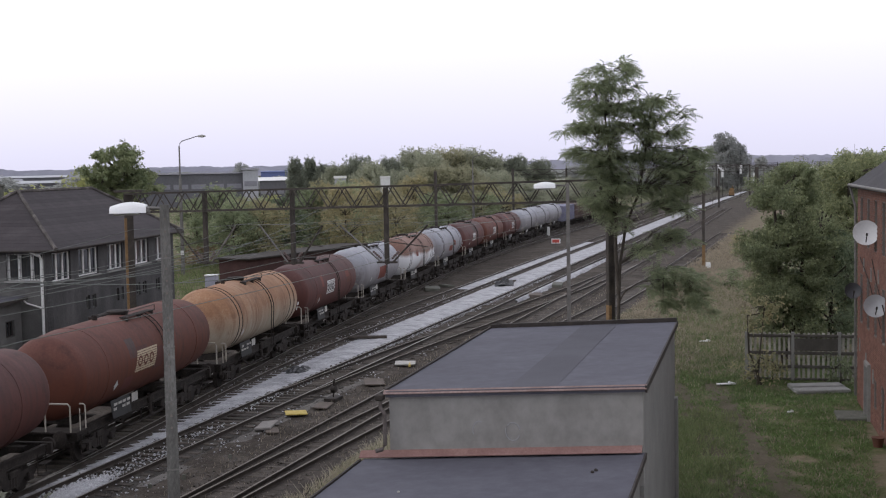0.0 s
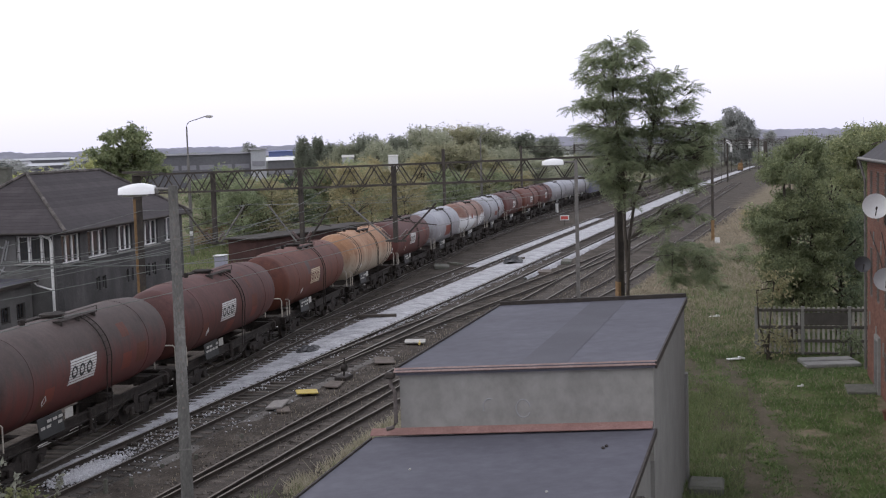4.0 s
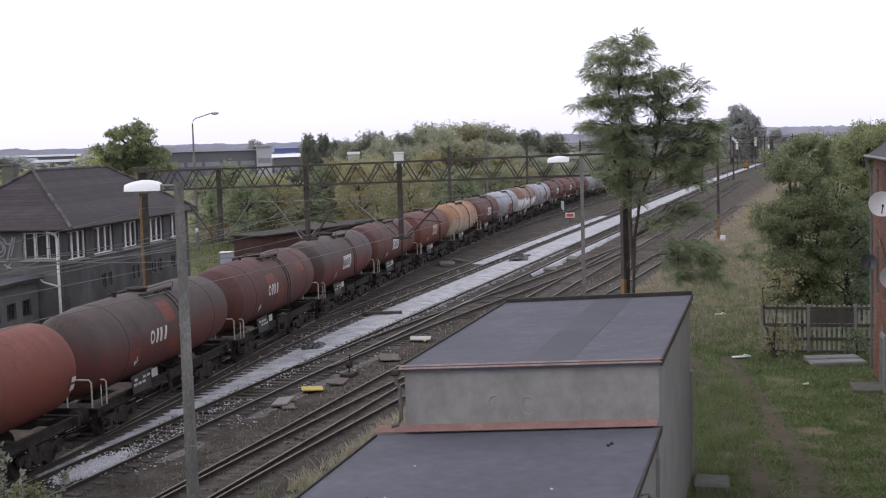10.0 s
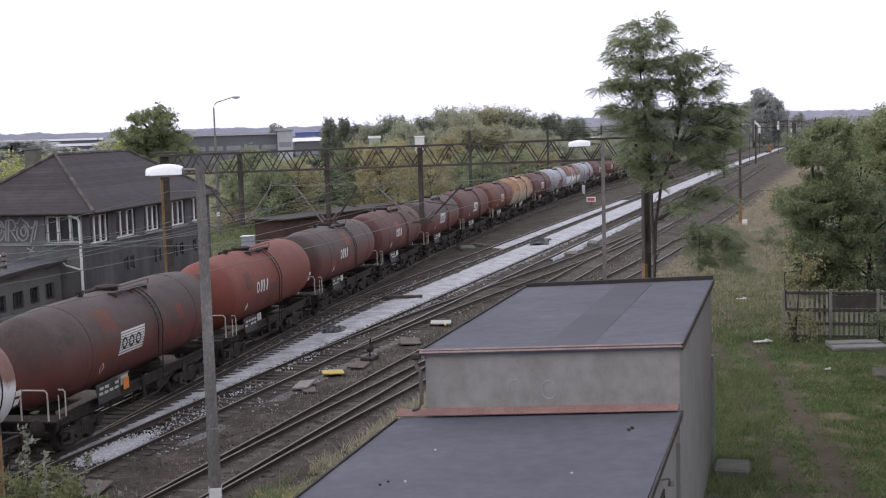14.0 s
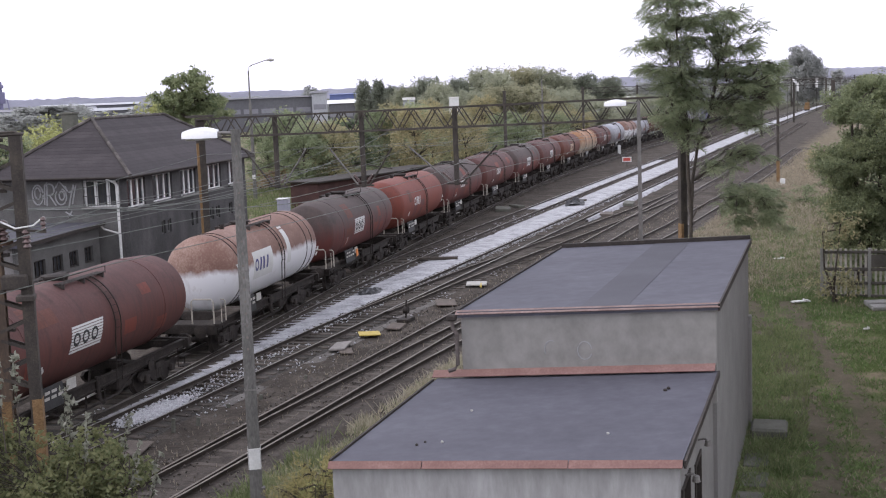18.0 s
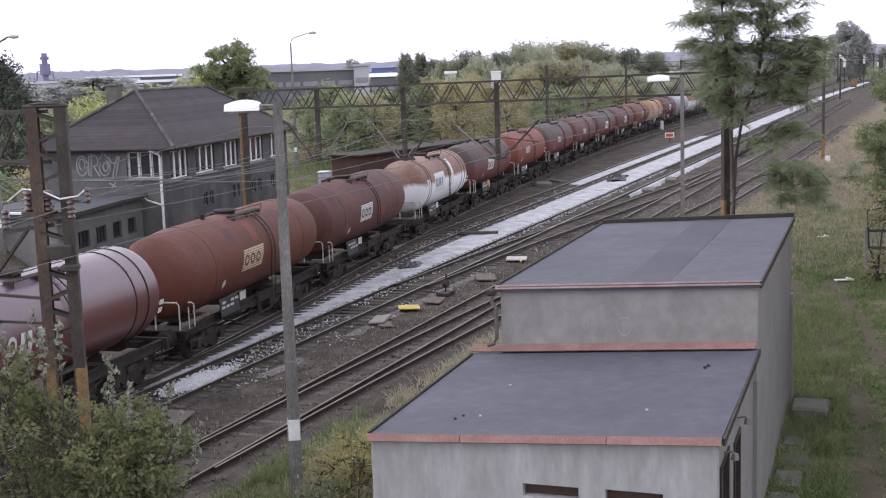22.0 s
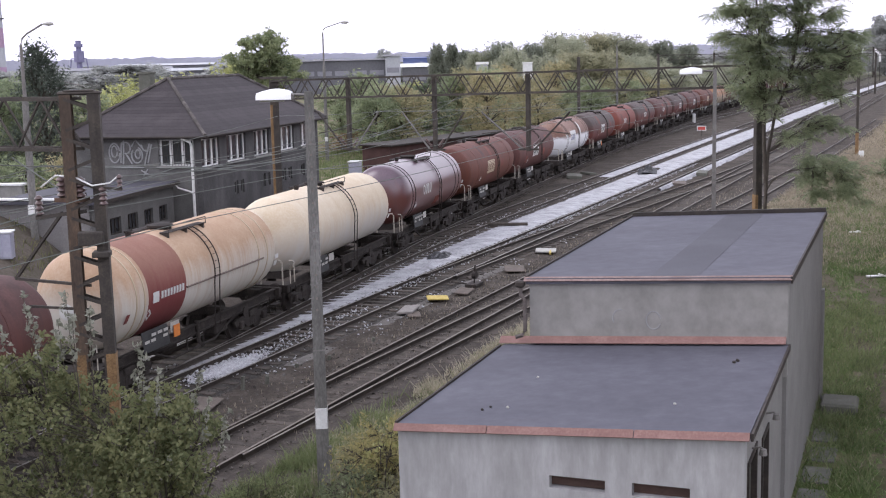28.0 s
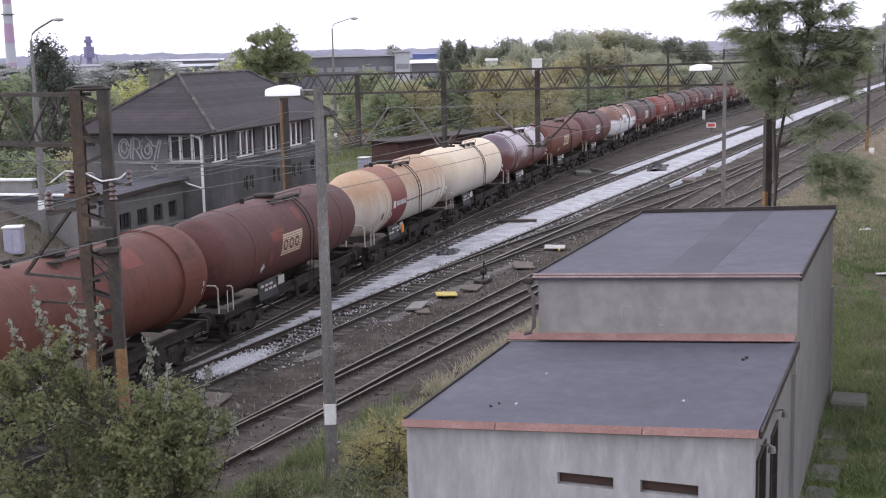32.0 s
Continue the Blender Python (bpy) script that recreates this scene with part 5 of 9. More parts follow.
part("long_wall", moved(wall_mesh(0, HL, GROUND, EZ, 0.35, hl), mlong), HOUSE_WALL, house)
for a, b in LW:
    window_unit(house, mlong @ Matrix.Translation((a, 0, 0)), b - a, 1.45, 4.05, 3, thick=0.16)
for a, b in SW:
    window_unit(house, mlong @ Matrix.Translation((a, 0, 0)), b - a, 0.73, 2.25, 1, HOUSE_GREY, sill=False)
mfront = Matrix.Translation((-HW, 0.002, 0))
part("gable_wall", moved(wall_mesh(0, HW - 0.36, GROUND, EZ, 0.35, [(HW - 2.4, HW - 0.42, 4.15, 5.5)]), mfront), HOUSE_GREY, house)
window_unit(house, mfront @ Matrix.Translation((HW - 2.4, 0, 0)), 1.98, 1.35, 4.15, 3, bars=12, thick=0.17)
part("far_wall", M().box((-HW / 2, HL - 0.18, EZ / 2), (HW - 0.7, 0.35, EZ)), HOUSE_WALL, house)
part("back_wall", M().box((-HW + 0.17, HL / 2, EZ / 2), (0.34, HL - 0.72, EZ)), HOUSE_WALL, house)
part("floor_inside", M().box((-HW / 2, HL / 2, 3.3), (HW - 0.8, HL - 0.8, 0.15)), DARK_HOLE, house)
o = 0.45
ev = [(o, -o), (o, HL + o), (-HW - o, HL + o), (-HW - o, -o)]
rx, r0, r1, RZ = -HW / 2, 4.0, HL - 4.0, 8.5
roof = M()
roof.add([(x, y, EZ) for x, y in ev] + [(rx, r0, RZ), (rx, r1, RZ)] + [(x, y, EZ - 0.14) for x, y in ev],
         [(0, 1, 5, 4), (1, 2, 5), (2, 3, 4, 5), (3, 0, 4), (6, 7, 1, 0), (7, 8, 2, 1), (8, 9, 3, 2), (9, 6, 0, 3), (9, 8, 7, 6)])
hroof = part("roof", roof, ROOF_DARK, house, "dark brown hipped roof of flat tiles")
# courses of tiles, laid as thin overlapping strips
for course in range(18):
    f0, f1 = course / 18, (course + 1) / 18 + 0.012
    def ring(f, lift):
        f = min(f, 0.995)
        a = [(ev[0][0] + (rx - ev[0][0]) * f, ev[0][1] + (r0 - ev[0][1]) * f), (ev[1][0] + (rx - ev[1][0]) * f, ev[1][1] + (r1 - ev[1][1]) * f),
             (ev[2][0] + (rx - ev[2][0]) * f, ev[2][1] + (r1 - ev[2][1]) * f), (ev[3][0] + (rx - ev[3][0]) * f, ev[3][1] + (r0 - ev[3][1]) * f)]
        return [(x, y, EZ + (RZ - EZ) * f + lift) for x, y in a]
    lo, hi = ring(f0, 0.02), ring(f1, 0.012)
    part("tile_course", M().add(lo + hi + [(x, y, z - 0.02) for x, y, z in lo], [(0, 1, 5, 4), (3, 0, 4, 7), (1, 2, 6, 5), (0, 1, 9, 8), (3, 0, 8, 11), (1, 2, 10, 9)]), ROOF_DARK, hroof)
HIPTILE = material("mossy_ridge_tile", [(0.04, 0.036, 0.034), (0.085, 0.076, 0.070), (0.15, 0.135, 0.125)], 0.9, 0, 2, 15, 0.3, island=True)
for (x, y), (tx, ty) in ((ev[0], (rx, r0)), (ev[3], (rx, r0)), (ev[1], (rx, r1))):
    for k in range(16):
        f = (k + 0.5) / 16
        c = Vector((x + (tx - x) * f, y + (ty - y) * f, EZ + (RZ - EZ) * f + 0.06))
        d = Vector((tx - x, ty - y, RZ - EZ)).normalized()
        part("ridge_tile", M().tube([c - d * 0.21, c + d * 0.21], 0.1, 7, 0.085), HIPTILE, hroof)
for k in range(24):
    y = r0 + (r1 - r0) * (k + 0.5) / 24
    part("ridge_tile", M().tube([(rx, y - 0.2, RZ + 0.03), (rx, y + 0.2, RZ + 0.03)], 0.1, 7, 0.085), HIPTILE, hroof)
ch = part("chimney", M().box((-6.2, 6.6, 7.85), (0.72, 0.6, 1.9), bev=0.03).box((-6.2, 6.6, 8.84), (0.84, 0.72, 0.12), bev=0.02), MOSSY, house, "squat brown-grey chimney stack")
part("gutter", M().tube([(o + 0.07, -o, EZ - 0.02), (o + 0.07, HL + o, EZ - 0.06)], 0.07, 8).tube([(-HW - o, -o - 0.07, EZ - 0.02), (o + 0.07, -o - 0.07, EZ - 0.05)], 0.06, 8), STEEL_DARK, house)
part("downpipe", M().tube([(-0.85, -o - 0.05, EZ - 0.08), (-0.52, -0.2, EZ - 0.3), (-0.5, -0.1, EZ - 0.5), (-0.5, -0.1, 0.0)], 0.075, 8), WHITE_PAINT, house, "pale painted downpipe")
part("branch_pipe", M().tube([(-1.5, -0.2, 3.28), (-1.3, -0.2, 3.05), (-0.52, -0.12, 2.8)], 0.045, 8), WHITE_PAINT, house)
# sprayed scrawl on the gable, illegible loops
scr = M()
def stroke(pts):
    scr.tube([(x, -0.012, z * 1.12 - 0.55) for x, z in pts], 0.042, 5)
gx0, gz0 = -5.15, 4.25
for cx, cz, w, h, a0, a1 in ((0.28, 0.55, 0.3, 0.45, 0.2, 6.3), (0.28, 0.62, 0.16, 0.26, 0.2, 6.3), (0.95, 0.78, 0.24, 0.26, -1.9, 2.4), (1.55, 0.45, 0.3, 0.36, 2.4, 7.6), (1.6, 0.5, 0.14, 0.2, 0, 6.3), (2.05, 0.95, 0.22, 0.3, 3.2, 6.4)):
    stroke([(gx0 + cx + w * math.cos(a), gz0 + cz + h * math.sin(a)) for a in np.linspace(a0, a1, 18)])
for line in (((0.1, -0.1), (1.9, -0.13)), ((0.75, 0.05), (0.85, 1.05)), ((0.62, 0.1), (0.7, 1.0), (0.85, 1.12)), ((0.95, 0.5), (1.25, 0.06)), ((1.28, 0.85), (1.5, 1.15), (1.85, 0.8)), ((2.27, 0.95), (2.05, 0.3), (1.95, -0.05)), ((2.4, 0.95), (2.15, 0.1)), ((1.75, -0.25), (2.15, -0.45)), ((2.1, -0.2), (1.85, -0.5))):
    stroke([(gx0 + x, gz0 + z) for x, z in line])
part("graffiti", scr, material("pale_spray_paint", [(0.25, 0.25, 0.25), (0.34, 0.34, 0.34)], 0.8, 0, 3, 20, 0), house, "pale sprayed scrawl of loops")
# low annex in front of the gable
annex = thing("annex", "low grey flat-roofed annex with a row of small windows", "outbuilding", HB)
AW = [(1.25, 2.3), (2.95, 3.95), (4.6, 5.5), (6.15, 7.05)]
man = Matrix.Translation((-1.5, -8.2, 0)) @ rotz(math.pi / 2)
part("long_wall", moved(wall_mesh(0, 7.8, GROUND, 3.2, 0.3, [(a, b, 1.55, 2.35) for a, b in AW]), man), HOUSE_GREY, annex)
for a, b in AW:
    window_unit(annex, man @ Matrix.Translation((a, 0, 0)), b - a, 0.8, 1.55, 3, STEEL_DARK, sill=False, thick=0.04)
# lighter grey than the annex's long wall
PALE_YARD = material("pale_yard_render", [(0.15, 0.142, 0.138), (0.20, 0.19, 0.186), (0.26, 0.25, 0.245)], 0.95, 0, 0.8, 14, 0.2)
part("end_wall", M().box((-4.0, -8.05, 1.5), (4.6, 0.3, 3.4)), PALE_YARD, annex)
part("back_wall", M().box((-6.2, -4.3, 1.5), (0.3, 7.2, 3.4)), HOUSE_GREY, annex)
part("roof", M().plate([(-6.6, -8.6, 3.32), (-1.15, -8.6, 3.32), (-1.15, -0.36, 3.42), (-6.6, -0.36, 3.42)], 0.14), FELT_DARK, annex)
part("roof_edge", M().box((-1.13, -4.5, 3.3), (0.06, 8.2, 0.16), Matrix.Rotation(radians(0.7), 4, "X")), STEEL_DARK, annex)
part("vent", M().box((-2.2, -8.0, 3.5), (0.3, 0.3, 0.4), bev=0.03), STEEL_DARK, annex)
# yard wall left of the annex with pale coping
yard = thing("yard_wall", "grey concrete yard wall with a pale coping", "wall", HB)
part("panel", M().box((-11.32, -8.05, 1.5), (10.0, 0.3, 3.4)), PALE_YARD, yard)
part("coping", M().box((-9.7, -8.4, 3.4), (13.2, 0.34, 0.1), bev=0.02), WHITE_PAINT, yard)


def bank_height(x, y):
    """Earth heaped against the yard wall, in the house's own frame."""
    rise = float(np.interp(x, (-20, -8.0, -6.8, -4.8, -3.0, -2.0, -1.2), (3.2, 3.2, 3.1, 2.3, 1.1, 0.4, 0.0)))
    fall = max(0.0, min(1.0, (y + 21.0) / 10.0))
    return rise * fall * fall * (3 - 2 * fall) + 0.12 * fall * noise.noise((x * 0.8, y * 0.8, 2.0))


bank = M()
xs, ys = np.linspace(-22, -1.0, 41), np.linspace(-21, -8.25, 26)
for yy in ys:
    for xx in xs:
        bank.v.append((xx, yy, GROUND - 0.05 + bank_height(xx, yy) * (0.4 if xx < -21 else 1)))
bank.f = [(j * 41 + i, j * 41 + i + 1, (j + 1) * 41 + i + 1, (j + 1) * 41 + i) for j in range(25) for i in range(40)]
BANK = material("bare_earth_with_moss", [(0.05, 0.056, 0.026), (0.095, 0.08, 0.064), (0.15, 0.13, 0.108)], 0.95, 0, 0.55, 6, 0.6, dist=0.04)
eb = part("earth_bank", bank, BANK, smooth=True)
eb.matrix_basis = HB
tagged(eb, "bare earth bank heaped against the yard wall", "earth bank", kind="structure")
tuft = M()
rb = random.Random(31)
for k in range(5200):
    xx, yy = rb.uniform(-19, -2.6), rb.uniform(-16, -8.4)
    if noise.noise((xx * 0.5, yy * 0.5, 6.0)) < rb.uniform(-0.2, 0.5):
        continue
    z = GROUND - 0.05 + bank_height(xx, yy)
    a, h = rb.uniform(0, 6.28), rb.uniform(0.12, 0.4)
    tuft.add([(xx - 0.03 * math.cos(a), yy - 0.03 * math.sin(a), z), (xx + 0.03 * math.cos(a), yy + 0.03 * math.sin(a), z), (xx + rb.gauss(0, 0.1), yy + rb.gauss(0, 0.1), z + h)], [(0, 1, 2)])
tf = part("bank_tufts", tuft, material("dull_bank_grass", [(0.06, 0.07, 0.03), (0.11, 0.115, 0.05), (0.17, 0.16, 0.08)], 0.8, 0, 0.8, 8, 0, island=True))
tf.matrix_basis = HB
tagged(tf, "thin tufts of grass on the earth bank", "grass", kind="stuff")
yard2 = thing("yard_wall", "grey concrete yard wall with a pale coping", "wall", HB)
part("panel", M().box((-13.5, -3.4, 1.6), (10.0, 0.3, 3.7), rotz(0.12)), CONCRETE, yard2)
part("coping", M().box((-13.5, -3.4, 3.5), (10.2, 0.5, 0.12), rotz(0.12), 0.02), WHITE_PAINT, yard2)

# ---- brick house on the right: its long wall runs along the yard ----
BH = Matrix.Translation((*at(1.44, 51.4)[:2], 0)) @ rotz(radians(78))
brick = thing("brick_house", "red-brown brick house with slit windows and a dark hipped roof", "house", BH)
# local x runs back along the yard (towards s), y to the inside is negative; wall face at y = 0
BWIN = [(-1.6, -0.95), (-3.6, -2.95), (-5.65, -5.0), (-7.55, -6.9), (-9.6, -8.95), (-11.6, -10.95)]
bholes = [(a, b, 6.1, 7.9) for a, b in BWIN] + [(a, b, 3.1, 4.95) for a, b in BWIN] + [(-5.6, -5.05, 0.5, 1.5), (-7.5, -6.95, 0.1, 1.6)] + [(-4.0, -3.1, GROUND, 1.75)]
mb = Matrix.Scale(-1, 4, (0, 1, 0))
bw = wall_mesh(-22, 0, GROUND - 0.1, 8.3, 0.4, bholes)
part("yard_wall_face", moved(bw, mb), MORTAR, brick)
part("end_wall", M().box((-0.2, -5.4, 4.0), (0.4, 10.0, 8.6)), MORTAR, brick)
part("rear_wall", M().box((-11, -10.6, 4.0), (22, 0.4, 8.6)), MORTAR, brick)
part("far_end_wall", M().box((-21.8, -5.4, 4.0), (0.4, 10.0, 8.6)), MORTAR, brick)
for a, b, z0, z1 in bholes[:-1]:
    window_unit(brick, mb @ Matrix.Translation((a, 0, 0)), b - a, z1 - z0, z0, 1, STEEL_DARK, sill=False)
part("door", M().box((-3.55, -0.25, 0.76), (0.9, 0.06, 1.96)), DARK_HOLE, brick, "near-black panel in a recessed doorway")
part("door_frame", M().box((-4.05, -0.02, 0.78), (0.12, 0.3, 2.0)).box((-3.05, -0.02, 0.78), (0.12, 0.3, 2.0)).box((-3.55, -0.02, 1.82), (1.1, 0.3, 0.14)), CONCRETE, brick)
part("door_step", M().box((-3.3, 0.6, GROUND + 0.05), (1.5, 1.1, 0.14), bev=0.03), MOSSY, brick)
bo, bz = 0.25, 8.4
be = [(bo, bo), (-22.5, bo), (-22.5, -10.8 - bo), (bo, -10.8 - bo)]
part("roof", M().add([(x, y, bz) for x, y in be] + [(-4.4, -5.4, 12.8), (-17, -5.4, 12.8)] + [(x, y, bz - 0.12) for x, y in be],
                     [(0, 1, 5, 4), (1, 2, 5), (2, 3, 4, 5), (3, 0, 4), (6, 7, 1, 0), (7, 8, 2, 1), (8, 9, 3, 2), (9, 6, 0, 3), (9, 8, 7, 6)]), material("slate_grey_roof", [(0.03, 0.028, 0.03), (0.046, 0.043, 0.046), (0.07, 0.066, 0.07)], 0.85, 0, 1, 12, 0.3), brick, "dark slate-grey roof")
part("gutter", M().tube([(bo + 0.05, bo + 0.06, bz - 0.02), (-22.5, bo + 0.06, bz - 0.05)], 0.06, 8).tube([(bo + 0.06, bo + 0.05, bz - 0.02), (bo + 0.06, -11, bz - 0.02)], 0.06, 8), STEEL_GREY, brick)
part("gutter_pipe", M().tube([(bo, bo + 0.03, bz - 0.1), (0.1, 0.08, bz - 0.9), (0.05, 0.07, 0)], 0.05, 8), STEEL_GREY, brick)


def dish(label, lx, z, r, dist, mat, face):
    """A satellite dish on a wall bracket; face is the world direction it looks along."""
    t = thing("satellite_dish", label, "satellite dish", group="dishes on the brick house")
    base = BH @ Vector((lx, 0.0, z))
    c = BH @ Vector((lx, dist, z))
    d = Vector(face).normalized()
    q = d.to_track_quat("X", "Z").to_matrix().to_4x4()
    prof = [(0.0, 0.01), (0.02, r * 0.4), (0.07, r * 0.75), (0.14, r), (0.155, r), (0.05, r * 0.5), (0.03, 0.01)]
    part("reflector", moved(M().turn(prof, 28), Matrix.Translation(c) @ q), mat, t, smooth=True)
    part("arm", M().tube([c + d * 0.03 - Vector((0, 0, r * 0.9)), c + d * 0.55 - Vector((0, 0, r * 0.35))], 0.018, 6), STEEL_DARK, t)
    part("feed", M().tube([c + d * 0.52 - Vector((0, 0, r * 0.38)), c + d * 0.62 - Vector((0, 0, r * 0.28))], 0.035, 8), STEEL_DARK, t)
    part("bracket", M().tube([base, (base + c) / 2 - Vector((0, 0, 0.1)), c - d * 0.03], 0.025, 6), STEEL_GREY, t)
    return t


DISH_WHITE = material("off_white_dish", [(0.6, 0.6, 0.6), (0.68, 0.68, 0.68), (0.74, 0.74, 0.74)], 0.45, 0, 2, 20, 0.02)
DISH_GREY = material("dark_grey_dish", [(0.055, 0.055, 0.06), (0.08, 0.08, 0.085)], 0.5, 0, 2, 20, 0.02)
dish("large white satellite dish on the brick wall", -5.0, 6.75, 0.45, 0.32, DISH_WHITE, (-0.25, -1, 0.25))
d2 = dish("dark grey satellite dish at the brick corner", -1.2, 4.3, 0.31, 0.32, DISH_GREY, (-0.25, -1, 0.25))
dish("pale grey satellite dish on the brick wall", -7.3, 4.4, 0.39, 0.28, material("pale_grey_dish", [(0.36, 0.37, 0.38), (0.44, 0.45, 0.46)], 0.45, 0, 2, 20, 0.02), (-0.25, -1, 0.25))
# bricks of the yard wall, laid in courses proud of the mortar
bm_len, bm_h = 0.25, 0.075
brick_mesh = M().box((0, 0, 0), (0.24, 0.02, 0.065)).mesh("brick", BRICK)
rest = M()
count = 0
for row in range(106):
    z = GROUND + 0.04 + row * 0.08
    for k in range(54):
        x = -0.13 - k * 0.25 - (0.125 if row % 2 else 0)
        if any(h[0] - 0.1 < x < h[1] + 0.1 and h[2] - 0.03 < z < h[3] + 0.03 for h in bholes):
            continue
        if k < 3 and row > 4:
            q = part("brick", brick_mesh, None, brick) if count < 290 else None
            if q:
                q.location = (x, 0.008, z)
                count += 1
                continue
        rest.box((x, 0.008, z), (0.235, 0.02, 0.065))
tagged(part("brickwork", rest, BRICK, brick), kind="stuff")

# ---- picket fence of concrete and old boards ----
fence = thing("fence", "old concrete picket fence with wide grey rails", "fence")
f0, f1 = Vector((13.3, 54.0, GROUND)), Vector((17.9, 52.9, GROUND))
fd = (f1 - f0)
fl = fd.length
fd.normalize()
fa = math.atan2(fd.y, fd.x)
fm = Matrix.Translation(f0) @ rotz(fa)
for x in (0.0, 1.95, 3.9, fl):
    part("post", moved(M().box((x, 0, 1.05), (0.16, 0.14, 2.2), bev=0.02), fm), CONCRETE, fence)
FENCE_RAIL = material("grey_brown_old_concrete_rail", [(0.055, 0.05, 0.044), (0.085, 0.078, 0.068), (0.13, 0.12, 0.105)], 0.95, 0, 2, 25, 0.25)
PICKET = material("pale_weathered_picket", [(0.30, 0.285, 0.25), (0.42, 0.40, 0.36), (0.54, 0.52, 0.47)], 0.95, 0, 2.5, 25, 0.2, island=True)
for z, h in ((0.05, 0.1), (0.6, 0.12), (1.2, 0.14), (1.95, 0.12)):
    for x0, x1 in ((0.0, 1.95), (1.95, 3.9), (3.9, fl)):
        part("rail", moved(M().box(((x0 + x1) / 2, -0.03, z + 0.03), (x1 - x0 - 0.1, 0.1, h), bev=0.015), fm), FENCE_RAIL, fence)
part("board_panel", moved(M().box((2.92, -0.035, 1.6), (1.84, 0.05, 0.54), bev=0.01), fm), FENCE_RAIL, fence, "wide dark board nailed across the pickets")
rr = random.Random(8)
x = 0.16
while x < fl - 0.05:
    h = rr.uniform(2.02, 2.08)
    part("picket", moved(M().box((x, 0.03, 0.06 + h / 2), (0.1, 0.05, h), Matrix.Rotation(rr.uniform(-0.015, 0.015), 4, "Y"), 0.008), fm), PICKET, fence)
    x += 0.205
# pale reveals, dish cables and pot at the brick house
for u, z in ((-1.0, 2.2), (-2.9, 1.9), (-4.9, 1.6), (-2.2, 5.4), (-4.3, 5.2), (-6.2, 5.3)):
    part("pale_reveal", M().box((u, 0.03, z), (0.09, 0.05, 0.5)), CONCRETE, brick)
part("wall_cable", M().tube([(-4.6, 0.05, 5.8), (-6.0, 0.06, 5.0), (-8.0, 0.06, 4.2)], 0.018, 5), STEEL_DARK, brick)
part("wall_cable", M().tube([(-1.2, 0.05, 5.6), (-4.0, 0.06, 4.9), (-7.0, 0.06, 3.6)], 0.018, 5), STEEL_DARK, brick)
pot = M().turn([(0, 0.02), (0, 0.15), (0.3, 0.2), (0.34, 0.22), (0.34, 0.17), (0.28, 0.02)], 14, Matrix.Translation((14.41, 40.74, GROUND)) @ Matrix.Rotation(-math.pi / 2, 4, "Y"))
tagged(part("flower_pot", pot, material("brown_clay", [(0.10, 0.045, 0.03), (0.15, 0.065, 0.045)], 0.9, 0, 4, 30, 0.1), smooth=True), "brown clay flower pot standing in the grass", "flower pot")
slabm = M().box((0, 0.36, 0.1), (2.2, 0.72, 0.2), bev=0.03).box((0, -0.4, 0.07), (2.25, 0.72, 0.16), bev=0.03)
tagged(part("concrete_slab", moved(slabm, Matrix.Translation((15.6, 51.2, GROUND)) @ rotz(0.02)), CONCRETE), "grey concrete cover slab lying in the grass", "concrete slab")


# ---- overhead line: gantries, masts and wires ----
def beam(b, p, q, w, h):
    """A straight bar from p to q with a box section."""
    p, q = Vector(p), Vector(q)
    d = q - p
    m = d.to_track_quat("X", "Z").to_matrix().to_4x4()
    return b.box((p + q) / 2, (d.length, w, h), m)


def truss(parent, p0, p1, drop0, drop1, depth, bays, mat):
    """A lattice girder between two points: four chords, zigzag lacing on both faces, ties between."""
    p0, p1 = Vector(p0), Vector(p1)
    across = (p1 - p0).cross(Vector((0, 0, 1))).normalized() * depth / 2
    for sg in (-1, 1):
        part("top_chord", beam(M(), p0 + across * sg, p1 + across * sg, 0.075, 0.085), mat, parent)
        part("bottom_chord", beam(M(), p0 + across * sg - Vector((0, 0, drop0)), p1 + across * sg - Vector((0, 0, drop1)), 0.075, 0.085), mat, parent)
    for k in range(bays):
        f0, f1, f2 = k / bays, (k + 0.5) / bays, (k + 1) / bays
        for sg in (-1, 1):
            def hi(f):
                return p0.lerp(p1, f) + across * sg
            def lo(f):
                return hi(f) - Vector((0, 0, drop0 + (drop1 - drop0) * f))
            part("lacing", beam(M(), lo(f0), hi(f1), 0.045, 0.045), mat, parent)
            part("lacing", beam(M(), hi(f1), lo(f2), 0.045, 0.045), mat, parent)
        c = p0.lerp(p1, f0)
        part("tie", beam(M(), c - across, c + across, 0.04, 0.04), mat, parent)


GANTRY = material("dark_brown_gantry_steel", [(0.032, 0.029, 0.027), (0.06, 0.052, 0.045), (0.105, 0.088, 0.07)], 0.8, 0.15, 2, 20, 0.1)
ORANGE_RUST = material("orange_rust_paint", [(0.09, 0.056, 0.03), (0.19, 0.117, 0.055), (0.31, 0.195, 0.095)], 0.85, 0, 2.5, 20, 0.2)
gan = thing("overhead_gantry", "dark lattice gantry spanning all the tracks", "gantry")
GS, GL, GR = 54.0, -32.7, -8.8
truss(gan, at(GL, GS, 8.36), at(GR, GS, 8.7), 0.92, 0.92, 0.6, 20, GANTRY)


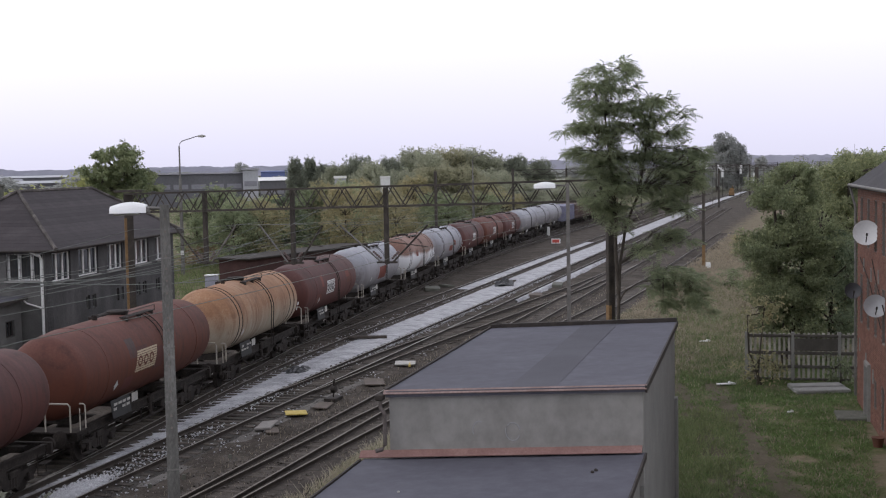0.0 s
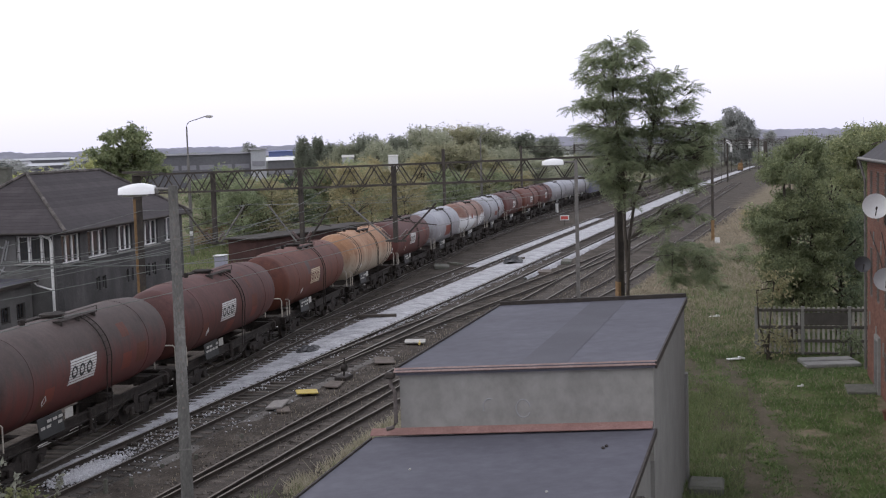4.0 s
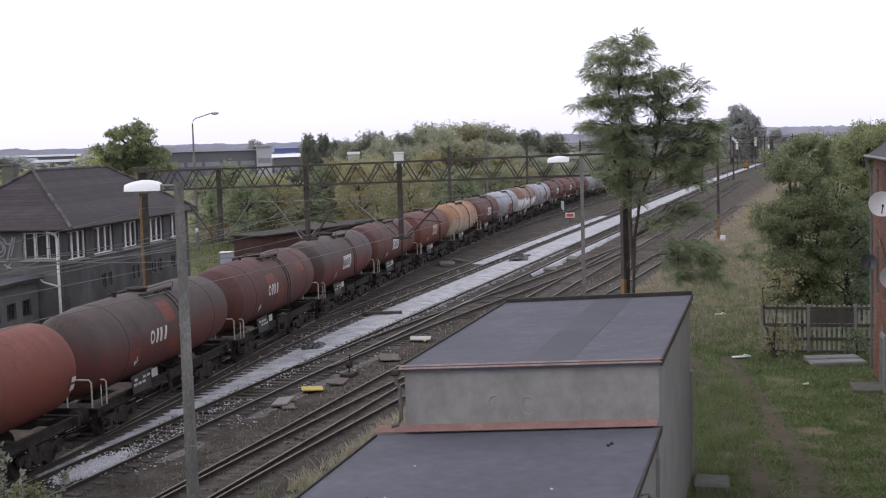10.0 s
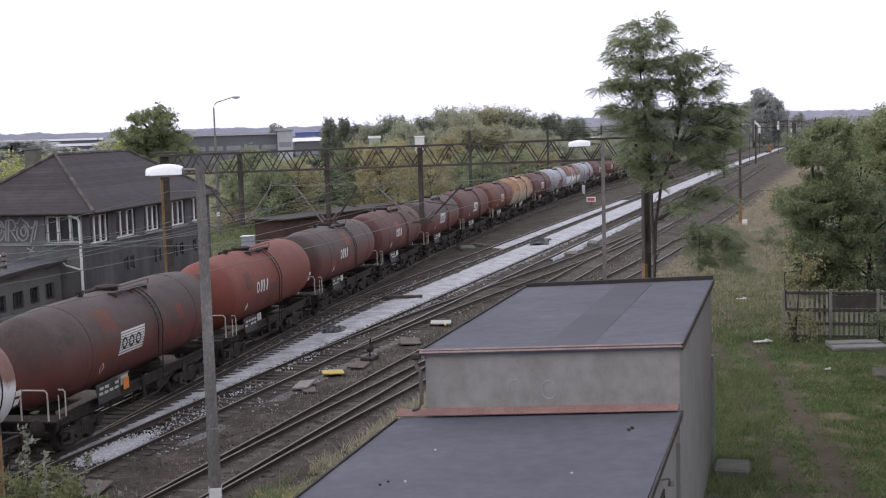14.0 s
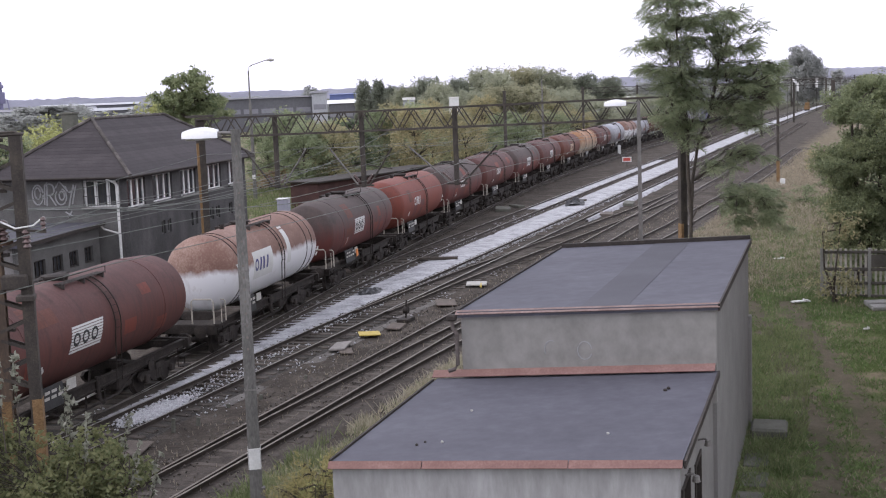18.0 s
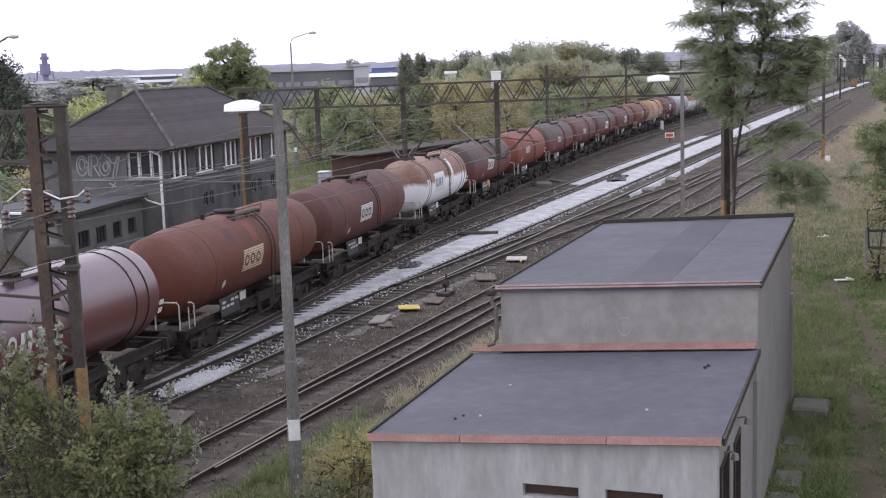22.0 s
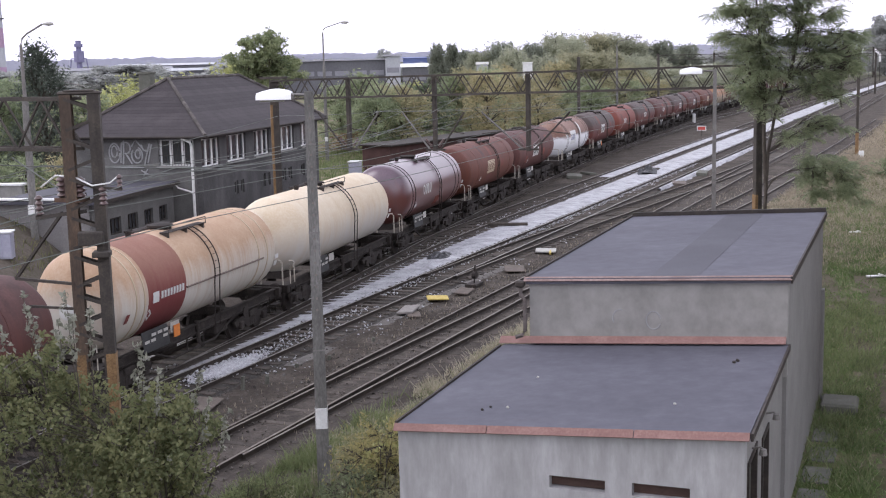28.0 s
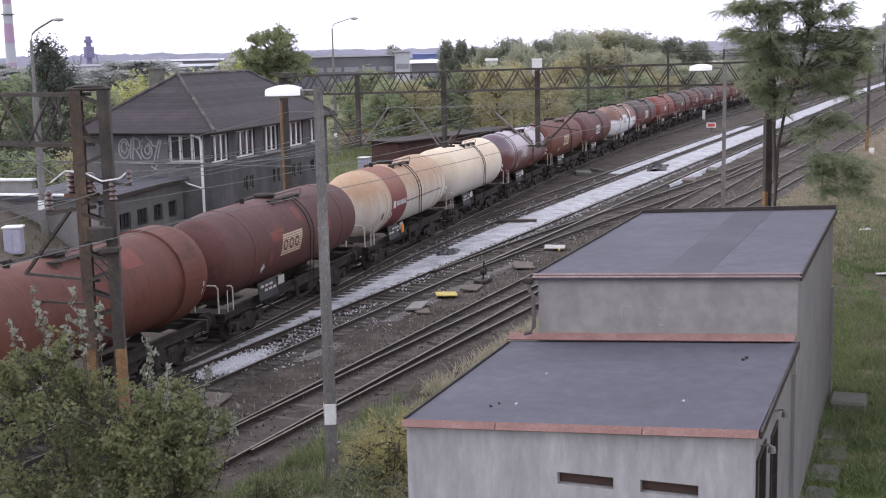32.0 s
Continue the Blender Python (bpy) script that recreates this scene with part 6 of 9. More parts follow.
def lattice_column(parent, base, top, w, gap, ang, mat, lacing=6, foot=1.6, one=False, lip=0.6, other=None, web=0.35):
    """Two channel legs laced together, the foot painted orange-brown."""
    c, s = math.cos(ang), math.sin(ang)
    for sg in (-1, 1):
        ox, oy = c * gap / 2 * sg, s * gap / 2 * sg
        lm = Matrix.Translation((base[0] + ox, base[1] + oy, 0)) @ rotz(ang)
        leg = moved(M().box((0, 0, (base[2] + top) / 2), (w * web, w, top - base[2]), bev=0.008).box((w * lip / 2 * -sg, -w / 2, (base[2] + top) / 2), (w * lip, 0.02, top - base[2])).box((w * lip / 2 * -sg, w / 2, (base[2] + top) / 2), (w * lip, 0.02, top - base[2])), lm)
        part("leg", leg, other if other and sg > 0 else mat, parent)
        if one and sg > 0:
            continue
        part("painted_foot", moved(M().box((0, 0, base[2] + foot / 2), (w * web + 0.012, w + 0.03, foot)), lm), ORANGE_RUST, parent, "orange-brown painted foot")
    hgt = (top - base[2]) / lacing
    for k in range(lacing):
        z0, z1 = base[2] + k * hgt + 0.1, base[2] + (k + 1) * hgt - 0.1
        sg = 1 if k % 2 else -1
        for oy in (-w * 0.5, w * 0.5):
            a = (base[0] - c * gap / 2 * sg - s * oy, base[1] - s * gap / 2 * sg + c * oy, z0)
            e = (base[0] + c * gap / 2 * sg - s * oy, base[1] + s * gap / 2 * sg + c * oy, z1)
            part("lacing", beam(M(), a, e, 0.025, 0.075), other or mat, parent)


lattice_column(gan, at(GL, GS, GROUND), 8.4, 0.3, 0.32, 0.3, GANTRY, 8, 7.4, True)
lattice_column(gan, at(GR, GS, GROUND), 8.7, 0.3, 0.2, 0.3, GANTRY, 8, 3.4, True)
part("cap", M().box(at(GL, GS, 8.5), (1.3, 0.5, 0.12), rotz(-YAW)), GANTRY, gan)


def insulator(parent, p, q, r=0.07, n=5):
    p, q = Vector(p), Vector(q)
    d = (q - p)
    prof = []
    for k in range(n):
        f = k / n
        prof += [(f * d.length, r * 0.45), (f * d.length + d.length / n * 0.35, r), (f * d.length + d.length / n * 0.6, r * 0.9)]
    prof.append((d.length, r * 0.4))
    m = Matrix.Translation(p) @ d.to_track_quat("X", "Z").to_matrix().to_4x4()
    return part("insulator", moved(M().turn(prof, 12), m), CERAMIC, parent, "brown ribbed insulator", True)


DROPS = [(-19.2, 8.5, 4.95, (-21.5, -17.2)), (-23.9, 8.45, 4.9, (-25.6, -22.4)), (-28.5, 8.4, 4.9, (-26.9, -30.2))]
for lat, zt, zb, arms in DROPS:
    part("drop_post", M().box(at(lat, GS, (zt + zb) / 2), (0.2, 0.2, zt - zb), rotz(-YAW), 0.02), GANTRY, gan)
    part("cross_arm", beam(M(), at(lat - 0.5, GS, zb + 0.08), at(lat + 0.5, GS, zb + 0.08), 0.09, 0.09), GANTRY, gan)
    for k, al in enumerate(arms):
        sg = 1 if al > lat else -1
        if abs(al - lat) < 0.6:
            continue
        part("cantilever", M().tube([at(lat + 0.3 * sg, GS, zb + 0.1), at(al, GS, 6.75)], 0.045, 8), STEEL_GREY if k == 0 else GANTRY, gan)
        part("steady_arm", M().tube([at(lat, GS, 6.0), at(al, GS, 5.75)], 0.025, 6), GANTRY, gan)
        insulator(gan, at(lat + (al - lat) * 0.12, GS, zb + 0.25), at(lat + (al - lat) * 0.3, GS, zb + 0.6))


def wire(name, label, pts, sag, r=0.009, mat=WIRE):
    """A hanging line through its supports, drooping between them."""
    out = []
    for a, b in zip(pts[:-1], pts[1:]):
        a, b = Vector(a), Vector(b)
        for k in range(12):
            f = k / 12
            p = a.lerp(b, f)
            p.z -= 4 * sag * f * (1 - f)
            out.append(p)
    out.append(Vector(pts[-1]))
    return tagged(part(name, M().tube(out, r, 5), mat), label, "overhead wire", "overhead wires")


MS = 23.6  # the near mast stands here along the tracks
for lat_n, lat_g, lat_f in ((-20.9, -21.5, -21.7), (-22.6, -25.6, -26.5), (-23.0, -26.9, -34.0), (-17.0, -17.2, -17.2)):
    wire("contact_wire", "thin contact wire hung along a track", [at(lat_n + 0.6, -8, 5.7), at(lat_n, MS, 5.7), at(lat_g, GS, 5.7), at(lat_f, 118, 5.7), at(lat_f, 190, 5.7)], 0.12, 0.011)
    wire("carrier_wire", "carrier cable sagging between gantries", [at(lat_n + 0.6, -8, 7.0), at(lat_n, MS, 7.0), at(lat_g, GS, 6.8), at(lat_f, 118, 7.0), at(lat_f, 190, 7.0)], 0.9, 0.012)
wire("feeder_wire", "pale feeder cable crossing the yard", [at(-21.0, -6, 6.9), at(-22.4, GS - 0.4, 6.75)], 0.7, 0.013)
wire("feeder_wire", "pale feeder cable crossing the yard", [at(-27, 4, 6.3), at(-32.5, GS, 6.6), at(-41, 110, 6.8)], 0.8, 0.013)

# near mast with insulators
mast = thing("catenary_mast", "rusty lattice mast with insulators and a girder arm", "catenary mast")
MB = at(-19.62, MS, GROUND)
lattice_column(mast, MB, 8.7, 0.32, 0.70, radians(14), material("brown_grey_mast_steel", [(0.046, 0.036, 0.029), (0.09, 0.066, 0.05), (0.19, 0.13, 0.082)], 0.8, 0.2, 1.2, 16, 0.15, stretch=(1, 1, 0.4)), 19, 2.65, lip=0.5, other=GANTRY, web=0.68)
part("cap", M().box((MB.x, MB.y, 8.73), (1.0, 0.36, 0.1), rotz(radians(14)), 0.04).box((MB.x, MB.y, 8.785), (0.7, 0.34, 0.05), rotz(radians(14)), 0.02), GANTRY, mast, "low arched steel cap")
truss(mast, at(-19.8, MS, 8.6), at(-34, MS, 8.65), 1.2, 1.2, 0.5, 9, GANTRY)
ML = Vector((-math.cos(YAW), math.sin(YAW), 0))
part("platform", beam(M(), MB + Vector((0, -0.1, 6.42)), MB + ML * 0.75 + Vector((0, -0.1, 6.42)), 0.4, 0.09), STEEL_RUST, mast, "rusty equipment bracket")
for k in range(3):
    p = MB + ML * (0.12 + 0.27 * k) + Vector((0, -0.1, 6.47))
    insulator(mast, p, p + Vector((0, 0, 0.5)), 0.135, 4)
part("arm", beam(M(), MB + Vector((0, -0.1, 6.15)), MB + ML * 1.5 + Vector((0, -0.1, 5.95)), 0.09, 0.09), GANTRY, mast)
part("brace", beam(M(), MB + ML * 0.7 + Vector((0, -0.1, 6.1)), MB + ML * 2.3 + Vector((0, -0.1, 4.4)), 0.07, 0.07), GANTRY, mast)
part("lower_arm", beam(M(), MB + Vector((0, -0.1, 4.35)), MB + ML * 2.3 + Vector((0, -0.1, 4.4)), 0.07, 0.07), GANTRY, mast)
part("lower_arm", beam(M(), MB + Vector((0, -0.1, 3.75)), MB + ML * 3.4 + Vector((0, -0.1, 3.7)), 0.06, 0.06), GANTRY, mast)
insulator(mast, MB + ML * 1.4 + Vector((0, -0.1, 6.0)), MB + ML * 1.4 + Vector((0, -0.1, 6.5)), 0.1, 4)
insulator(mast, MB - ML * 0.55 + Vector((0, -0.1, 6.3)), MB - ML * 0.55 + Vector((0, -0.1, 6.75)), 0.1, 4)
part("arm", beam(M(), MB - ML * 0.2 + Vector((0, -0.1, 6.75)), MB - ML * 1.1 + Vector((0, -0.1, 6.7)), 0.06, 0.06), GANTRY, mast)
insulator(mast, MB - ML * 1.05 + Vector((0, -0.1, 6.72)), MB - ML * 1.05 + Vector((0, -0.1, 7.05)), 0.07, 3)
jump = [MB + ML * 1.3 + Vector((0, -0.1, 6.7)), MB + ML * 0.8 + Vector((0, -0.15, 7.0)), MB + ML * 0.2 + Vector((0, -0.2, 6.97)), MB - ML * 0.3 + Vector((0, -0.2, 6.78)), MB - ML * 0.8 + Vector((0, -0.15, 6.85)), MB - ML * 1.05 + Vector((0, -0.1, 7.03))]
part("jumper_cable", M().tube(jump, 0.022, 6), WHITE_PAINT, mast, "pale looping jumper cable")
part("jumper_cable", M().tube([MB + ML * 2.2 + Vector((0, 0, 7.4)), MB + ML * 1.2 + Vector((0, -0.1, 6.9)), MB + ML * 0.6 + Vector((0, -0.1, 6.6))], 0.018, 6), WIRE, mast)
part("control_rod", M().tube([MB + ML * 0.35 + Vector((0, -0.2, 6.3)), MB + ML * 0.25 + Vector((0, -0.2, 0.2))], 0.025, 6), GANTRY, mast)
part("junction_box", M().box((MB - ML * 0.12 + Vector((0, -0.1, 5.5)))[:], (0.6, 0.34, 0.34), rotz(0.24), 0.03), GANTRY, mast)
part("clamp_band", M().box((MB - ML * 0.36 + Vector((0, -0.02, 5.12)))[:], (0.42, 0.42, 0.14), rotz(0.24), 0.02), GANTRY, mast)
wire("feeder_wire", "pale feeder cable crossing the yard", [MB - ML * 1.05 + Vector((0, 0, 7.0)), at(-22.4, GS, 7.6)], 0.8, 0.012)


# ---- lamp posts ----
LAMP_HOOD = material("white_lamp_hood", [(0.68, 0.68, 0.68), (0.76, 0.76, 0.76), (0.82, 0.82, 0.82)], 0.4, 0, 2, 20, 0.0)
POST_CONC = material("grey_concrete_post", [(0.07, 0.068, 0.063), (0.145, 0.14, 0.13), (0.27, 0.26, 0.245)], 0.9, 0, 1.6, 25, 0.25, stretch=(1, 1, 0.35))


def yard_lamp(x, y, top, ang, w0, w1, arm, hood=0.75, short=0.4, rough=True, label="grey concrete lamp post with a white hooded lamp"):
    t = thing("yard_lamp", label, "lamp post", group="hooded yard lamps")
    b = moved(M().add([(sx * a / 2, sy * a * 0.4, z) for a, z in ((w0, GROUND), (w1, top)) for sx, sy in ((-1, -1), (1, -1), (1, 1), (-1, 1))],
                      [(3, 2, 1, 0), (4, 5, 6, 7)] + [(i, (i + 1) % 4, 4 + (i + 1) % 4, 4 + i) for i in range(4)]), Matrix.Translation((x, y, 0)) @ rotz(ang))
    post = part("post", b, POST_CONC if rough else STEEL_GREY, t)
    if rough:
        for k in range(18):
            z = top - 0.3 - k * 0.26
            wz = w0 + (w1 - w0) * (z - GROUND) / (top - GROUND)
            part("notch", M().box((x, y, z), (wz * 0.2, wz * 0.8 + 0.008, 0.05), rotz(ang)), MORTAR, post)
        part("painted_band", M().box((x, y, 1.56), (w0 - 0.005, w0 * 0.8 - 0.003, 0.5), rotz(ang), 0.02), WHITE_PAINT, post, "white painted band")
        part("switch_box", M().box((x + 0.16, y - 0.05, 0.72), (0.1, 0.12, 0.4), rotz(ang), 0.01), STEEL_GREY, post)
        for z in (7.6, 6.9, 5.7, 4.55, 3.1):
            wz = w0 + (w1 - w0) * (z - GROUND) / (top - GROUND)
            part("steel_strap", M().box((x, y, z), (wz + 0.012, wz * 0.8 + 0.012, 0.035), rotz(ang)), STEEL_GREY, post)
    dx, dy = math.cos(arm), math.sin(arm)
    e = Vector((x + dx * short, y + dy * short, top - 0.06))
    part("bracket", M().tube([(x, y, top - 0.08), e], 0.035, 8), STEEL_GREY, t)
    h = part("hood", moved(M().add([(-hood / 2 + hood * i / 8, wy * (0.16 + 0.06 * math.sin(math.pi * i / 8)) * hh, zz * (0.55 + 0.45 * math.sin(math.pi * (i + 1.2) / 9.6))) for i in range(9) for wy, zz, hh in ((-1, 0.0, 1.0), (-0.85, 0.15, 1), (-0.4, 0.23, 1), (0.4, 0.23, 1), (0.85, 0.15, 1), (1, 0.0, 1.0))],
                             [(i * 6 + j, i * 6 + j + 1, (i + 1) * 6 + j + 1, (i + 1) * 6 + j) for i in range(8) for j in range(5)] + [(0, 1, 2, 3, 4, 5), (53, 52, 51, 50, 49, 48)]),
                   Matrix.Translation(e + Vector((dx * hood * 0.45, dy * hood * 0.45, -0.1))) @ rotz(arm)), LAMP_HOOD, t, "white enamelled hood", True)
    part("lamp_neck", moved(M().box((-hood * 0.42, 0, 0.06), (0.24, 0.2, 0.14), bev=0.03), Matrix.Translation(e + Vector((dx * hood * 0.45, dy * hood * 0.45, -0.1))) @ rotz(arm)), STEEL_GREY, t)
    part("lens", moved(M().box((0.05, 0, -0.02), (hood * 0.7, 0.26, 0.05), bev=0.02), Matrix.Translation(e + Vector((dx * hood * 0.45, dy * hood * 0.45, -0.1))) @ rotz(arm)), PALE_BOARD, h)
    return t


yard_lamp(-5.82, 25.98, 8.72, radians(12), 0.285, 0.195, radians(183))
yard_lamp(4.55, 44.6, 8.72, radians(-6), 0.17, 0.12, radians(183), 0.75, 0.5, False, "slim grey steel lamp post with a white hooded lamp")


def street_lamp(x, y, top, arm, out=2.2, base=GROUND, mark=True, rise=0.45, head=1.0):
    t = thing("street_lamp", "tall grey street lamp with a curved arm", "street lamp", group="street lamps beyond the train")
    top, base = lay(x, y, top).z, lay(x, y, base).z
    x, y, _ = lay(x, y)
    mid = base + (top - base) * 0.72
    post = part("post", M().tube([(x, y, base), (x, y, mid)], 0.19, 10, 0.14), POST_CONC, t)
    part("mast_tube", M().tube([(x, y, mid), (x, y, top - 0.5)], 0.09, 8, 0.07), STEEL_GREY, t)
    dx, dy = math.cos(arm), math.sin(arm)
    part("arm", M().tube([(x, y, top - 0.5), (x + dx * 0.08, y + dy * 0.08, top - 0.2), (x + dx * 0.3, y + dy * 0.3, top), (x + dx * out, y + dy * out, top + rise)], 0.045, 7), STEEL_GREY, t)
    lantern = M().turn([(0, 0.03), (0.1, 0.1), (0.45, 0.16), (0.75, 0.1), (0.8, 0.02)], 10, Matrix.Translation((x + dx * out, y + dy * out, top + rise)) @ rotz(arm) @ Matrix.Scale(head, 4))
    part("lantern", lantern, PALE_BOARD, t, smooth=True)
    if mark:
        part("number_plate", M().box((x, y - 0.19, base + 2.2), (0.3, 0.03, 0.42)), WHITE_PAINT, post, "small white plate")
    return t


street_lamp(-24.2, 115.0, 12.25, radians(12), 1.75)
street_lamp(-24.7, 52.9, 10.8, radians(12), 1.0, 0.8, True, 0.4, 0.6)
street_lamp(3.85, 150, 10.6, radians(10), 2.5)
street_lamp(-2.0, 260, 13, radians(170), 2.4)
street_lamp(-41.2, 99.9, 7.6, radians(170), 2.4)

# posts standing among the tracks further off
for lat, s, top, k in ((-10.3, 116.6, 9.4, 1), (-36.5, 150, 9.0, 0), (-34.8, 112, 9.0, 1)):
    p = thing("catenary_post", "slim brown steel line post with an orange foot", "line post", group="line posts along the tracks")
    b0 = at(lat, s, GROUND)
    b1 = at(lat, s, top)
    part("post", M().box((b0 + b1) / 2, (0.26, 0.26, b1.z - b0.z), rotz(-YAW), 0.02), GANTRY, p)
    part("painted_foot", M().box((b0.x, b0.y, b0.z + 1.0), (0.29, 0.29, 2.0), rotz(-YAW)), ORANGE_RUST, p)
    if k:
        part("arm", M().tube([at(lat, s, top - 2.5), at(lat - 2.5, s, top - 1.6)], 0.04, 6), GANTRY, p)

# far station gantries and masts
for s, l0, l1, zt in ((205, -50, -6, 8.6), (262, -52, -4, 8.6), (330, -52, 0, 8.6), (400, -50, 6, 8.8)):
    gn = thing("overhead_gantry", "dark far gantry over the station tracks", "gantry", group="far gantries over the tracks")
    truss(gn, at(l0, s, zt), at(l1, s, zt), 0.9, 0.9, 0.5, 16, GANTRY)
    for lat in np.linspace(l0, l1, 4):
        part("column", M().box(at(lat, s, zt / 2), (0.38, 0.38, (zt - GROUND) * 1.16), rotz(-YAW)), GANTRY, gn)
for lat, s, top in ((-6, 300, 9.5), (-13, 310, 9.0), (-3, 345, 10)):
    street_lamp(*plan(lat, s), top, radians(170 if s % 20 else 10), 1.8, mark=False)
for lat, s, zb in ((-24.9, 339, 4.2), (-20.1, 339, 5.0), (-16.2, 330, 3.0)):
    sg = thing("railway_signal", "tall signal post with a white screen", "railway signal", group="far signals")
    b0 = at(lat, s, GROUND)
    part("post", M().tube([b0, at(lat, s, zb + 4)], 0.09, 8), STEEL_DARK, sg)
    part("screen", M().box(at(lat, s - 0.15, zb + 2.2), (0.68, 0.12, 2.7)), WHITE_PAINT, sg)

# twin lamps, a thick mast and an orange machine where the lines meet the station
for lat, s, zt, sg in ((-21.0, 259, 8.2, -1), (-21.0, 259, 8.2, 1), (-2.6, 260, 7.8, 1)):
    b0, e = at(lat, s, GROUND), at(lat + 1.4 * sg, s, zt)
    tw = thing("station_lamp", "slim station lamp with a white tilted head", "lamp post", group="station lamps")
    part("post", M().tube([b0, at(lat, s, zt - 1.0), e], 0.07, 8, 0.05), STEEL_GREY, tw)
    part("head", M().box(tuple(e), (1.3, 0.5, 0.55), rotz(-YAW) @ Matrix.Rotation(0.7 * sg, 4, "Y"), 0.12), LAMP_HOOD, tw)
b0 = at(-14.2, 300, GROUND)
cm = thing("catenary_post", "thick dark line post beside the station tracks", "line post", group="line posts along the tracks")
part("post", M().box(at(-14.2, 300, 3.9), (1.0, 0.6, 9.4), rotz(-YAW), 0.05), GANTRY, cm)
mc = thing("track_machine", "small orange track machine standing on the line", "rail vehicle", pose(*at(-23.2, 349, -0.16), 0, 0, -17))
part("body", M().box((0, 0, 0.95), (1.6, 3.0, 1.2), bev=0.1), ORANGE_RUST, mc)
part("cab", M().box((0, 0.6, 2.0), (1.4, 1.2, 1.0), bev=0.1), ORANGE_RUST, mc)
part("crane_arm", M().tube([(0.2, -1.0, 1.4), (0.4, -1.2, 3.4)], 0.12, 8), ORANGE_RUST, mc)
part("chassis", M().box((0, 0, 0.2), (1.5, 3.1, 0.4)), STEEL_DARK, mc)

# ---- small things in the yard ----
rr = random.Random(21)
PALE_SLAB = material("dusty_pinkish_slab", [(0.15, 0.14, 0.13), (0.22, 0.205, 0.19), (0.3, 0.28, 0.265)], 0.9, 0, 3, 25, 0.2)
BLACK_SHEET = material("black_plastic", [(0.012, 0.012, 0.013), (0.025, 0.025, 0.027), (0.05, 0.05, 0.054)], 0.5, 0, 4, 20, 0.1, spec=0.4)
BROWN_SLAB = material("brown_weathered_board", [(0.075, 0.06, 0.05), (0.12, 0.1, 0.085), (0.17, 0.145, 0.125)], 0.9, 0, 3, 25, 0.25)


def flat_piece(name, label, cat, lat, s, dx, dy, dz, ang, mat, tilt=0.0, z=0.0):
    m = Matrix.Translation(at(lat, s, GROUND + z)) @ rotz(ang - YAW) @ Matrix.Rotation(tilt, 4, "Y")
    return tagged(part(name, moved(M().box((0, 0, dz / 2), (dx, dy, dz), bev=min(0.02, dz * 0.3)), m), mat), label, cat)


def crumpled(name, label, cat, lat, s, dx, dy, dz, ang, mat, z=0.0):
    """A sheet thrown in a heap: a low ragged mound with folds."""
    b, n = M(), 11
    for i in range(n):
        for j in range(n):
            u, v = 2 * i / (n - 1) - 1, 2 * j / (n - 1) - 1
            q = max(0.0, 1 - (abs(u) ** 2.4 + abs(v) ** 2.4) * 0.62)
            fold = 0.5 + 0.75 * noise.noise((u * 2.6 + s, v * 2.6 + lat, 1.0)) + 0.35 * noise.noise((u * 6, v * 6, s))
            b.v.append((dx / 2 * u * (1 + 0.25 * noise.noise((v * 2, s, 3.0))), dy / 2 * v * (1 + 0.2 * noise.noise((u * 2, s, 5.0))), dz * q * max(0.08, fold) - 0.02))
    b.f = [(i * n + j, (i + 1) * n + j, (i + 1) * n + j + 1, i * n + j + 1) for i in range(n - 1) for j in range(n - 1)]
    return tagged(part(name, moved(b, Matrix.Translation(at(lat, s, GROUND + z)) @ rotz(ang - YAW)), mat), label, cat)


flat_piece("yellow_cover", "faded yellow trough cover lying between tracks", "cover plate", -19.6, 44.1, 0.85, 0.75, 0.06, 0.5, YELLOW, 0.03, 0.1)
flat_piece("brown_cover", "brown cover plate lying beside a yellow one", "cover plate", -19.2, 45.9, 0.6, 1.2, 0.07, 0.15, BROWN_SLAB, 0.05, 0.05)
flat_piece("pale_slab", "pale concrete slab tilted on the dirt", "concrete slab", -19.75, 41.7, 0.62, 1.35, 0.09, 0.2, PALE_SLAB, -0.08, 0.08)
flat_piece("pale_slab", "pale concrete slab tilted on the dirt", "concrete slab", -19.3, 41.2, 0.5, 0.9, 0.07, 0.5, BROWN_SLAB, 0.05, 0.02)
flat_piece("yellow_cover", "pale yellow trough cover lying between tracks", "cover plate", -19.31, 56.6, 1.0, 1.0, 0.08, 0.3, PALE_BOARD, 0.02, 0.08)
flat_piece("yellow_edge", "yellow painted edge of a cover", "cover plate", -18.95, 56.2, 0.1, 0.9, 0.1, 0.3, YELLOW, 0.0, 0.06)
flat_piece("brown_board", "weathered brown board across dark stones", "board", -19.7, 28.0, 0.75, 1.35, 0.05, 0.25, BROWN_SLAB, 0.06, 0.12)
flat_piece("wood_block", "short weathered board beside the switch", "board", -19.1, 51.6, 0.9, 1.6, 0.06, 0.4, BROWN_SLAB, 0.03, 0.04)
crumpled("black_sheet", "crumpled black sheet on white gravel", "plastic sheet", -23.7, 53.7, 0.95, 1.7, 0.32, 0.2, BLACK_SHEET, 0.1)
crumpled("black_sheet", "crumpled black sheet on white gravel", "plastic sheet", -24.1, 95.6, 1.5, 2.6, 0.75, 0.2, BLACK_SHEET, 0.1)
flat_piece("dark_plank", "dark timber across the white gravel", "timber", -24.3, 64.6, 2.3, 0.28, 0.16, 0.25, SLEEPER, 0.0, 0.1)
flat_piece("dark_plank", "dark timber across the white gravel", "timber", -24.5, 98.5, 1.3, 0.4, 0.16, -0.2, SLEEPER, 0.0, 0.1)
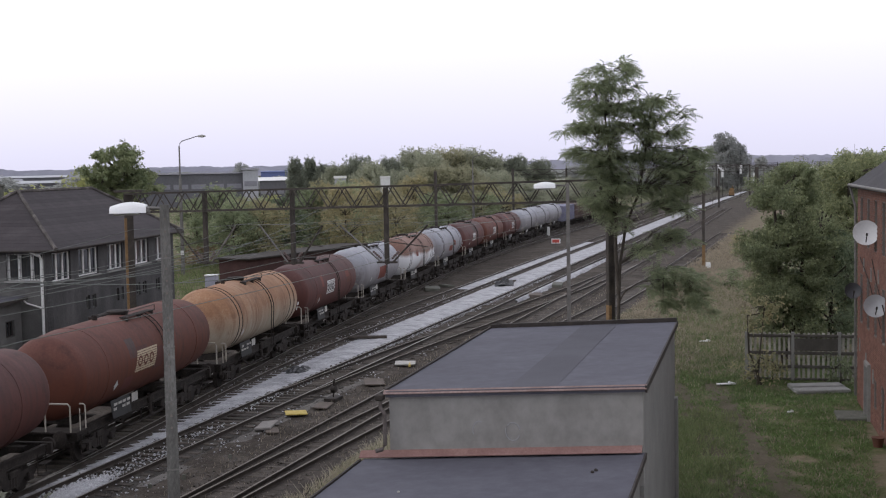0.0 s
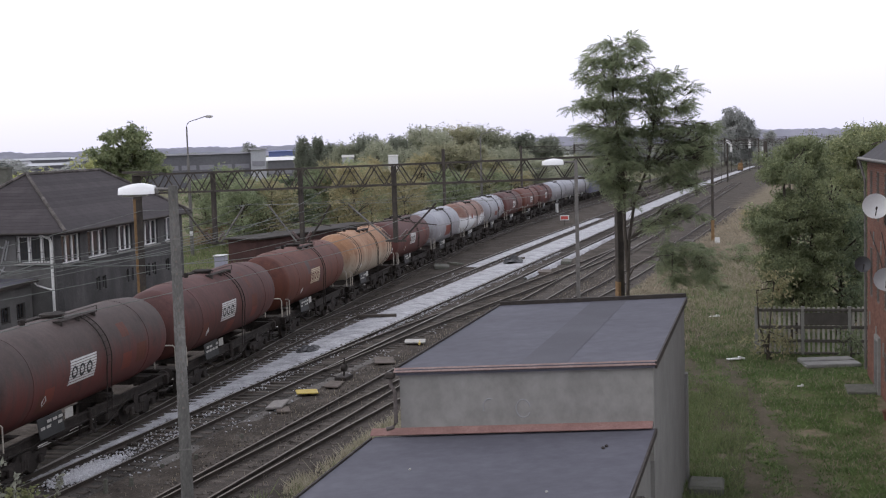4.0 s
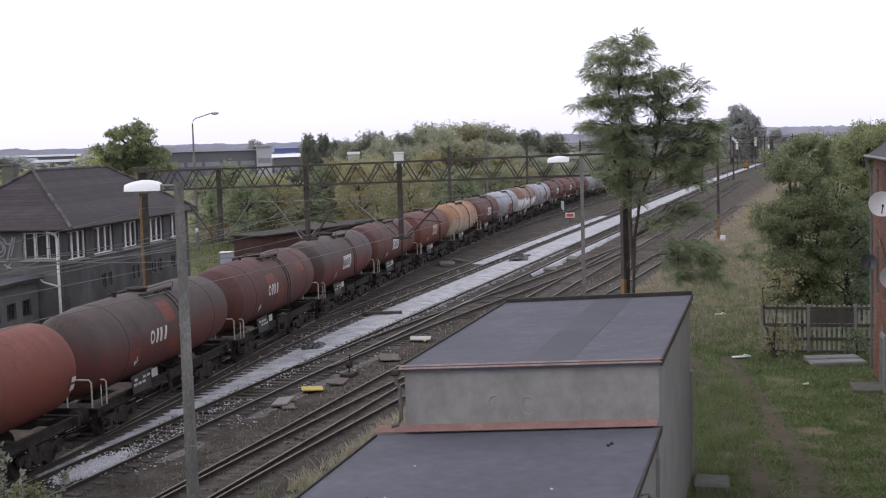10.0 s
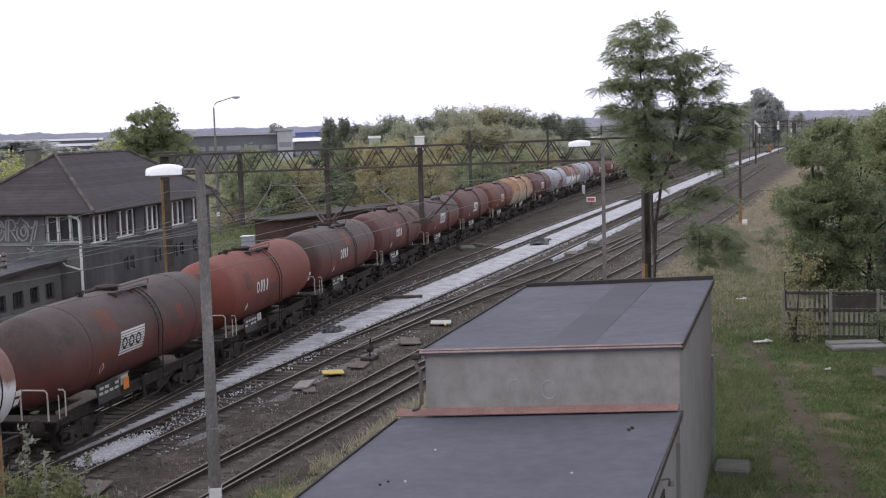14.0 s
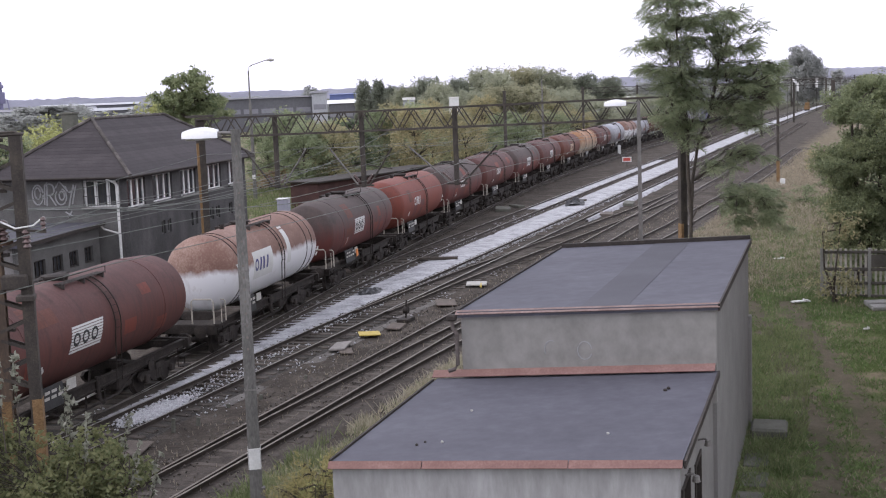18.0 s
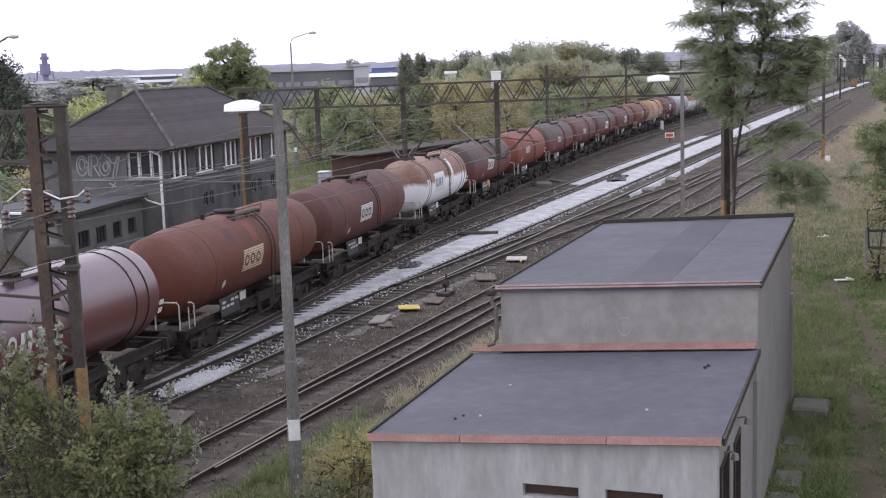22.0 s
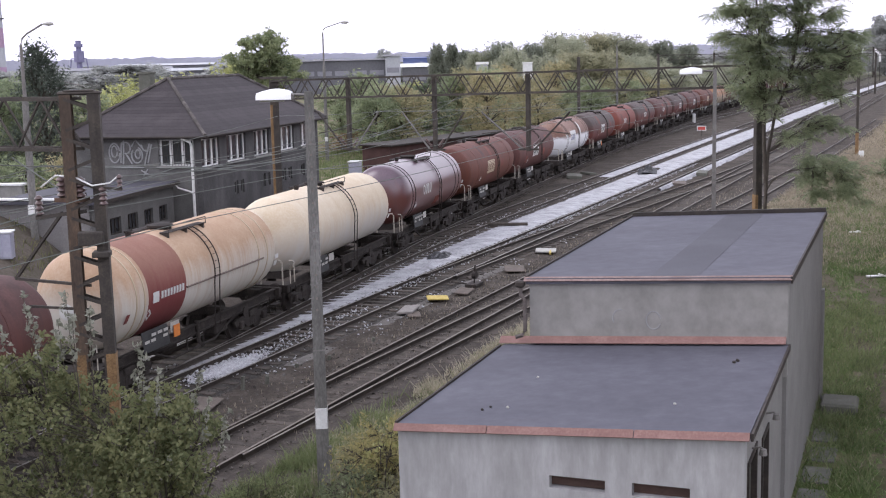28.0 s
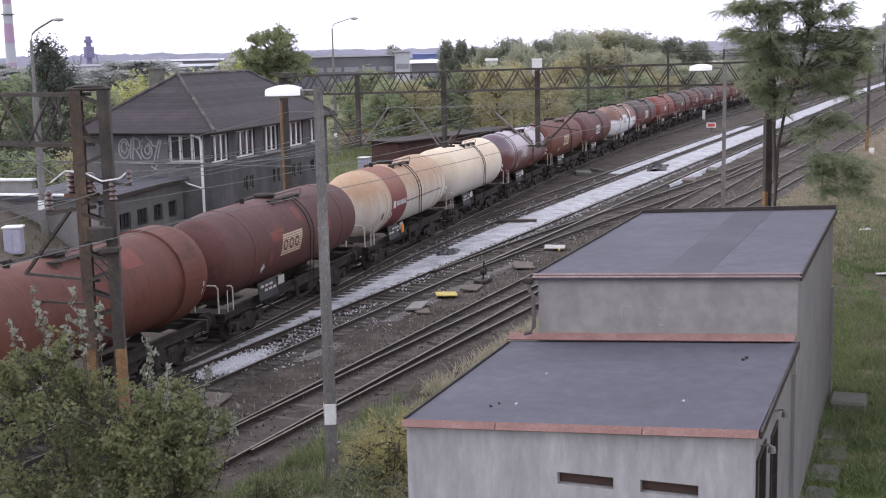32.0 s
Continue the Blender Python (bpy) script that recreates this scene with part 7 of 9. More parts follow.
for lat, s, w, d, h, a in ((-29, 92, 1.2, 2.2, 0.25, 0.3), (-28.6, 94.5, 0.7, 1.4, 0.2, 0.9), (-27.8, 60, 0.5, 0.9, 0.16, 0.2), (-20.0, 88.5, 1.0, 2.0, 0.2, 0.2), (-19.9, 96, 0.8, 2.4, 0.25, 0.15)):
    flat_piece("rubble_slab", "broken grey slab among ballast", "rubble", lat, s, w, d, h, a, MOSSY if s > 90 else BROWN_SLAB, 0.08)
for lat, s, h in ((-19.74, 30.1, 0.42), (-19.4, 30.9, 0.26), (-19.1, 34.2, 0.14), (-18.9, 37.0, 0.14), (-19.6, 33.0, 0.12)):
    p = at(lat, s, GROUND)
    tagged(part("marker_stump", M().tube([p, p + Vector((0.02, 0, h))], 0.075, 7, 0.06), MOSSY), "short grey stump between the tracks", "marker post", "stumps between tracks")
lev = thing("point_lever", "dark iron point lever with a round weight", "point lever", pose(*at(-19.36, 47.4, GROUND), 0, 0, -17))
part("base", M().box((0, 0, 0.08), (0.5, 0.9, 0.16), bev=0.02), STEEL_DARK, lev)
part("lever", M().tube([(0, 0, 0.1), (0.12, -0.15, 0.95)], 0.035, 6), STEEL_DARK, lev)
part("weight", M().turn([(-0.1, 0.02), (-0.09, 0.16), (0.09, 0.16), (0.1, 0.02)], 12, Matrix.Translation((0.05, -0.05, 0.5))), STEEL_DARK, lev)
part("rod", M().tube([(0, 0, 0.1), (-0.9, 0.1, 0.08)], 0.025, 6), STEEL_DARK, lev)
sgn = thing("red_sign", "small red board with a white edge on a post", "track sign", pose(*at(-28.9, 139, GROUND), 0, 0, -10))
part("post", M().tube([(0, 0, 0), (0, 0, 0.8)], 0.04, 6), STEEL_DARK, sgn)
part("board", M().box((0, 0, 0.95), (1.1, 0.05, 0.6), bev=0.01), WHITE_PAINT, sgn)
part("red_field", M().box((0, -0.035, 0.95), (0.85, 0.02, 0.38)), material("sign_red", [(0.4, 0.06, 0.05), (0.5, 0.1, 0.08)], 0.6, 0, 3, 20, 0), sgn)
for lat, s, k in ((-35.0, 163.5, 1.0), (-35.8, 150, 1.0), (-9.6, 113, 0.45)):
    p = at(lat, s, GROUND)
    tagged(part("white_marker", M().box((p.x, p.y, p.z + 0.68 * k), (0.42, 0.3, 1.4 * k), bev=0.03), WHITE_PAINT), "short white marker post beside the track", "marker post", "white markers")
CAB = material("pale_grey_cabinet", [(0.28, 0.28, 0.34), (0.34, 0.34, 0.41), (0.42, 0.42, 0.48)], 0.5, 0.1, 2, 20, 0.05)
for (x, y), a, foot, k in (((-24.68, 49.82), 0.2, 1.27, 1.0), ((-18.3, 97.6), -0.1, GROUND, 1.26)):
    c = thing("relay_cabinet", "pale grey metal relay cabinet", "cabinet", pose(*lay(x, y, foot), 0, 0, math.degrees(a)), "grey relay cabinets")
    part("body", M().box((0, 0, 0.56 * k), (0.74 * k, 0.6 * k, 1.12 * k), bev=0.03), CAB, c)
    part("lid", M().box((0, 0, 1.16 * k), (0.84 * k, 0.72 * k, 0.09), bev=0.03), WHITE_PAINT, c)
    part("door", M().box((-0.18 * k, -0.3 * k - 0.011, 0.58 * k), (0.33 * k, 0.02, 0.98 * k), bev=0.008).box((0.18 * k, -0.3 * k - 0.011, 0.58 * k), (0.33 * k, 0.02, 0.98 * k), bev=0.008), CAB, c)
# dark red hut wall behind the train
hut = thing("low_brick_shed", "long low dark red shed with a brown roof", "shed", pose(*at(-47, 95, 0), 0, 0, 62))
part("wall", M().box((9, 0, 0.9), (20, 3.0, 2.2)), material("dark_red_brick_face", [(0.04, 0.022, 0.02), (0.062, 0.032, 0.029), (0.09, 0.05, 0.044)], 0.9, 0, 1, 20, 0.2), hut)
part("roof", M().box((9, 0, 2.08), (20.6, 3.8, 0.16), bev=0.03), STEEL_DARK, hut)
# loose stones round the near tracks
st = M()
for k in range(5200):
    lat, s = rr.uniform(-21.0, -13.8), rr.uniform(22, 75) ** 1.0
    p = at(lat, s, GROUND)
    z = p.z + lumps(p.x, p.y)
    r = 0.015 + 0.055 * rr.random() ** 2.5
    j = [rr.uniform(0.7, 1.3) for _ in range(6)]
    st.add([(p.x + r * j[0], p.y, z), (p.x, p.y + r * j[1], z), (p.x - r * j[2], p.y, z), (p.x, p.y - r * j[3], z), (p.x, p.y, z + r * j[4]), (p.x, p.y, z - r)],
           [(0, 1, 4), (1, 2, 4), (2, 3, 4), (3, 0, 4), (1, 0, 5), (2, 1, 5), (3, 2, 5), (0, 3, 5)])
tagged(part("loose_stones", st, material("grey_loose_stone", [(0.035, 0.031, 0.028), (0.08, 0.072, 0.064), (0.16, 0.15, 0.14)], 0.95, 0, 3, 20, 0.2, island=True)), "loose grey stones on the dirt", "stones", kind="stuff")
for x, y, mt, d in ((12.08, 52.67, WHITE_PAINT, 0.5), (13.91, 65.5, WHITE_PAINT, 0.35), (14.6, 50.6, PALE_BOARD, 0.2), (13.1, 46.5, WHITE_PAINT, 0.15), (15.3, 41.5, STEEL_RUST, 0.3)):
    pc = M().box((0, 0, 0), (d * 1.6, d * 0.5, 0.05), rotz(0.15), 0.01).box((d * 0.5, 0.02, 0.04), (d * 0.6, d * 0.4, 0.05), Matrix.Rotation(0.25, 4, "Y"))
    tagged(part("litter", moved(pc, Matrix.Translation((x, y, GROUND + 0.08))), mt), "scrap of pale litter in the grass", "litter", "litter in the grass")


# ---- plants ----
def leaf_material(name, cols, glow=0.35, lift=1.4):
    """Leaf colours, greyed a little as on a dull day; light also passes through."""
    cols = [tuple(lift * (0.74 * v + 0.26 * sum(c) / 3) for v in c) for c in cols]
    mt = material(name, cols, 0.65, 0, 0.9, 7, 0.0, island=True, spec=0.2)
    n, l = mt.node_tree.nodes, mt.node_tree.links
    p = n["Principled BSDF"]
    src = p.inputs["Base Color"].links[0].from_socket
    tr, mx = n.new("ShaderNodeBsdfTranslucent"), n.new("ShaderNodeMixShader")
    l.new(src, tr.inputs["Color"])
    mx.inputs[0].default_value = glow
    l.new(p.outputs[0], mx.inputs[1])
    l.new(tr.outputs[0], mx.inputs[2])
    l.new(mx.outputs[0], n["Material Output"].inputs["Surface"])
    return mt


LEAF_LOCUST = leaf_material("locust_leaf", [(0.050, 0.066, 0.034), (0.086, 0.106, 0.052), (0.140, 0.158, 0.080)], 0.55, 2.6)
LEAF_GREEN = leaf_material("mid_green_leaf", [(0.066, 0.084, 0.042), (0.116, 0.139, 0.066), (0.182, 0.200, 0.099)], 0.55, 2.4)
LEAF_DARK = leaf_material("dark_green_leaf", [(0.049, 0.066, 0.035), (0.086, 0.108, 0.056), (0.135, 0.158, 0.083)], 0.55, 2.5)
LEAF_PINE = leaf_material("dark_needle_tuft", [(0.026, 0.034, 0.026), (0.046, 0.058, 0.042), (0.075, 0.09, 0.064)], 0.3, 1.9)
LEAF_YELLOW = leaf_material("yellow_green_leaf", [(0.13, 0.14, 0.04), (0.21, 0.22, 0.06), (0.31, 0.31, 0.1)], 0.45, 2.0)
LEAF_OLIVE = leaf_material("autumn_olive_leaf", [(0.099, 0.102, 0.048), (0.162, 0.151, 0.069), (0.254, 0.211, 0.097)], 0.55, 2.15)
LEAF_RUST = leaf_material("rusty_autumn_leaf", [(0.12, 0.075, 0.035), (0.19, 0.12, 0.05), (0.26, 0.18, 0.08)])
LEAF_BUSH = leaf_material("yellow_green_bush_leaf", [(0.046, 0.060, 0.022), (0.094, 0.110, 0.038), (0.155, 0.160, 0.056)], 0.45, 1.45)
# the haze of distance is put into this leaf colour
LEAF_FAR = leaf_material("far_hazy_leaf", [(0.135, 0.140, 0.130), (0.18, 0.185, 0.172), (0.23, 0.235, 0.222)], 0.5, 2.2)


def leaves(clumps, size, rng, droop=0.3, slim=0.42, shell=0.45):
    """Small pointed leaves scattered through clumps (x, y, z, radius, flatten, count)."""
    vs = []
    split = []
    for x, y, z, r, flat, cnt in clumps:
        # break each clump into ragged tufts
        for _ in range(10):
            o = rng.normal(size=3) * r * 0.46
            split.append((x + o[0], y + o[1], z + o[2] * flat, r * rng.uniform(0.4, 0.8), flat, max(4, int(cnt * rng.uniform(0.06, 0.14)))))
    for x, y, z, r, flat, cnt in split:
        d = rng.normal(size=(cnt, 3))
        d /= np.linalg.norm(d, axis=1)[:, None] + 1e-9
        q = d * (r * rng.random(cnt) ** shell)[:, None] * (1, 1, flat)
        c = q + (x, y, z)
        a = rng.normal(size=(cnt, 3)) + d * 0.6
        a[:, 2] -= droop
        a /= np.linalg.norm(a, axis=1)[:, None] + 1e-9
        b = np.cross(a, rng.normal(size=(cnt, 3)))
        b /= np.linalg.norm(b, axis=1)[:, None] + 1e-9
        L = size * rng.uniform(0.6, 1.35, cnt)[:, None]
        vs.append(np.stack([c - a * L / 2, c + b * L * slim / 2, c + a * L / 2, c - b * L * slim / 2], 1).reshape(-1, 3))
    return np.concatenate(vs)


def leaf_mesh(name, pts, mat):
    k = len(pts) // 4
    me = bpy.data.meshes.new(name)
    me.vertices.add(len(pts))
    me.vertices.foreach_set("co", pts.astype(np.float32).ravel())
    me.loops.add(4 * k)
    me.loops.foreach_set("vertex_index", np.arange(4 * k, dtype=np.int32))
    me.polygons.add(k)
    me.polygons.foreach_set("loop_start", np.arange(0, 4 * k, 4, dtype=np.int32))
    me.polygons.foreach_set("loop_total", np.full(k, 4, dtype=np.int32))
    me.materials.append(mat)
    me.update(calc_edges=True)
    me.validate()
    return me


def branchy(stems, clumps, rng, r0, limbs=True, limb=1.0):
    """Stems (lists of points) and a tapering limb to the heart of every clump."""
    b = M()
    for pts in stems:
        b.tube(pts, r0, 9, r0 * 0.35)
    if limbs:
        pool = [Vector(p) for pts in stems for p in pts[1:]]
        for x, y, z, r, flat, cnt in clumps:
            c = Vector((x, y, z))
            under = [p for p in pool if p.z < c.z + 0.2] or pool
            s = min(under, key=lambda p: (p - c).length + 0.6 * max(0, p.z - c.z + 1.0))
            mid = s.lerp(c, 0.5) + Vector((rng.normal() * 0.12, rng.normal() * 0.12, 0.1))
            ln = (c - s).length
            b.tube([s, mid, c], min(r0 * 0.5, 0.03 + ln * 0.022) * limb, 6, 0.010 * limb + 0.002)
            for _ in range(4):
                e = c + Vector(rng.normal(size=3)) * r * 0.45
                b.tube([mid.lerp(c, 0.6), e], 0.016, 4, 0.005)
    return b


def plant(name, label, cat, base, stems, clumps, leaf, size, seed, r0=0.15, bark=BARK, group="", droop=0.3, limbs=True, slim=0.42, limb=1.0):
    rng = np.random.default_rng(seed)
    t = thing(name, label, cat, Matrix.Translation(base), group)
    part("trunk", branchy(stems, clumps, rng, r0, limbs, limb), bark, t, smooth=True)
    part("crown", leaf_mesh("crown", leaves(clumps, size, rng, droop, slim), leaf), None, t)
    return t


def crown_clumps(rng, h0, h1, rad, n, cnt, shape="round", up=1.0, big=1.0):
    out = []
    for k in range(n):
        f = (k + 0.5) / n
        z = h0 + (h1 - h0) * (1 - (1 - f) ** 1.15)
        if shape == "cone":
            w = rad * (1 - f) ** 0.8 + 0.15
        elif shape == "tall":
            w = rad * math.sin(math.pi * (0.12 + 0.8 * f)) ** 0.7
        else:
            w = rad * math.sin(math.pi * (0.15 + 0.78 * f)) ** 0.6
        a = k * 2.399 + rng.normal() * 0.4
        q = w * math.sqrt(rng.random()) * 0.85
        r = big * rad * rng.uniform(0.28, 0.48) * (0.6 + 0.4 * w / rad)
        out.append((q * math.cos(a), q * math.sin(a), z, r, up * rng.uniform(0.6, 0.9), int(cnt * rng.uniform(0.7, 1.3))))
    return out


def sprays(clumps, size, rng, pairs=7, droop=0.35):
    """Feathered leaves: arching stalks that point away from the stem, with slim leaflets on both sides."""
    vs = []
    for x, y, z, r, flat, cnt in clumps:
        d = rng.normal(size=(cnt, 3))
        d /= np.linalg.norm(d, axis=1)[:, None] + 1e-9
        c = (d * (r * rng.random(cnt) ** 0.6)[:, None]) * (1, 1, flat) + (x, y, z)
        out = np.array((x, y, 0.0)) / (math.hypot(x, y) + 0.4)
        a = out * 0.55 + d * (0.8, 0.8, 0.3) + rng.normal(size=(cnt, 3)) * (0.35, 0.35, 0.2)
        a[:, 2] -= droop
        a /= np.linalg.norm(a, axis=1)[:, None] + 1e-9
        b = np.cross(a, (0, 0, 1.0) + rng.normal(size=(cnt, 3)) * 0.35)
        b /= np.linalg.norm(b, axis=1)[:, None] + 1e-9
        L = size * rng.uniform(0.65, 1.3, cnt)[:, None]
        for i in range(pairs):
            f = (i + 0.5) / pairs
            p = c + a * L * f
            p[:, 2] -= (0.28 * f * f * L)[:, 0]
            for sg in (-1, 1):
                e = b * sg * 0.9 + a * 0.35
                ln, w = L * 0.3 * (1 - 0.6 * abs(f - 0.45)), L * 0.068
                tip = p + e * ln
                tip[:, 2] -= 0.25 * ln[:, 0]
                mid = (p + tip) / 2
                vs.append(np.stack([p, mid + a * w, tip, mid - a * w], 1).reshape(-1, 3))
    return np.concatenate(vs)


def scatter(ovals, k, x0, depth, r0, r1, dens, rng, level=287):
    """Clumps strewn through ovals (middle, half width, half height, number) fitted to the camera's view, on an upright
    plane.
    """
    out = []
    for cx, cy, rx, ry, n in ovals:
        for _ in range(n):
            a, q = rng.uniform(0, 6.283), math.sqrt(rng.random())
            r = rng.uniform(r0, r1)
            out.append(((cx + rx * q * math.cos(a) - x0) * k, rng.uniform(-depth, depth), 9.4 - (cy + ry * q * math.sin(a) - level) * k - GROUND, r * k, rng.uniform(0.6, 0.85), int(dens * rng.uniform(0.6, 1.3))))
    return out


# tall locust tree in the middle distance: ovals fitted to the camera's view, PX metres a step
PX = 0.0228
rng = np.random.default_rng(5)
CROWN = [(1054, 120, 16, 9), (1108, 116, 15, 10), (1090, 134, 22, 11), (1034, 140, 13, 12), (1062, 150, 20, 13), (1108, 152, 13, 9), (1020, 168, 12, 8), (1046, 180, 22, 14), (1078, 184, 22, 16), (1108, 186, 22, 13), (1154, 174, 32, 12), (1196, 198, 13, 8),
         (1152, 194, 22, 9), (1006, 222, 18, 8), (1034, 218, 24, 12), (1064, 234, 24, 14), (1092, 222, 20, 16), (1154, 214, 20, 10), (1192, 222, 18, 15), (1144, 238, 24, 8), (1000, 260, 16, 8), (1034, 264, 24, 11), (1078, 266, 24, 14), (1116, 274, 24, 13)]
LOWER = [(1160, 268, 24, 14), (1198, 268, 24, 11), (1232, 274, 20, 15), (1056, 290, 24, 11), (1092, 304, 22, 12), (1176, 296, 28, 13), (1216, 302, 22, 15), (1064, 322, 18, 12), (1106, 326, 24, 10), (1162, 326, 26, 12), (1212, 328, 20, 14), (1044, 344, 22, 10),
         (1078, 356, 26, 13), (1090, 384, 20, 10), (1174, 350, 26, 9), (1208, 366, 14, 7), (1192, 408, 36, 9), (1140, 430, 30, 8), (1176, 474, 28, 10), (1226, 482, 30, 11), (1168, 502, 22, 13), (1206, 506, 28, 13), (1236, 522, 16, 18), (1184, 528, 26, 10)]
CROWN, LOWER = ([(1111 + 0.93 * (cx - 1098), cy + 4, rx, ry, max(3, round(rx * ry / 25))) for cx, cy, rx, ry in ov] for ov in (CROWN, LOWER))
loc_cl = [(x, y, z, r, 0.5, c) for x, y, z, r, _, c in scatter(CROWN + LOWER, PX, 1098, 1.5, 6, 12, 19, rng)]
locust = thing("locust_tree", "tall airy locust tree with feathery dark green sprays", "tree", Matrix.Translation((6.95, 49.3, GROUND)))
wood = branchy([[(0.05, 0, 0), (0.05, 0, 3.4), (0.14, 0, 5.6), (0.4, 0, 7.2), (0.95, 0, 8.5), (1.2, 0, 10.2), (1.5, 0.1, 12.0)], [(0.06, 0, 4.4), (-0.03, 0, 6.2), (0.0, 0.05, 7.6), (-0.2, 0, 9.5), (-0.4, 0, 11.5), (-0.3, 0, 13.2)]], [c for c in loc_cl if c[2] > 6.0], rng, 0.082, True, 0.22)
low_limb = [Vector(p) for p in ((0.05, 0, 4.0), (0.3, -0.1, 4.5), (0.8, -0.2, 4.85), (1.3, -0.25, 4.95), (1.8, -0.3, 5.0), (2.3, -0.3, 5.05), (2.8, -0.3, 5.05))]
wood.tube(low_limb, 0.032, 6, 0.008)
for c in loc_cl:
    if c[2] <= 6.0:
        tip = Vector(c[:3])
        wood.tube([min(low_limb[2:], key=lambda p: (p - tip).length), tip], 0.01, 4, 0.004)
part("trunk", wood, BARK, locust, smooth=True)
part("crown", leaf_mesh("crown", sprays(loc_cl, 0.40, rng, 6, 0.15), LEAF_LOCUST), None, locust)

# dense trees behind the fence
rng = np.random.default_rng(9)
LEAF_HEDGE = leaf_material("olive_green_leaf", [(0.056, 0.069, 0.032), (0.104, 0.117, 0.051), (0.178, 0.178, 0.078)], 0.55, 3.0)
R1 = [(1394, 316, 28, 16, 7), (1376, 360, 32, 28, 8), (1418, 350, 36, 34, 9), (1358, 425, 20, 34, 8), (1394, 420, 36, 36, 10), (1432, 410, 34, 40, 9), (1358, 492, 18, 34, 8), (1394, 500, 36, 36, 9), (1428, 490, 34, 40, 8), (1366, 540, 18, 18, 4), (1408, 555, 30, 20, 5), (1380, 580, 26, 14, 4), (1440, 580, 30, 14, 4)]
R2 = [(1455, 314, 30, 14, 6), (1500, 300, 34, 14, 7), (1535, 294, 22, 10, 5), (1465, 345, 42, 32, 9), (1515, 335, 38, 38, 9), (1460, 410, 42, 38, 9), (1510, 410, 38, 38, 8), (1465, 480, 42, 38, 8), (1510, 480, 34, 38, 7), (1490, 550, 42, 26, 6)]
plant("broad_tree", "dense leafy tree behind the slatted fence", "tree", (15.9, 58.0, GROUND), [[(0, 0, 0), (0.1, 0, 2.5), (-0.1, 0, 5), (-0.3, 0, 7.5)], [(0.3, 0, 0.2), (0.9, 0.2, 3), (1.2, 0.1, 6)]],
      scatter(R1, 60 / 2190, 1384, 1.8, 18, 30, 900, rng), LEAF_HEDGE, 0.14, 21, 0.16)
plant("broad_tree", "dense leafy tree beside the brick house", "tree", (20.6, 63.0, GROUND), [[(0, 0, 0), (0.1, 0, 3), (0.2, 0, 6), (0.1, 0, 8.5)], [(-0.3, 0, 0.2), (-0.9, 0.2, 3), (-1.2, 0.1, 6)]],
      scatter(R2, 65 / 2190, 1486, 1.8, 18, 30, 900, rng), LEAF_HEDGE, 0.14, 22, 0.16)
plant("broad_tree", "dark shaded thicket behind the fence", "tree", (18.3, 58.5, GROUND), [[(0, 0, 0), (0.1, 0, 2), (0.2, 0, 4)]],
      crown_clumps(rng, 1.0, 6.0, 2.6, 14, 700), LEAF_DARK, 0.22, 23, 0.12)
plant("elder_bush", "yellowing bush beside the fence", "bush", (13.4, 52.6, GROUND), [[(0, 0, 0), (0.1, 0, 1.2), (0.3, 0, 3.2)], [(0.2, 0.1, 0), (-0.3, 0.2, 1.5), (-0.4, 0.1, 3.0)]],
      [(0.0, 0, 3.4, 0.7, 0.8, 200), (0.6, 0.1, 3.0, 0.6, 0.8, 180), (-0.1, 0.1, 2.6, 0.5, 0.8, 130), (0.8, 0, 3.6, 0.5, 0.8, 130), (0.3, -0.1, 0.9, 0.7, 0.8, 260), (-0.2, 0, 0.5, 0.55, 0.8, 220), (0.9, 0.1, 0.6, 0.5, 0.8, 160)], LEAF_OLIVE, 0.17, 24, 0.06)
plant("ivy_shrub", "green shrub in front of the fence", "bush", (16.9, 52.3, GROUND), [[(0, 0, 0), (0, 0, 0.9)]],
      [(0, 0, 0.9, 0.5, 0.9, 180), (0.3, 0, 0.5, 0.45, 0.8, 150), (-0.4, 0, 0.35, 0.4, 0.7, 120), (0.6, -0.8, 0.25, 0.6, 0.5, 150)], LEAF_GREEN, 0.15, 25, 0.04)

# the near bush at the lower left: two mounds with a dip between, thin shoots on top
rng = np.random.default_rng(14)
bush = []
for k in range(190):
    x = rng.uniform(-2.3, 1.75)
    roof = float(np.interp(x, (-2.3, -1.9, -1.3, -0.6, -0.2, 0.1, 0.4, 0.8, 1.2, 1.7, 2.1), (3.7, 4.5, 5.05, 5.0, 4.3, 3.6, 3.75, 4.2, 4.2, 3.6, 2.9)))
    floor_z = float(np.interp(x, (-2.3, 0.6, 1.4, 2.1), (0.2, 0.3, 1.7, 2.6)))
    z = floor_z + (roof - 0.22 - floor_z) * rng.random() ** 0.7
    bush.append((x, rng.uniform(-1.1, 0.9) * (1 if x > -0.9 else 1.4), z, rng.uniform(0.18, 0.36), 0.9, 170))
shoots = []
for x, z in ((-1.3, 5.75), (-0.95, 5.45), (-0.35, 5.85), (-0.2, 5.45), (0.1, 5.6), (-1.75, 5.2), (-0.7, 5.3), (0.6, 4.85), (1.0, 4.75), (1.25, 4.55), (1.65, 4.3), (2.0, 4.0), (2.2, 3.7), (-2.1, 4.9)):
    y0 = rng.uniform(-0.6, 0.4)
    shoots.append([Vector((x * 0.8, y0, z - 1.5)), Vector((x * 0.93, y0, z - 0.7)), Vector((x, y0, z))])
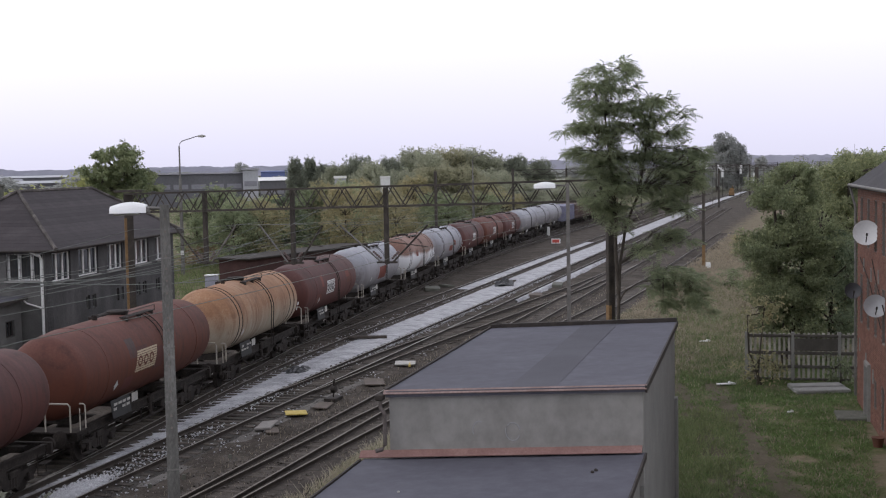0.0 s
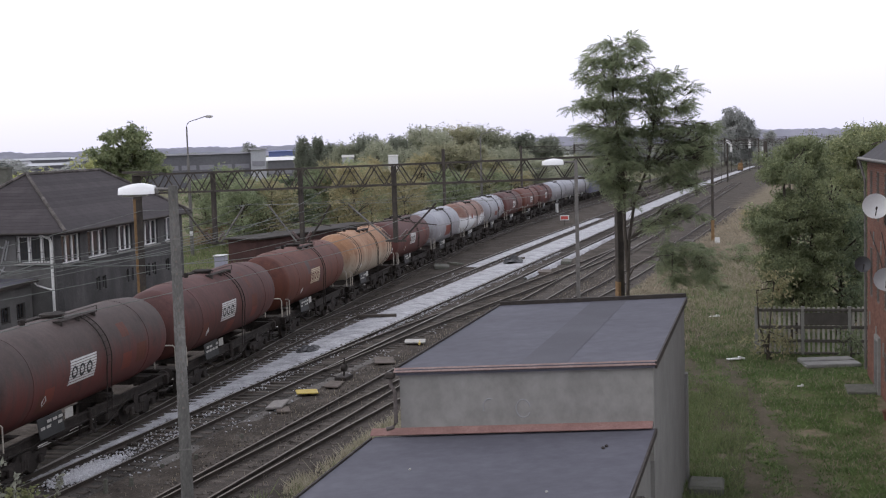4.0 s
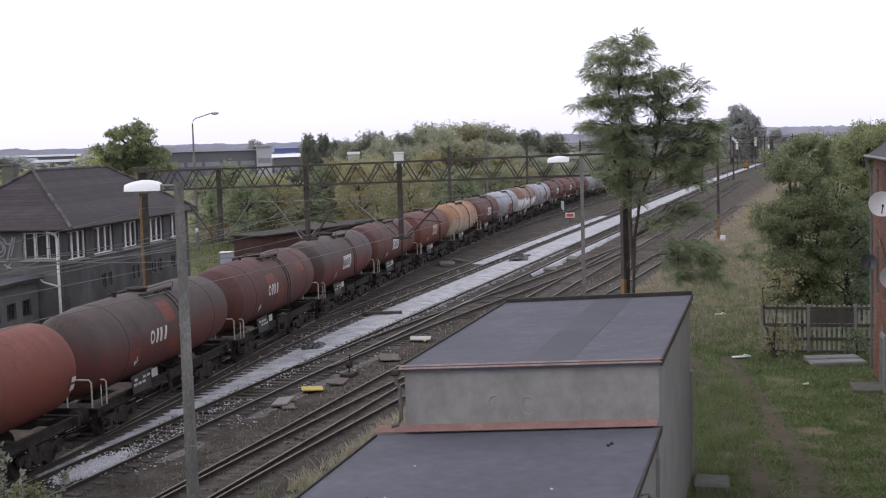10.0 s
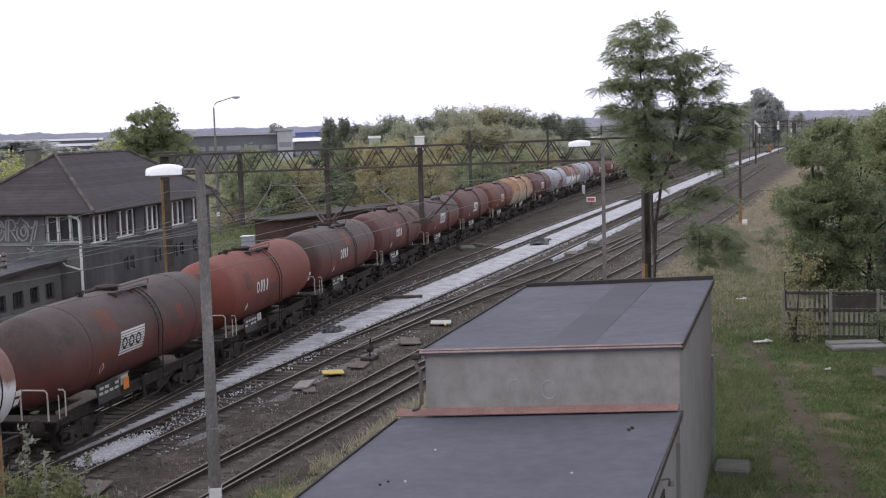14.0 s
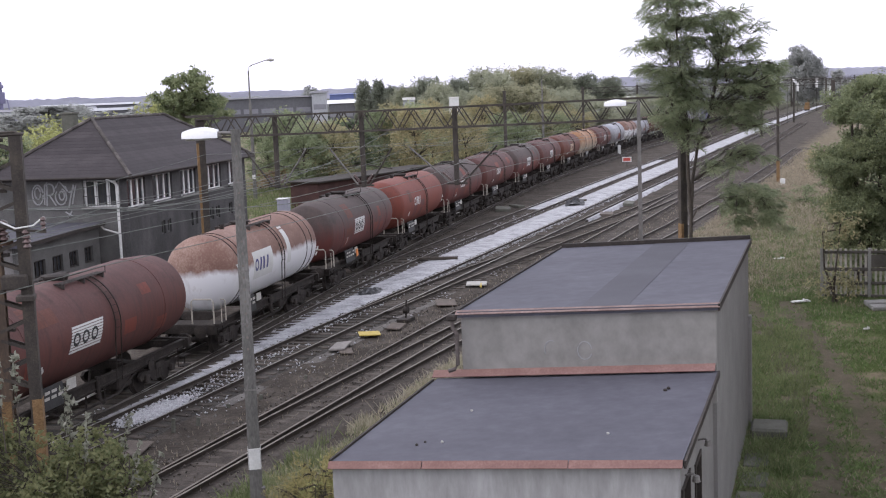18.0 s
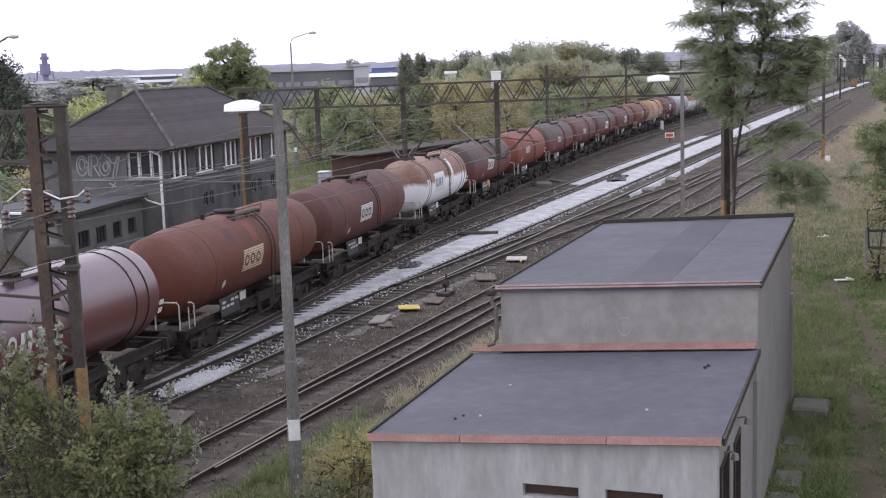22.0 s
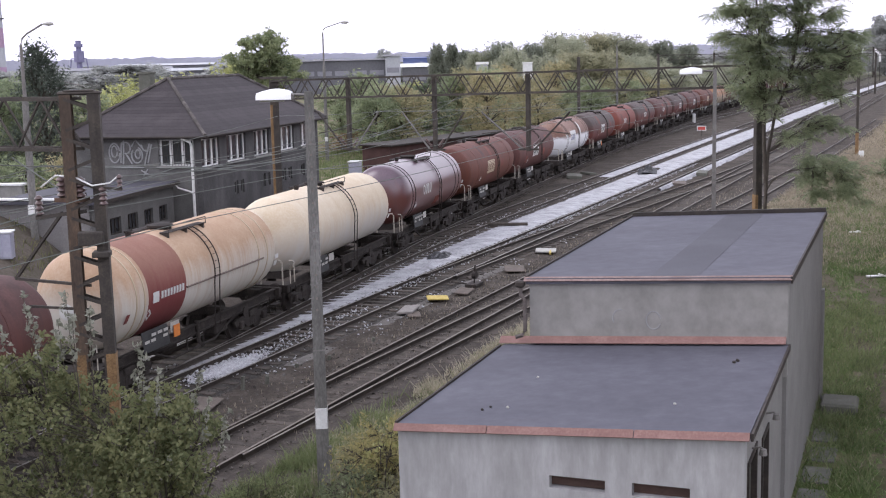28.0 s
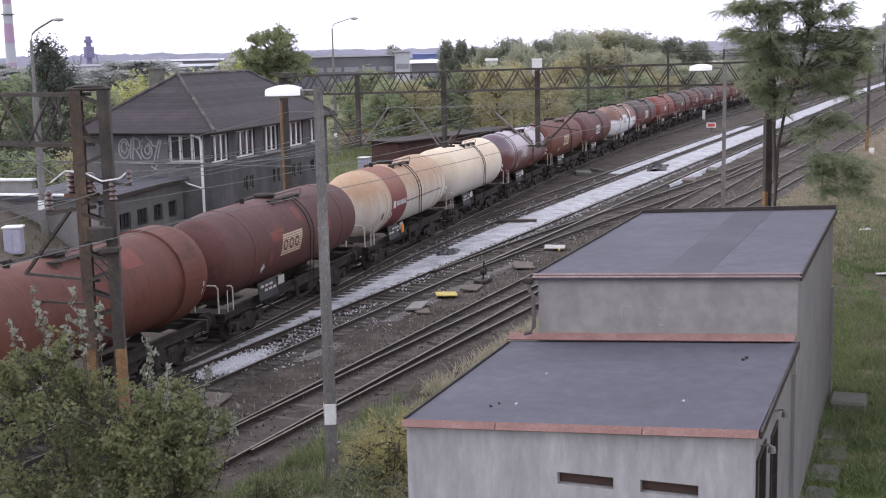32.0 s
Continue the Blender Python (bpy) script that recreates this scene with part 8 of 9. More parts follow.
nb = plant("shrub", "tall yellow-green shrub with pale young shoots", "bush", (-8.3, 19.9, GROUND), [[(0, 0, 0), (0.1, 0, 1.5), (0.3, 0, 3.0), (0.6, 0, 3.9)], [(-0.3, 0, 0), (-0.8, 0, 1.8), (-1.2, 0, 4.6)], [(0.3, 0.2, 0), (1.0, 0.1, 1.8), (1.7, 0, 3.3)]],
           bush, LEAF_BUSH, 0.092, 31, 0.05, slim=0.56, limb=0.4)
PALE_TIP = leaf_material("pale_leaf_underside", [(0.12, 0.125, 0.09), (0.175, 0.18, 0.13), (0.26, 0.26, 0.20)], 0.25)
tips = []
for sh in shoots:
    part("shoot", M().tube(sh, 0.012, 5, 0.004), BARK, nb)
    for i in range(9):
        p = sh[1].lerp(sh[2], i / 8)
        tips.append((p.x, p.y, p.z, 0.07, 1.0, 5))
for k in range(9):
    c = bush[int(rng.integers(0, len(bush)))]
    tips.append((c[0], -1.1, c[2], 0.09, 0.7, 7))
pale = np.concatenate([leaves([c], 0.115, rng, 0.1, 0.5)[:4 * 6] for c in tips])
part("pale_leaves", leaf_mesh("pale_leaves", pale, PALE_TIP), None, nb, "pale leaves on the young shoots")

GOLD = leaf_material("golden_weed_leaf", [(0.12, 0.11, 0.035), (0.235, 0.20, 0.06), (0.32, 0.27, 0.09)], 0.5, 2.0)
# low growth beside the sidings and the garage
for x, y, h, r, mt, lb in ((-3.9, 26.2, 1.7, 1.2, LEAF_YELLOW, "yellow-green weed bush near the lamp post"), (-2.6, 27.6, 1.0, 0.8, LEAF_OLIVE, "withered weed bush near the lamp post"), (-4.3, 24.9, 1.7, 1.2, GOLD, "golden-yellow weed clump near the lamp post"),
                           (-3.4, 23.4, 1.3, 1.0, LEAF_OLIVE, "withered weed bush by the garage"), (-5.2, 22.2, 1.5, 1.2, LEAF_BUSH, "grey-green weed bush by the garage"), (5.2, 46.2, 1.6, 0.9, LEAF_YELLOW, "yellow-green shrub beyond the garage"),
                           (3.9, 46.0, 1.0, 0.8, LEAF_OLIVE, "low withered shrub beyond the garage"), (-6.8, 24.0, 1.0, 0.9, LEAF_BUSH, "grey-green weed bush by the siding"), (-4.2, 20.5, 1.6, 1.2, LEAF_GREEN, "green weed bush by the garage")):
    rg = np.random.default_rng(int(abs(x * 100) + y * 10))
    plant("weed_bush", lb, "bush", (x, y, GROUND), [[(0, 0, 0), (0.05, 0, h * 0.5), (0.1, 0, h * 0.8)]],
          [(rg.normal() * r * 0.4, rg.normal() * r * 0.4, h * rg.uniform(0.2, 0.85), r * rg.uniform(0.3, 0.5), 0.9, 120) for _ in range(14)], mt, 0.11, int(y * 7), 0.02, droop=-0.5, slim=0.24, limb=0.25)


# feathery golden weeds at the garage corner
for x, y, r, h, mt, lb in ((-4.6, 25.9, 0.75, 1.75, GOLD, "tall golden weeds between garage and lamp post"), (-4.15, 26.8, 0.55, 1.6, GOLD, "tall golden weeds against the garage corner"),
                           (-4.95, 24.9, 0.7, 1.0, LEAF_GREEN, "green nettles at the foot of golden weeds"), (-5.2, 27.0, 0.5, 0.9, LEAF_OLIVE, "withered weeds beside the lamp post")):
    rg = np.random.default_rng(int(y * 31))
    cl = []
    for _ in range(46):
        a, q = rg.uniform(0, 6.283), r * math.sqrt(rg.random())
        cl.append((q * math.cos(a), q * math.sin(a), h * (1 - 0.45 * (q / r) ** 2) * rg.uniform(0.35, 1.0), 0.17, 1.6, 90))
    plant("golden_weeds", lb, "weeds", (x, y, GROUND), [[(0, 0, 0), (0.03, 0, h * 0.4), (0.05, 0, h * 0.7)]], cl, mt, 0.085, int(y * 3), 0.02, droop=-0.8, limbs=True, slim=0.22, limb=0.25)


def blades(n, region, h0, h1, w, seed, lean=0.25):
    """Grass blades: slim triangles standing in a region given by a function that yields a place."""
    r = random.Random(seed)
    vs, fs = [], []
    for k in range(n):
        x, y = region(r)
        z = GROUND + lumps(x, y) + fall(x, y) - 0.01
        a, h = r.uniform(0, 6.28), r.uniform(h0, h1)
        dx, dy, lx, ly = math.cos(a) * w, math.sin(a) * w, r.gauss(0, lean) * h, r.gauss(0, lean) * h
        vs += [(x - dx, y - dy, z), (x + dx, y + dy, z), (x + lx, y + ly, z + h)]
        fs.append((3 * k, 3 * k + 1, 3 * k + 2))
    return vs, fs


def grass(name, label, n, region, h0, h1, w, mat, seed, lean=0.25):
    vs, fs = blades(n, region, h0, h1, w, seed, lean)
    me = bpy.data.meshes.new(name)
    me.from_pydata(vs, [], fs)
    me.materials.append(mat)
    return tagged(new(name, me), label, "grass", kind="stuff")


G_GREEN = leaf_material("green_grass_blade", [(0.058, 0.080, 0.025), (0.104, 0.134, 0.042), (0.16, 0.188, 0.07)], 0.45, 1.6)
G_LAWN = leaf_material("lush_lawn_blade", [(0.048, 0.084, 0.018), (0.090, 0.146, 0.032), (0.150, 0.205, 0.056)], 0.4, 1.6)
G_STRAW = leaf_material("pale_straw_blade", [(0.16, 0.142, 0.092), (0.25, 0.222, 0.147), (0.36, 0.32, 0.22)], 0.45, 1.6)
G_DRY = leaf_material("straw_grass_blade", [(0.145, 0.120, 0.078), (0.195, 0.162, 0.107), (0.265, 0.220, 0.146)], 0.45, 1.75)


def ls_region(l0, l1, s0, s1, clump=0.0, keep=None):
    def f(r):
        while True:
            lat, s = r.uniform(l0, l1), r.uniform(s0, s1)
            if clump and noise.noise((lat * 0.8, s * 0.8, 4.0)) < clump * (r.random() * 2 - 1):
                continue
            p = at(lat, s)
            if keep and not keep(p.x, p.y, lat, s):
                continue
            return p.x, p.y
    return f


def off_garage(x, y, lat=0, s=0):
    q = GAR.inverted() @ Vector((x, y, 0))
    return not (-5.9 < q.x < 0.05 and -0.2 < q.y < 16.3)


def off_path(x, y, lat, s):
    pl = -0.35 - 0.105 * (s - 31 + math.sqrt((s - 31) ** 2 + 16))
    return off_garage(x, y) and (s > 54 or abs(abs(lat - pl) - 0.75) + 0.45 * noise.noise((x * 0.7, y * 0.7, 5.0)) + 0.75 * noise.noise((x * 4.1, y * 4.1, 9.0)) > 0.36)


grass("lawn", "short green grass of the yard", 60000, ls_region(-6, 1.6, 24, 62, 0.75, off_path), 0.04, 0.13, 0.018, G_LAWN, 1, 0.95)
grass("withered_lawn", "withered tufts among the yard grass", 4500, ls_region(-6, 1.6, 26, 62, 0.6, off_path), 0.05, 0.2, 0.014, G_DRY, 12, 0.5)
grass("verge_grass", "long green grass along the garage wall", 7000, ls_region(-5.5, -1.2, 27, 48, 0.5, lambda x, y, l, s: off_garage(x, y) and (GAR.inverted() @ Vector((x, y, 0))).x < 1.6), 0.12, 0.36, 0.016, G_GREEN, 2, 0.55)
grass("dry_grass", "dry straw-coloured grass beyond the garage", 26000, ls_region(-12, -2, 56, 120, 0.5, off_path), 0.1, 0.32, 0.024, G_DRY, 3, 0.9)
grass("dry_grass", "tufts of straw grass beside the siding", 20000, ls_region(-13.6, -8.5, 19, 46, 0.35, off_garage), 0.2, 0.75, 0.017, G_STRAW, 4)
grass("green_tufts", "green tufts beside the siding", 14000, ls_region(-14.6, -7.5, 17, 44, 0.45, off_garage), 0.1, 0.35, 0.014, G_GREEN, 5, 0.4)
grass("weed_cover", "rank green weeds between garage and siding", 20000, ls_region(-15.0, -9.5, 19.5, 31, 0.3, off_garage), 0.15, 0.5, 0.02, G_GREEN, 14, 0.5)
grass("dry_grass", "dry pale grass along the buried spur", 9000, ls_region(-14.7, -13.0, 25, 44, 0.4, off_garage), 0.1, 0.42, 0.018, G_STRAW, 15, 0.5)
grass("dry_grass", "dry tufts on the bank beside the far line", 14000, ls_region(-11.5, -3, 78, 165, 0.4), 0.15, 0.45, 0.05, G_DRY, 16, 0.8)
grass("weed_grass", "thin weeds among dry grass beyond the garage", 12000, ls_region(-9, -1.5, 52, 100, 0.6, off_path), 0.1, 0.35, 0.025, G_GREEN, 6)
grass("track_weeds", "sparse dry weeds between rusty rails", 3000, ls_region(-19.2, -13.5, 24, 95, 0.9), 0.06, 0.22, 0.012, G_DRY, 7)
grass("bank_grass", "rough grass beyond the train", 16000, ls_region(-62, -42, 45, 120, 0.4, lambda x, y, l, s: not (-28 < x < -15 and 50 < y < 80)), 0.2, 0.6, 0.04, G_GREEN, 8)

# ---- woods and shrubs beyond the train: a few built plants, set out many times ----
rng = np.random.default_rng(40)
PROTO = {}


def proto(key, label, leaf, shape, h, rad, n, cnt, size, h0=0.25, cat="tree", name="tree"):
    PROTO[key] = (name, label, leaf, shape, h, rad, n, cnt, size, h0, cat)


proto("round", "leafy green tree in a wood", LEAF_GREEN, "round", 10, 3.4, 38, 200, 0.34, 0.15)
proto("dark", "dark green tree in a wood", LEAF_DARK, "tall", 10, 2.6, 38, 200, 0.34, 0.12)
proto("olive", "olive tree turning autumn yellow", LEAF_OLIVE, "round", 10, 3.6, 38, 200, 0.34, 0.15)
proto("poplar", "slim pointed tree in a wood", LEAF_DARK, "cone", 10, 1.7, 22, 110, 0.36, 0.08)
proto("willow", "yellow-green willow with a full crown", LEAF_YELLOW, "round", 10, 4.2, 24, 140, 0.40, 0.1)
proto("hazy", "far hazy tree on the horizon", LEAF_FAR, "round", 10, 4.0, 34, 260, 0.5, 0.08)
LONE = [(226, 260, 9, 14, 6), (209, 270, 14, 13, 8), (184, 274, 9, 10, 4), (233, 282, 13, 15, 8), (205, 292, 20, 13, 10), (179, 296, 15, 12, 7), (243, 300, 14, 13, 7), (214, 312, 30, 13, 12), (252, 316, 15, 9, 6), (178, 316, 18, 11, 7), (226, 332, 32, 12, 10), (264, 330, 10, 7, 3), (158, 300, 5, 7, 2)]
# far-wood leaves greyed and lifted: their haze is in the colour
LEAF_MIST = leaf_material("haze_lifted_green_leaf", [(0.118, 0.124, 0.080), (0.148, 0.155, 0.100), (0.182, 0.190, 0.126)], 0.65, 2.5)
LEAF_MIST3 = leaf_material("haze_lifted_dark_leaf", [(0.074, 0.083, 0.058), (0.096, 0.106, 0.075), (0.124, 0.135, 0.096)], 0.6, 2.5)
LEAF_MIST2 = leaf_material("haze_lifted_olive_leaf", [(0.132, 0.130, 0.072), (0.165, 0.160, 0.090), (0.205, 0.196, 0.112)], 0.65, 2.3)
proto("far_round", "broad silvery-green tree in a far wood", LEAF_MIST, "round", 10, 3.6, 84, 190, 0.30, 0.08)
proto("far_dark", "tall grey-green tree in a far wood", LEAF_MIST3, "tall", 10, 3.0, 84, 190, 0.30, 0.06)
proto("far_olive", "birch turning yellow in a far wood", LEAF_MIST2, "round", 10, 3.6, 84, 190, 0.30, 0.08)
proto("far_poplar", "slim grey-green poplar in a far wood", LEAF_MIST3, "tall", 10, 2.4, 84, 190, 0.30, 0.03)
proto("shrub", "leafy green shrub on the bank", LEAF_GREEN, "round", 4, 2.2, 14, 110, 0.26, 0.08, "bush", "wild_shrub")
proto("shrub_olive", "olive-brown shrub on the bank", LEAF_OLIVE, "round", 4, 2.2, 14, 110, 0.26, 0.08, "bush", "wild_shrub")
proto("shrub_rust", "rust-coloured autumn shrub on the bank", LEAF_RUST, "round", 4, 2.0, 14, 110, 0.26, 0.08, "bush", "wild_shrub")
proto("pine", "dark ragged pine with upright shoots", LEAF_PINE, "cone", 10, 3.2, 44, 210, 0.22, 0.12)
BUILT = {}


def set_out(key, x, y, height, width=None):
    """One plant of a kind at a place, that high and that wide."""
    name, label, leaf, shape, h, rad, n, cnt, size, h0, cat = PROTO[key]
    variants = BUILT.setdefault(key, [])
    k = reach(math.hypot(x, y))
    x, y, foot = lay(x, y, GROUND)
    height, width = height * k, width and width * k
    if len(variants) < 2:
        rg = np.random.default_rng(sum(map(ord, key)) + len(variants) * 50)
        t = plant(name, label, cat, (x, y, foot), [[(0, 0, 0), (0.1, 0, h * 0.3), (0.0, 0.1, h * 0.6), (0.05, 0, h * 0.88)]], crown_clumps(rg, h * h0, h * (0.86 if key[:4] == "far_" else 0.95), rad, n, cnt, shape, *((1.9, 0.72) if key[:4] == "far_" else (1.2, 0.9))), leaf, size, 50 + len(variants), h * 0.018, group="plants beyond the tracks")
        variants.append(t)
    else:
        src = variants[int(rng.integers(0, 2))]
        t = copy_thing(src, pose(x, y, foot, 0, 0, float(rng.uniform(0, 360))))
    sc = height / h
    sw = (width / (2 * rad)) if width else sc
    t.scale = (sw, sw, sc)
    return t


def sight(px, d):
    """A place d metres off, at a bearing taken from the camera's view in steps across from the middle."""
    a = math.atan((px - 784) / 2190.0) + radians(0.1)
    return d * math.sin(a), d * math.cos(a)


def top_at(py, px, d):
    """Height over the ground of something d metres off, from its steps below the horizon in the camera's view."""
    hz = 294 - (px - 784) * 0.0192
    return 9.4 - (py - hz) * d / 2190.0 - GROUND


for key, px, py, d, w in (
        ("willow", 164, 302, 125, 8.5), ("willow", 190, 308, 122, 6.5), ("poplar", 522, 270, 240, 3.5), ("poplar", 549, 270, 245, 4), ("dark", 575, 284, 240, 4), ("round", 600, 286, 230, 6), ("dark", 634, 267, 230, 6), ("round", 655, 280, 225, 6),
        ("dark", 690, 270, 230, 5), ("round", 730, 257, 240, 9), ("round", 762, 262, 235, 8), ("olive", 800, 256, 245, 10), ("round", 850, 262, 245, 9), ("round", 828, 258, 250, 9), ("dark", 880, 272, 250, 6), ("dark", 913, 267, 250, 5.5), ("dark", 955, 274, 255, 5.5), ("round", 935, 290, 255, 7),
        ("olive", 770, 285, 190, 8), ("olive", 810, 285, 190, 9), ("round", 700, 295, 180, 7), ("round", 850, 295, 200, 8), ("olive", 730, 308, 160, 6), ("round", 890, 300, 210, 8), ("olive", 640, 318, 150, 6), ("olive", 580, 322, 140, 6), ("olive", 610, 325, 130, 5.5), ("round", 545, 330, 140, 5),
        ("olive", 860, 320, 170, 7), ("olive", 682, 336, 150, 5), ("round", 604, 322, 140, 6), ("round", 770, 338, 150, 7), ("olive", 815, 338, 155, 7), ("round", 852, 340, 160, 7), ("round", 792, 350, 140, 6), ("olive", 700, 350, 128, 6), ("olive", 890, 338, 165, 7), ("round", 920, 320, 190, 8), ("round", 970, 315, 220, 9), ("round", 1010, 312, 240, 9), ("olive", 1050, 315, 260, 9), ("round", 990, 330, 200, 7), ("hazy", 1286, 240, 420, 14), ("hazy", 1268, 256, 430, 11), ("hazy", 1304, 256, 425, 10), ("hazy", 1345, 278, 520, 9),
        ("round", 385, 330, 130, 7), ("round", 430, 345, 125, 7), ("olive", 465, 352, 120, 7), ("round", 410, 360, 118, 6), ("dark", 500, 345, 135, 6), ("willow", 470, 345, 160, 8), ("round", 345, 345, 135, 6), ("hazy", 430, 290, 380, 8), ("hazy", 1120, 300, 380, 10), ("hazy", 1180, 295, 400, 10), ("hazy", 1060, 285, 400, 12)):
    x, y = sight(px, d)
    # distant trees take the leaf colours that have haze mixed in
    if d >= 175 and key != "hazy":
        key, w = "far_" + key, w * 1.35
    set_out(key, x, y, max(2.5, top_at(py, px, d)), w)
for k in range(58):
    px, d = rng.uniform(345, 1010), rng.uniform(82, 150)
    x, y = sight(px, d)
    lat = x * NX + y * NY
    if lat > lat_of("train", min(400, x * UX + y * UY)) - 9 or (x < -12 and y < 86) or abs(px - 325) < 25:
        continue
    key = ("shrub", "shrub", "shrub_olive", "shrub", "shrub_rust", "shrub_olive")[int(rng.integers(0, 6))]
    tall, wide = float(rng.uniform(1.6, 4.2)), float(rng.uniform(3, 6.5))
    if lat > -51 and 76 < x * UX + y * UY < 122:
        continue
    set_out(key, x, y, tall, wide)
lk = 96 * reach(96) / 2190
plant("tree", "fresh green tree with ragged pointed tops behind the railway house", "tree", lay(*sight(214, 96), GROUND), [[(0, 0, 0), (0.1, 0, 3), (0.0, 0.1, 6), (0.3, 0, 9.6)], [(0.1, 0, 2.5), (-0.6, 0.2, 5), (-1.2, 0.1, 8.4)]],
      scatter(LONE, lk, 214, 1.6, 9, 15, 330, rng, 305), leaf_material("fresh_green_leaf", [(0.045, 0.066, 0.030), (0.088, 0.112, 0.046), (0.15, 0.165, 0.07)], 0.45, 2.25), 0.2, 77, 0.16, group="plants beyond the tracks")
# left of the railway house
for key, a, d, h, w in (("pine", 24.3, 98, 11.3, 7.5), ("round", 26.6, 105, 8.2, 8), ("round", 22.6, 110, 7.0, 7), ("dark", 25.6, 112, 8.6, 7), ("shrub_olive", 23.6, 88, 3.4, 5), ("shrub", 25.2, 84, 3.6, 6), ("shrub_olive", 22.4, 90, 3.0, 5), ("willow", 19.9, 120, 8.2, 9), ("willow", 21.2, 118, 7.2, 8), ("shrub", 27.0, 80, 4.0, 7),
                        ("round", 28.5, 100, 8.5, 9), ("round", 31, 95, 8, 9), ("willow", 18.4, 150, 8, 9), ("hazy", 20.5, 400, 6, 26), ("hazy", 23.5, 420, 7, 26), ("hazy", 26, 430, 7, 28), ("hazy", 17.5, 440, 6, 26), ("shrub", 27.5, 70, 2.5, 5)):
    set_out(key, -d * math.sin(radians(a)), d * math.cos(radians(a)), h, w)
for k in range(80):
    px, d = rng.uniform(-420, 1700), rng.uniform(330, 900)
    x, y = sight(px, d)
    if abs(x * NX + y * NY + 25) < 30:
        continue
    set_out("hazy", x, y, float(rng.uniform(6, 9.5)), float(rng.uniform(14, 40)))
# scrub on the right beside the line
for lat, s, h, w, key in ((-7.2, 128, 2.2, 4, "shrub_olive"), (-5.5, 110, 1.6, 3.5, "shrub"), (-3, 84, 2.4, 4, "shrub_olive"), (-0.5, 90, 4.5, 6, "shrub"), (2.5, 100, 6, 8, "round"), (4, 120, 7, 9, "round"), (1, 140, 5, 8, "olive"), (6, 160, 8, 10, "round"), (-4, 150, 3, 5, "shrub"), (8, 200, 8, 12, "round"), (2, 180, 6, 9, "olive"), (-6.5, 96, 1.4, 3, "shrub"), (12, 240, 8, 14, "hazy"), (7, 260, 7, 12, "hazy")):
    set_out(key, *plan(lat, s), h, w)

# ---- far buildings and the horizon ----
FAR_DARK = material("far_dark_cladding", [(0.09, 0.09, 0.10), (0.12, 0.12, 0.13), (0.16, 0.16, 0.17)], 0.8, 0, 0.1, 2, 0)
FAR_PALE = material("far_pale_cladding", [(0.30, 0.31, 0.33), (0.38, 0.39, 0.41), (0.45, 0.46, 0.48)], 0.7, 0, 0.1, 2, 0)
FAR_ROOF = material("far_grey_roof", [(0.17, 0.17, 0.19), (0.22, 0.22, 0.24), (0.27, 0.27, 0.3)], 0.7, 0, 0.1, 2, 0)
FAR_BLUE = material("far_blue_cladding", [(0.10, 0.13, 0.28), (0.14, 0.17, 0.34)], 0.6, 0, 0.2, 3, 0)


def far_block(label, px0, px1, d, z0, z1, depth, wall, roof_mat, bays=8, pitch=0.8, eave=0.5):
    x0, y0 = sight(px0, d)
    x1, y1 = sight(px1, d)
    L = math.hypot(x1 - x0, y1 - y0)
    t = thing("warehouse", label, "warehouse", Matrix.Translation(lay(x0, y0)) @ rotz(math.atan2(y1 - y0, x1 - x0)) @ Matrix.Scale(reach(d), 4), "far sheds on the horizon")
    w = part("wall", M().box((L / 2, depth / 2, (z0 + z1) / 2), (L, depth, z1 - z0)), wall, t)
    part("roof", M().add([(-eave, -eave, z1), (L + eave, -eave, z1), (L + eave, depth + eave, z1), (-eave, depth + eave, z1), (-eave, depth / 2, z1 + pitch), (L + eave, depth / 2, z1 + pitch)], [(0, 1, 5, 4), (2, 3, 4, 5), (0, 4, 3), (1, 2, 5), (3, 2, 1, 0)]), roof_mat, t)
    for k in range(bays):
        part("window_band", M().box((L * (k + 0.5) / bays, -0.05, z0 + (z1 - z0) * 0.62), (L / bays * 0.82, 0.12, (z1 - z0) * 0.14)), FAR_ROOF, w)
    return t


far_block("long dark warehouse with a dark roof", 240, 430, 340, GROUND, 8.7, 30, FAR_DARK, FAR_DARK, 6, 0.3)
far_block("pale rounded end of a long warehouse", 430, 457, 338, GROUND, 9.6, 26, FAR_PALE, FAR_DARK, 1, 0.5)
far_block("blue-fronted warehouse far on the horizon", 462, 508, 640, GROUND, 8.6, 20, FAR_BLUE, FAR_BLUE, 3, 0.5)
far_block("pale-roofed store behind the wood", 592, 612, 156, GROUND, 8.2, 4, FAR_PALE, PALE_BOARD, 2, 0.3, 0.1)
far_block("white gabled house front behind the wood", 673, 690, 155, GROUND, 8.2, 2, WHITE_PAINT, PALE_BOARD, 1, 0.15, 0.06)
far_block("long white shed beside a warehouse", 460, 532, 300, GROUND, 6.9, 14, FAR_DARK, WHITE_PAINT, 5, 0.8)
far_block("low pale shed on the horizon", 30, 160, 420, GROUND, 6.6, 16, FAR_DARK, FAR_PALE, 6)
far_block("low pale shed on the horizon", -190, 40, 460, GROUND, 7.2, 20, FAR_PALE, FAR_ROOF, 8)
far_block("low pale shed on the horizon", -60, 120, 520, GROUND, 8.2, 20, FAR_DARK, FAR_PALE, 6)
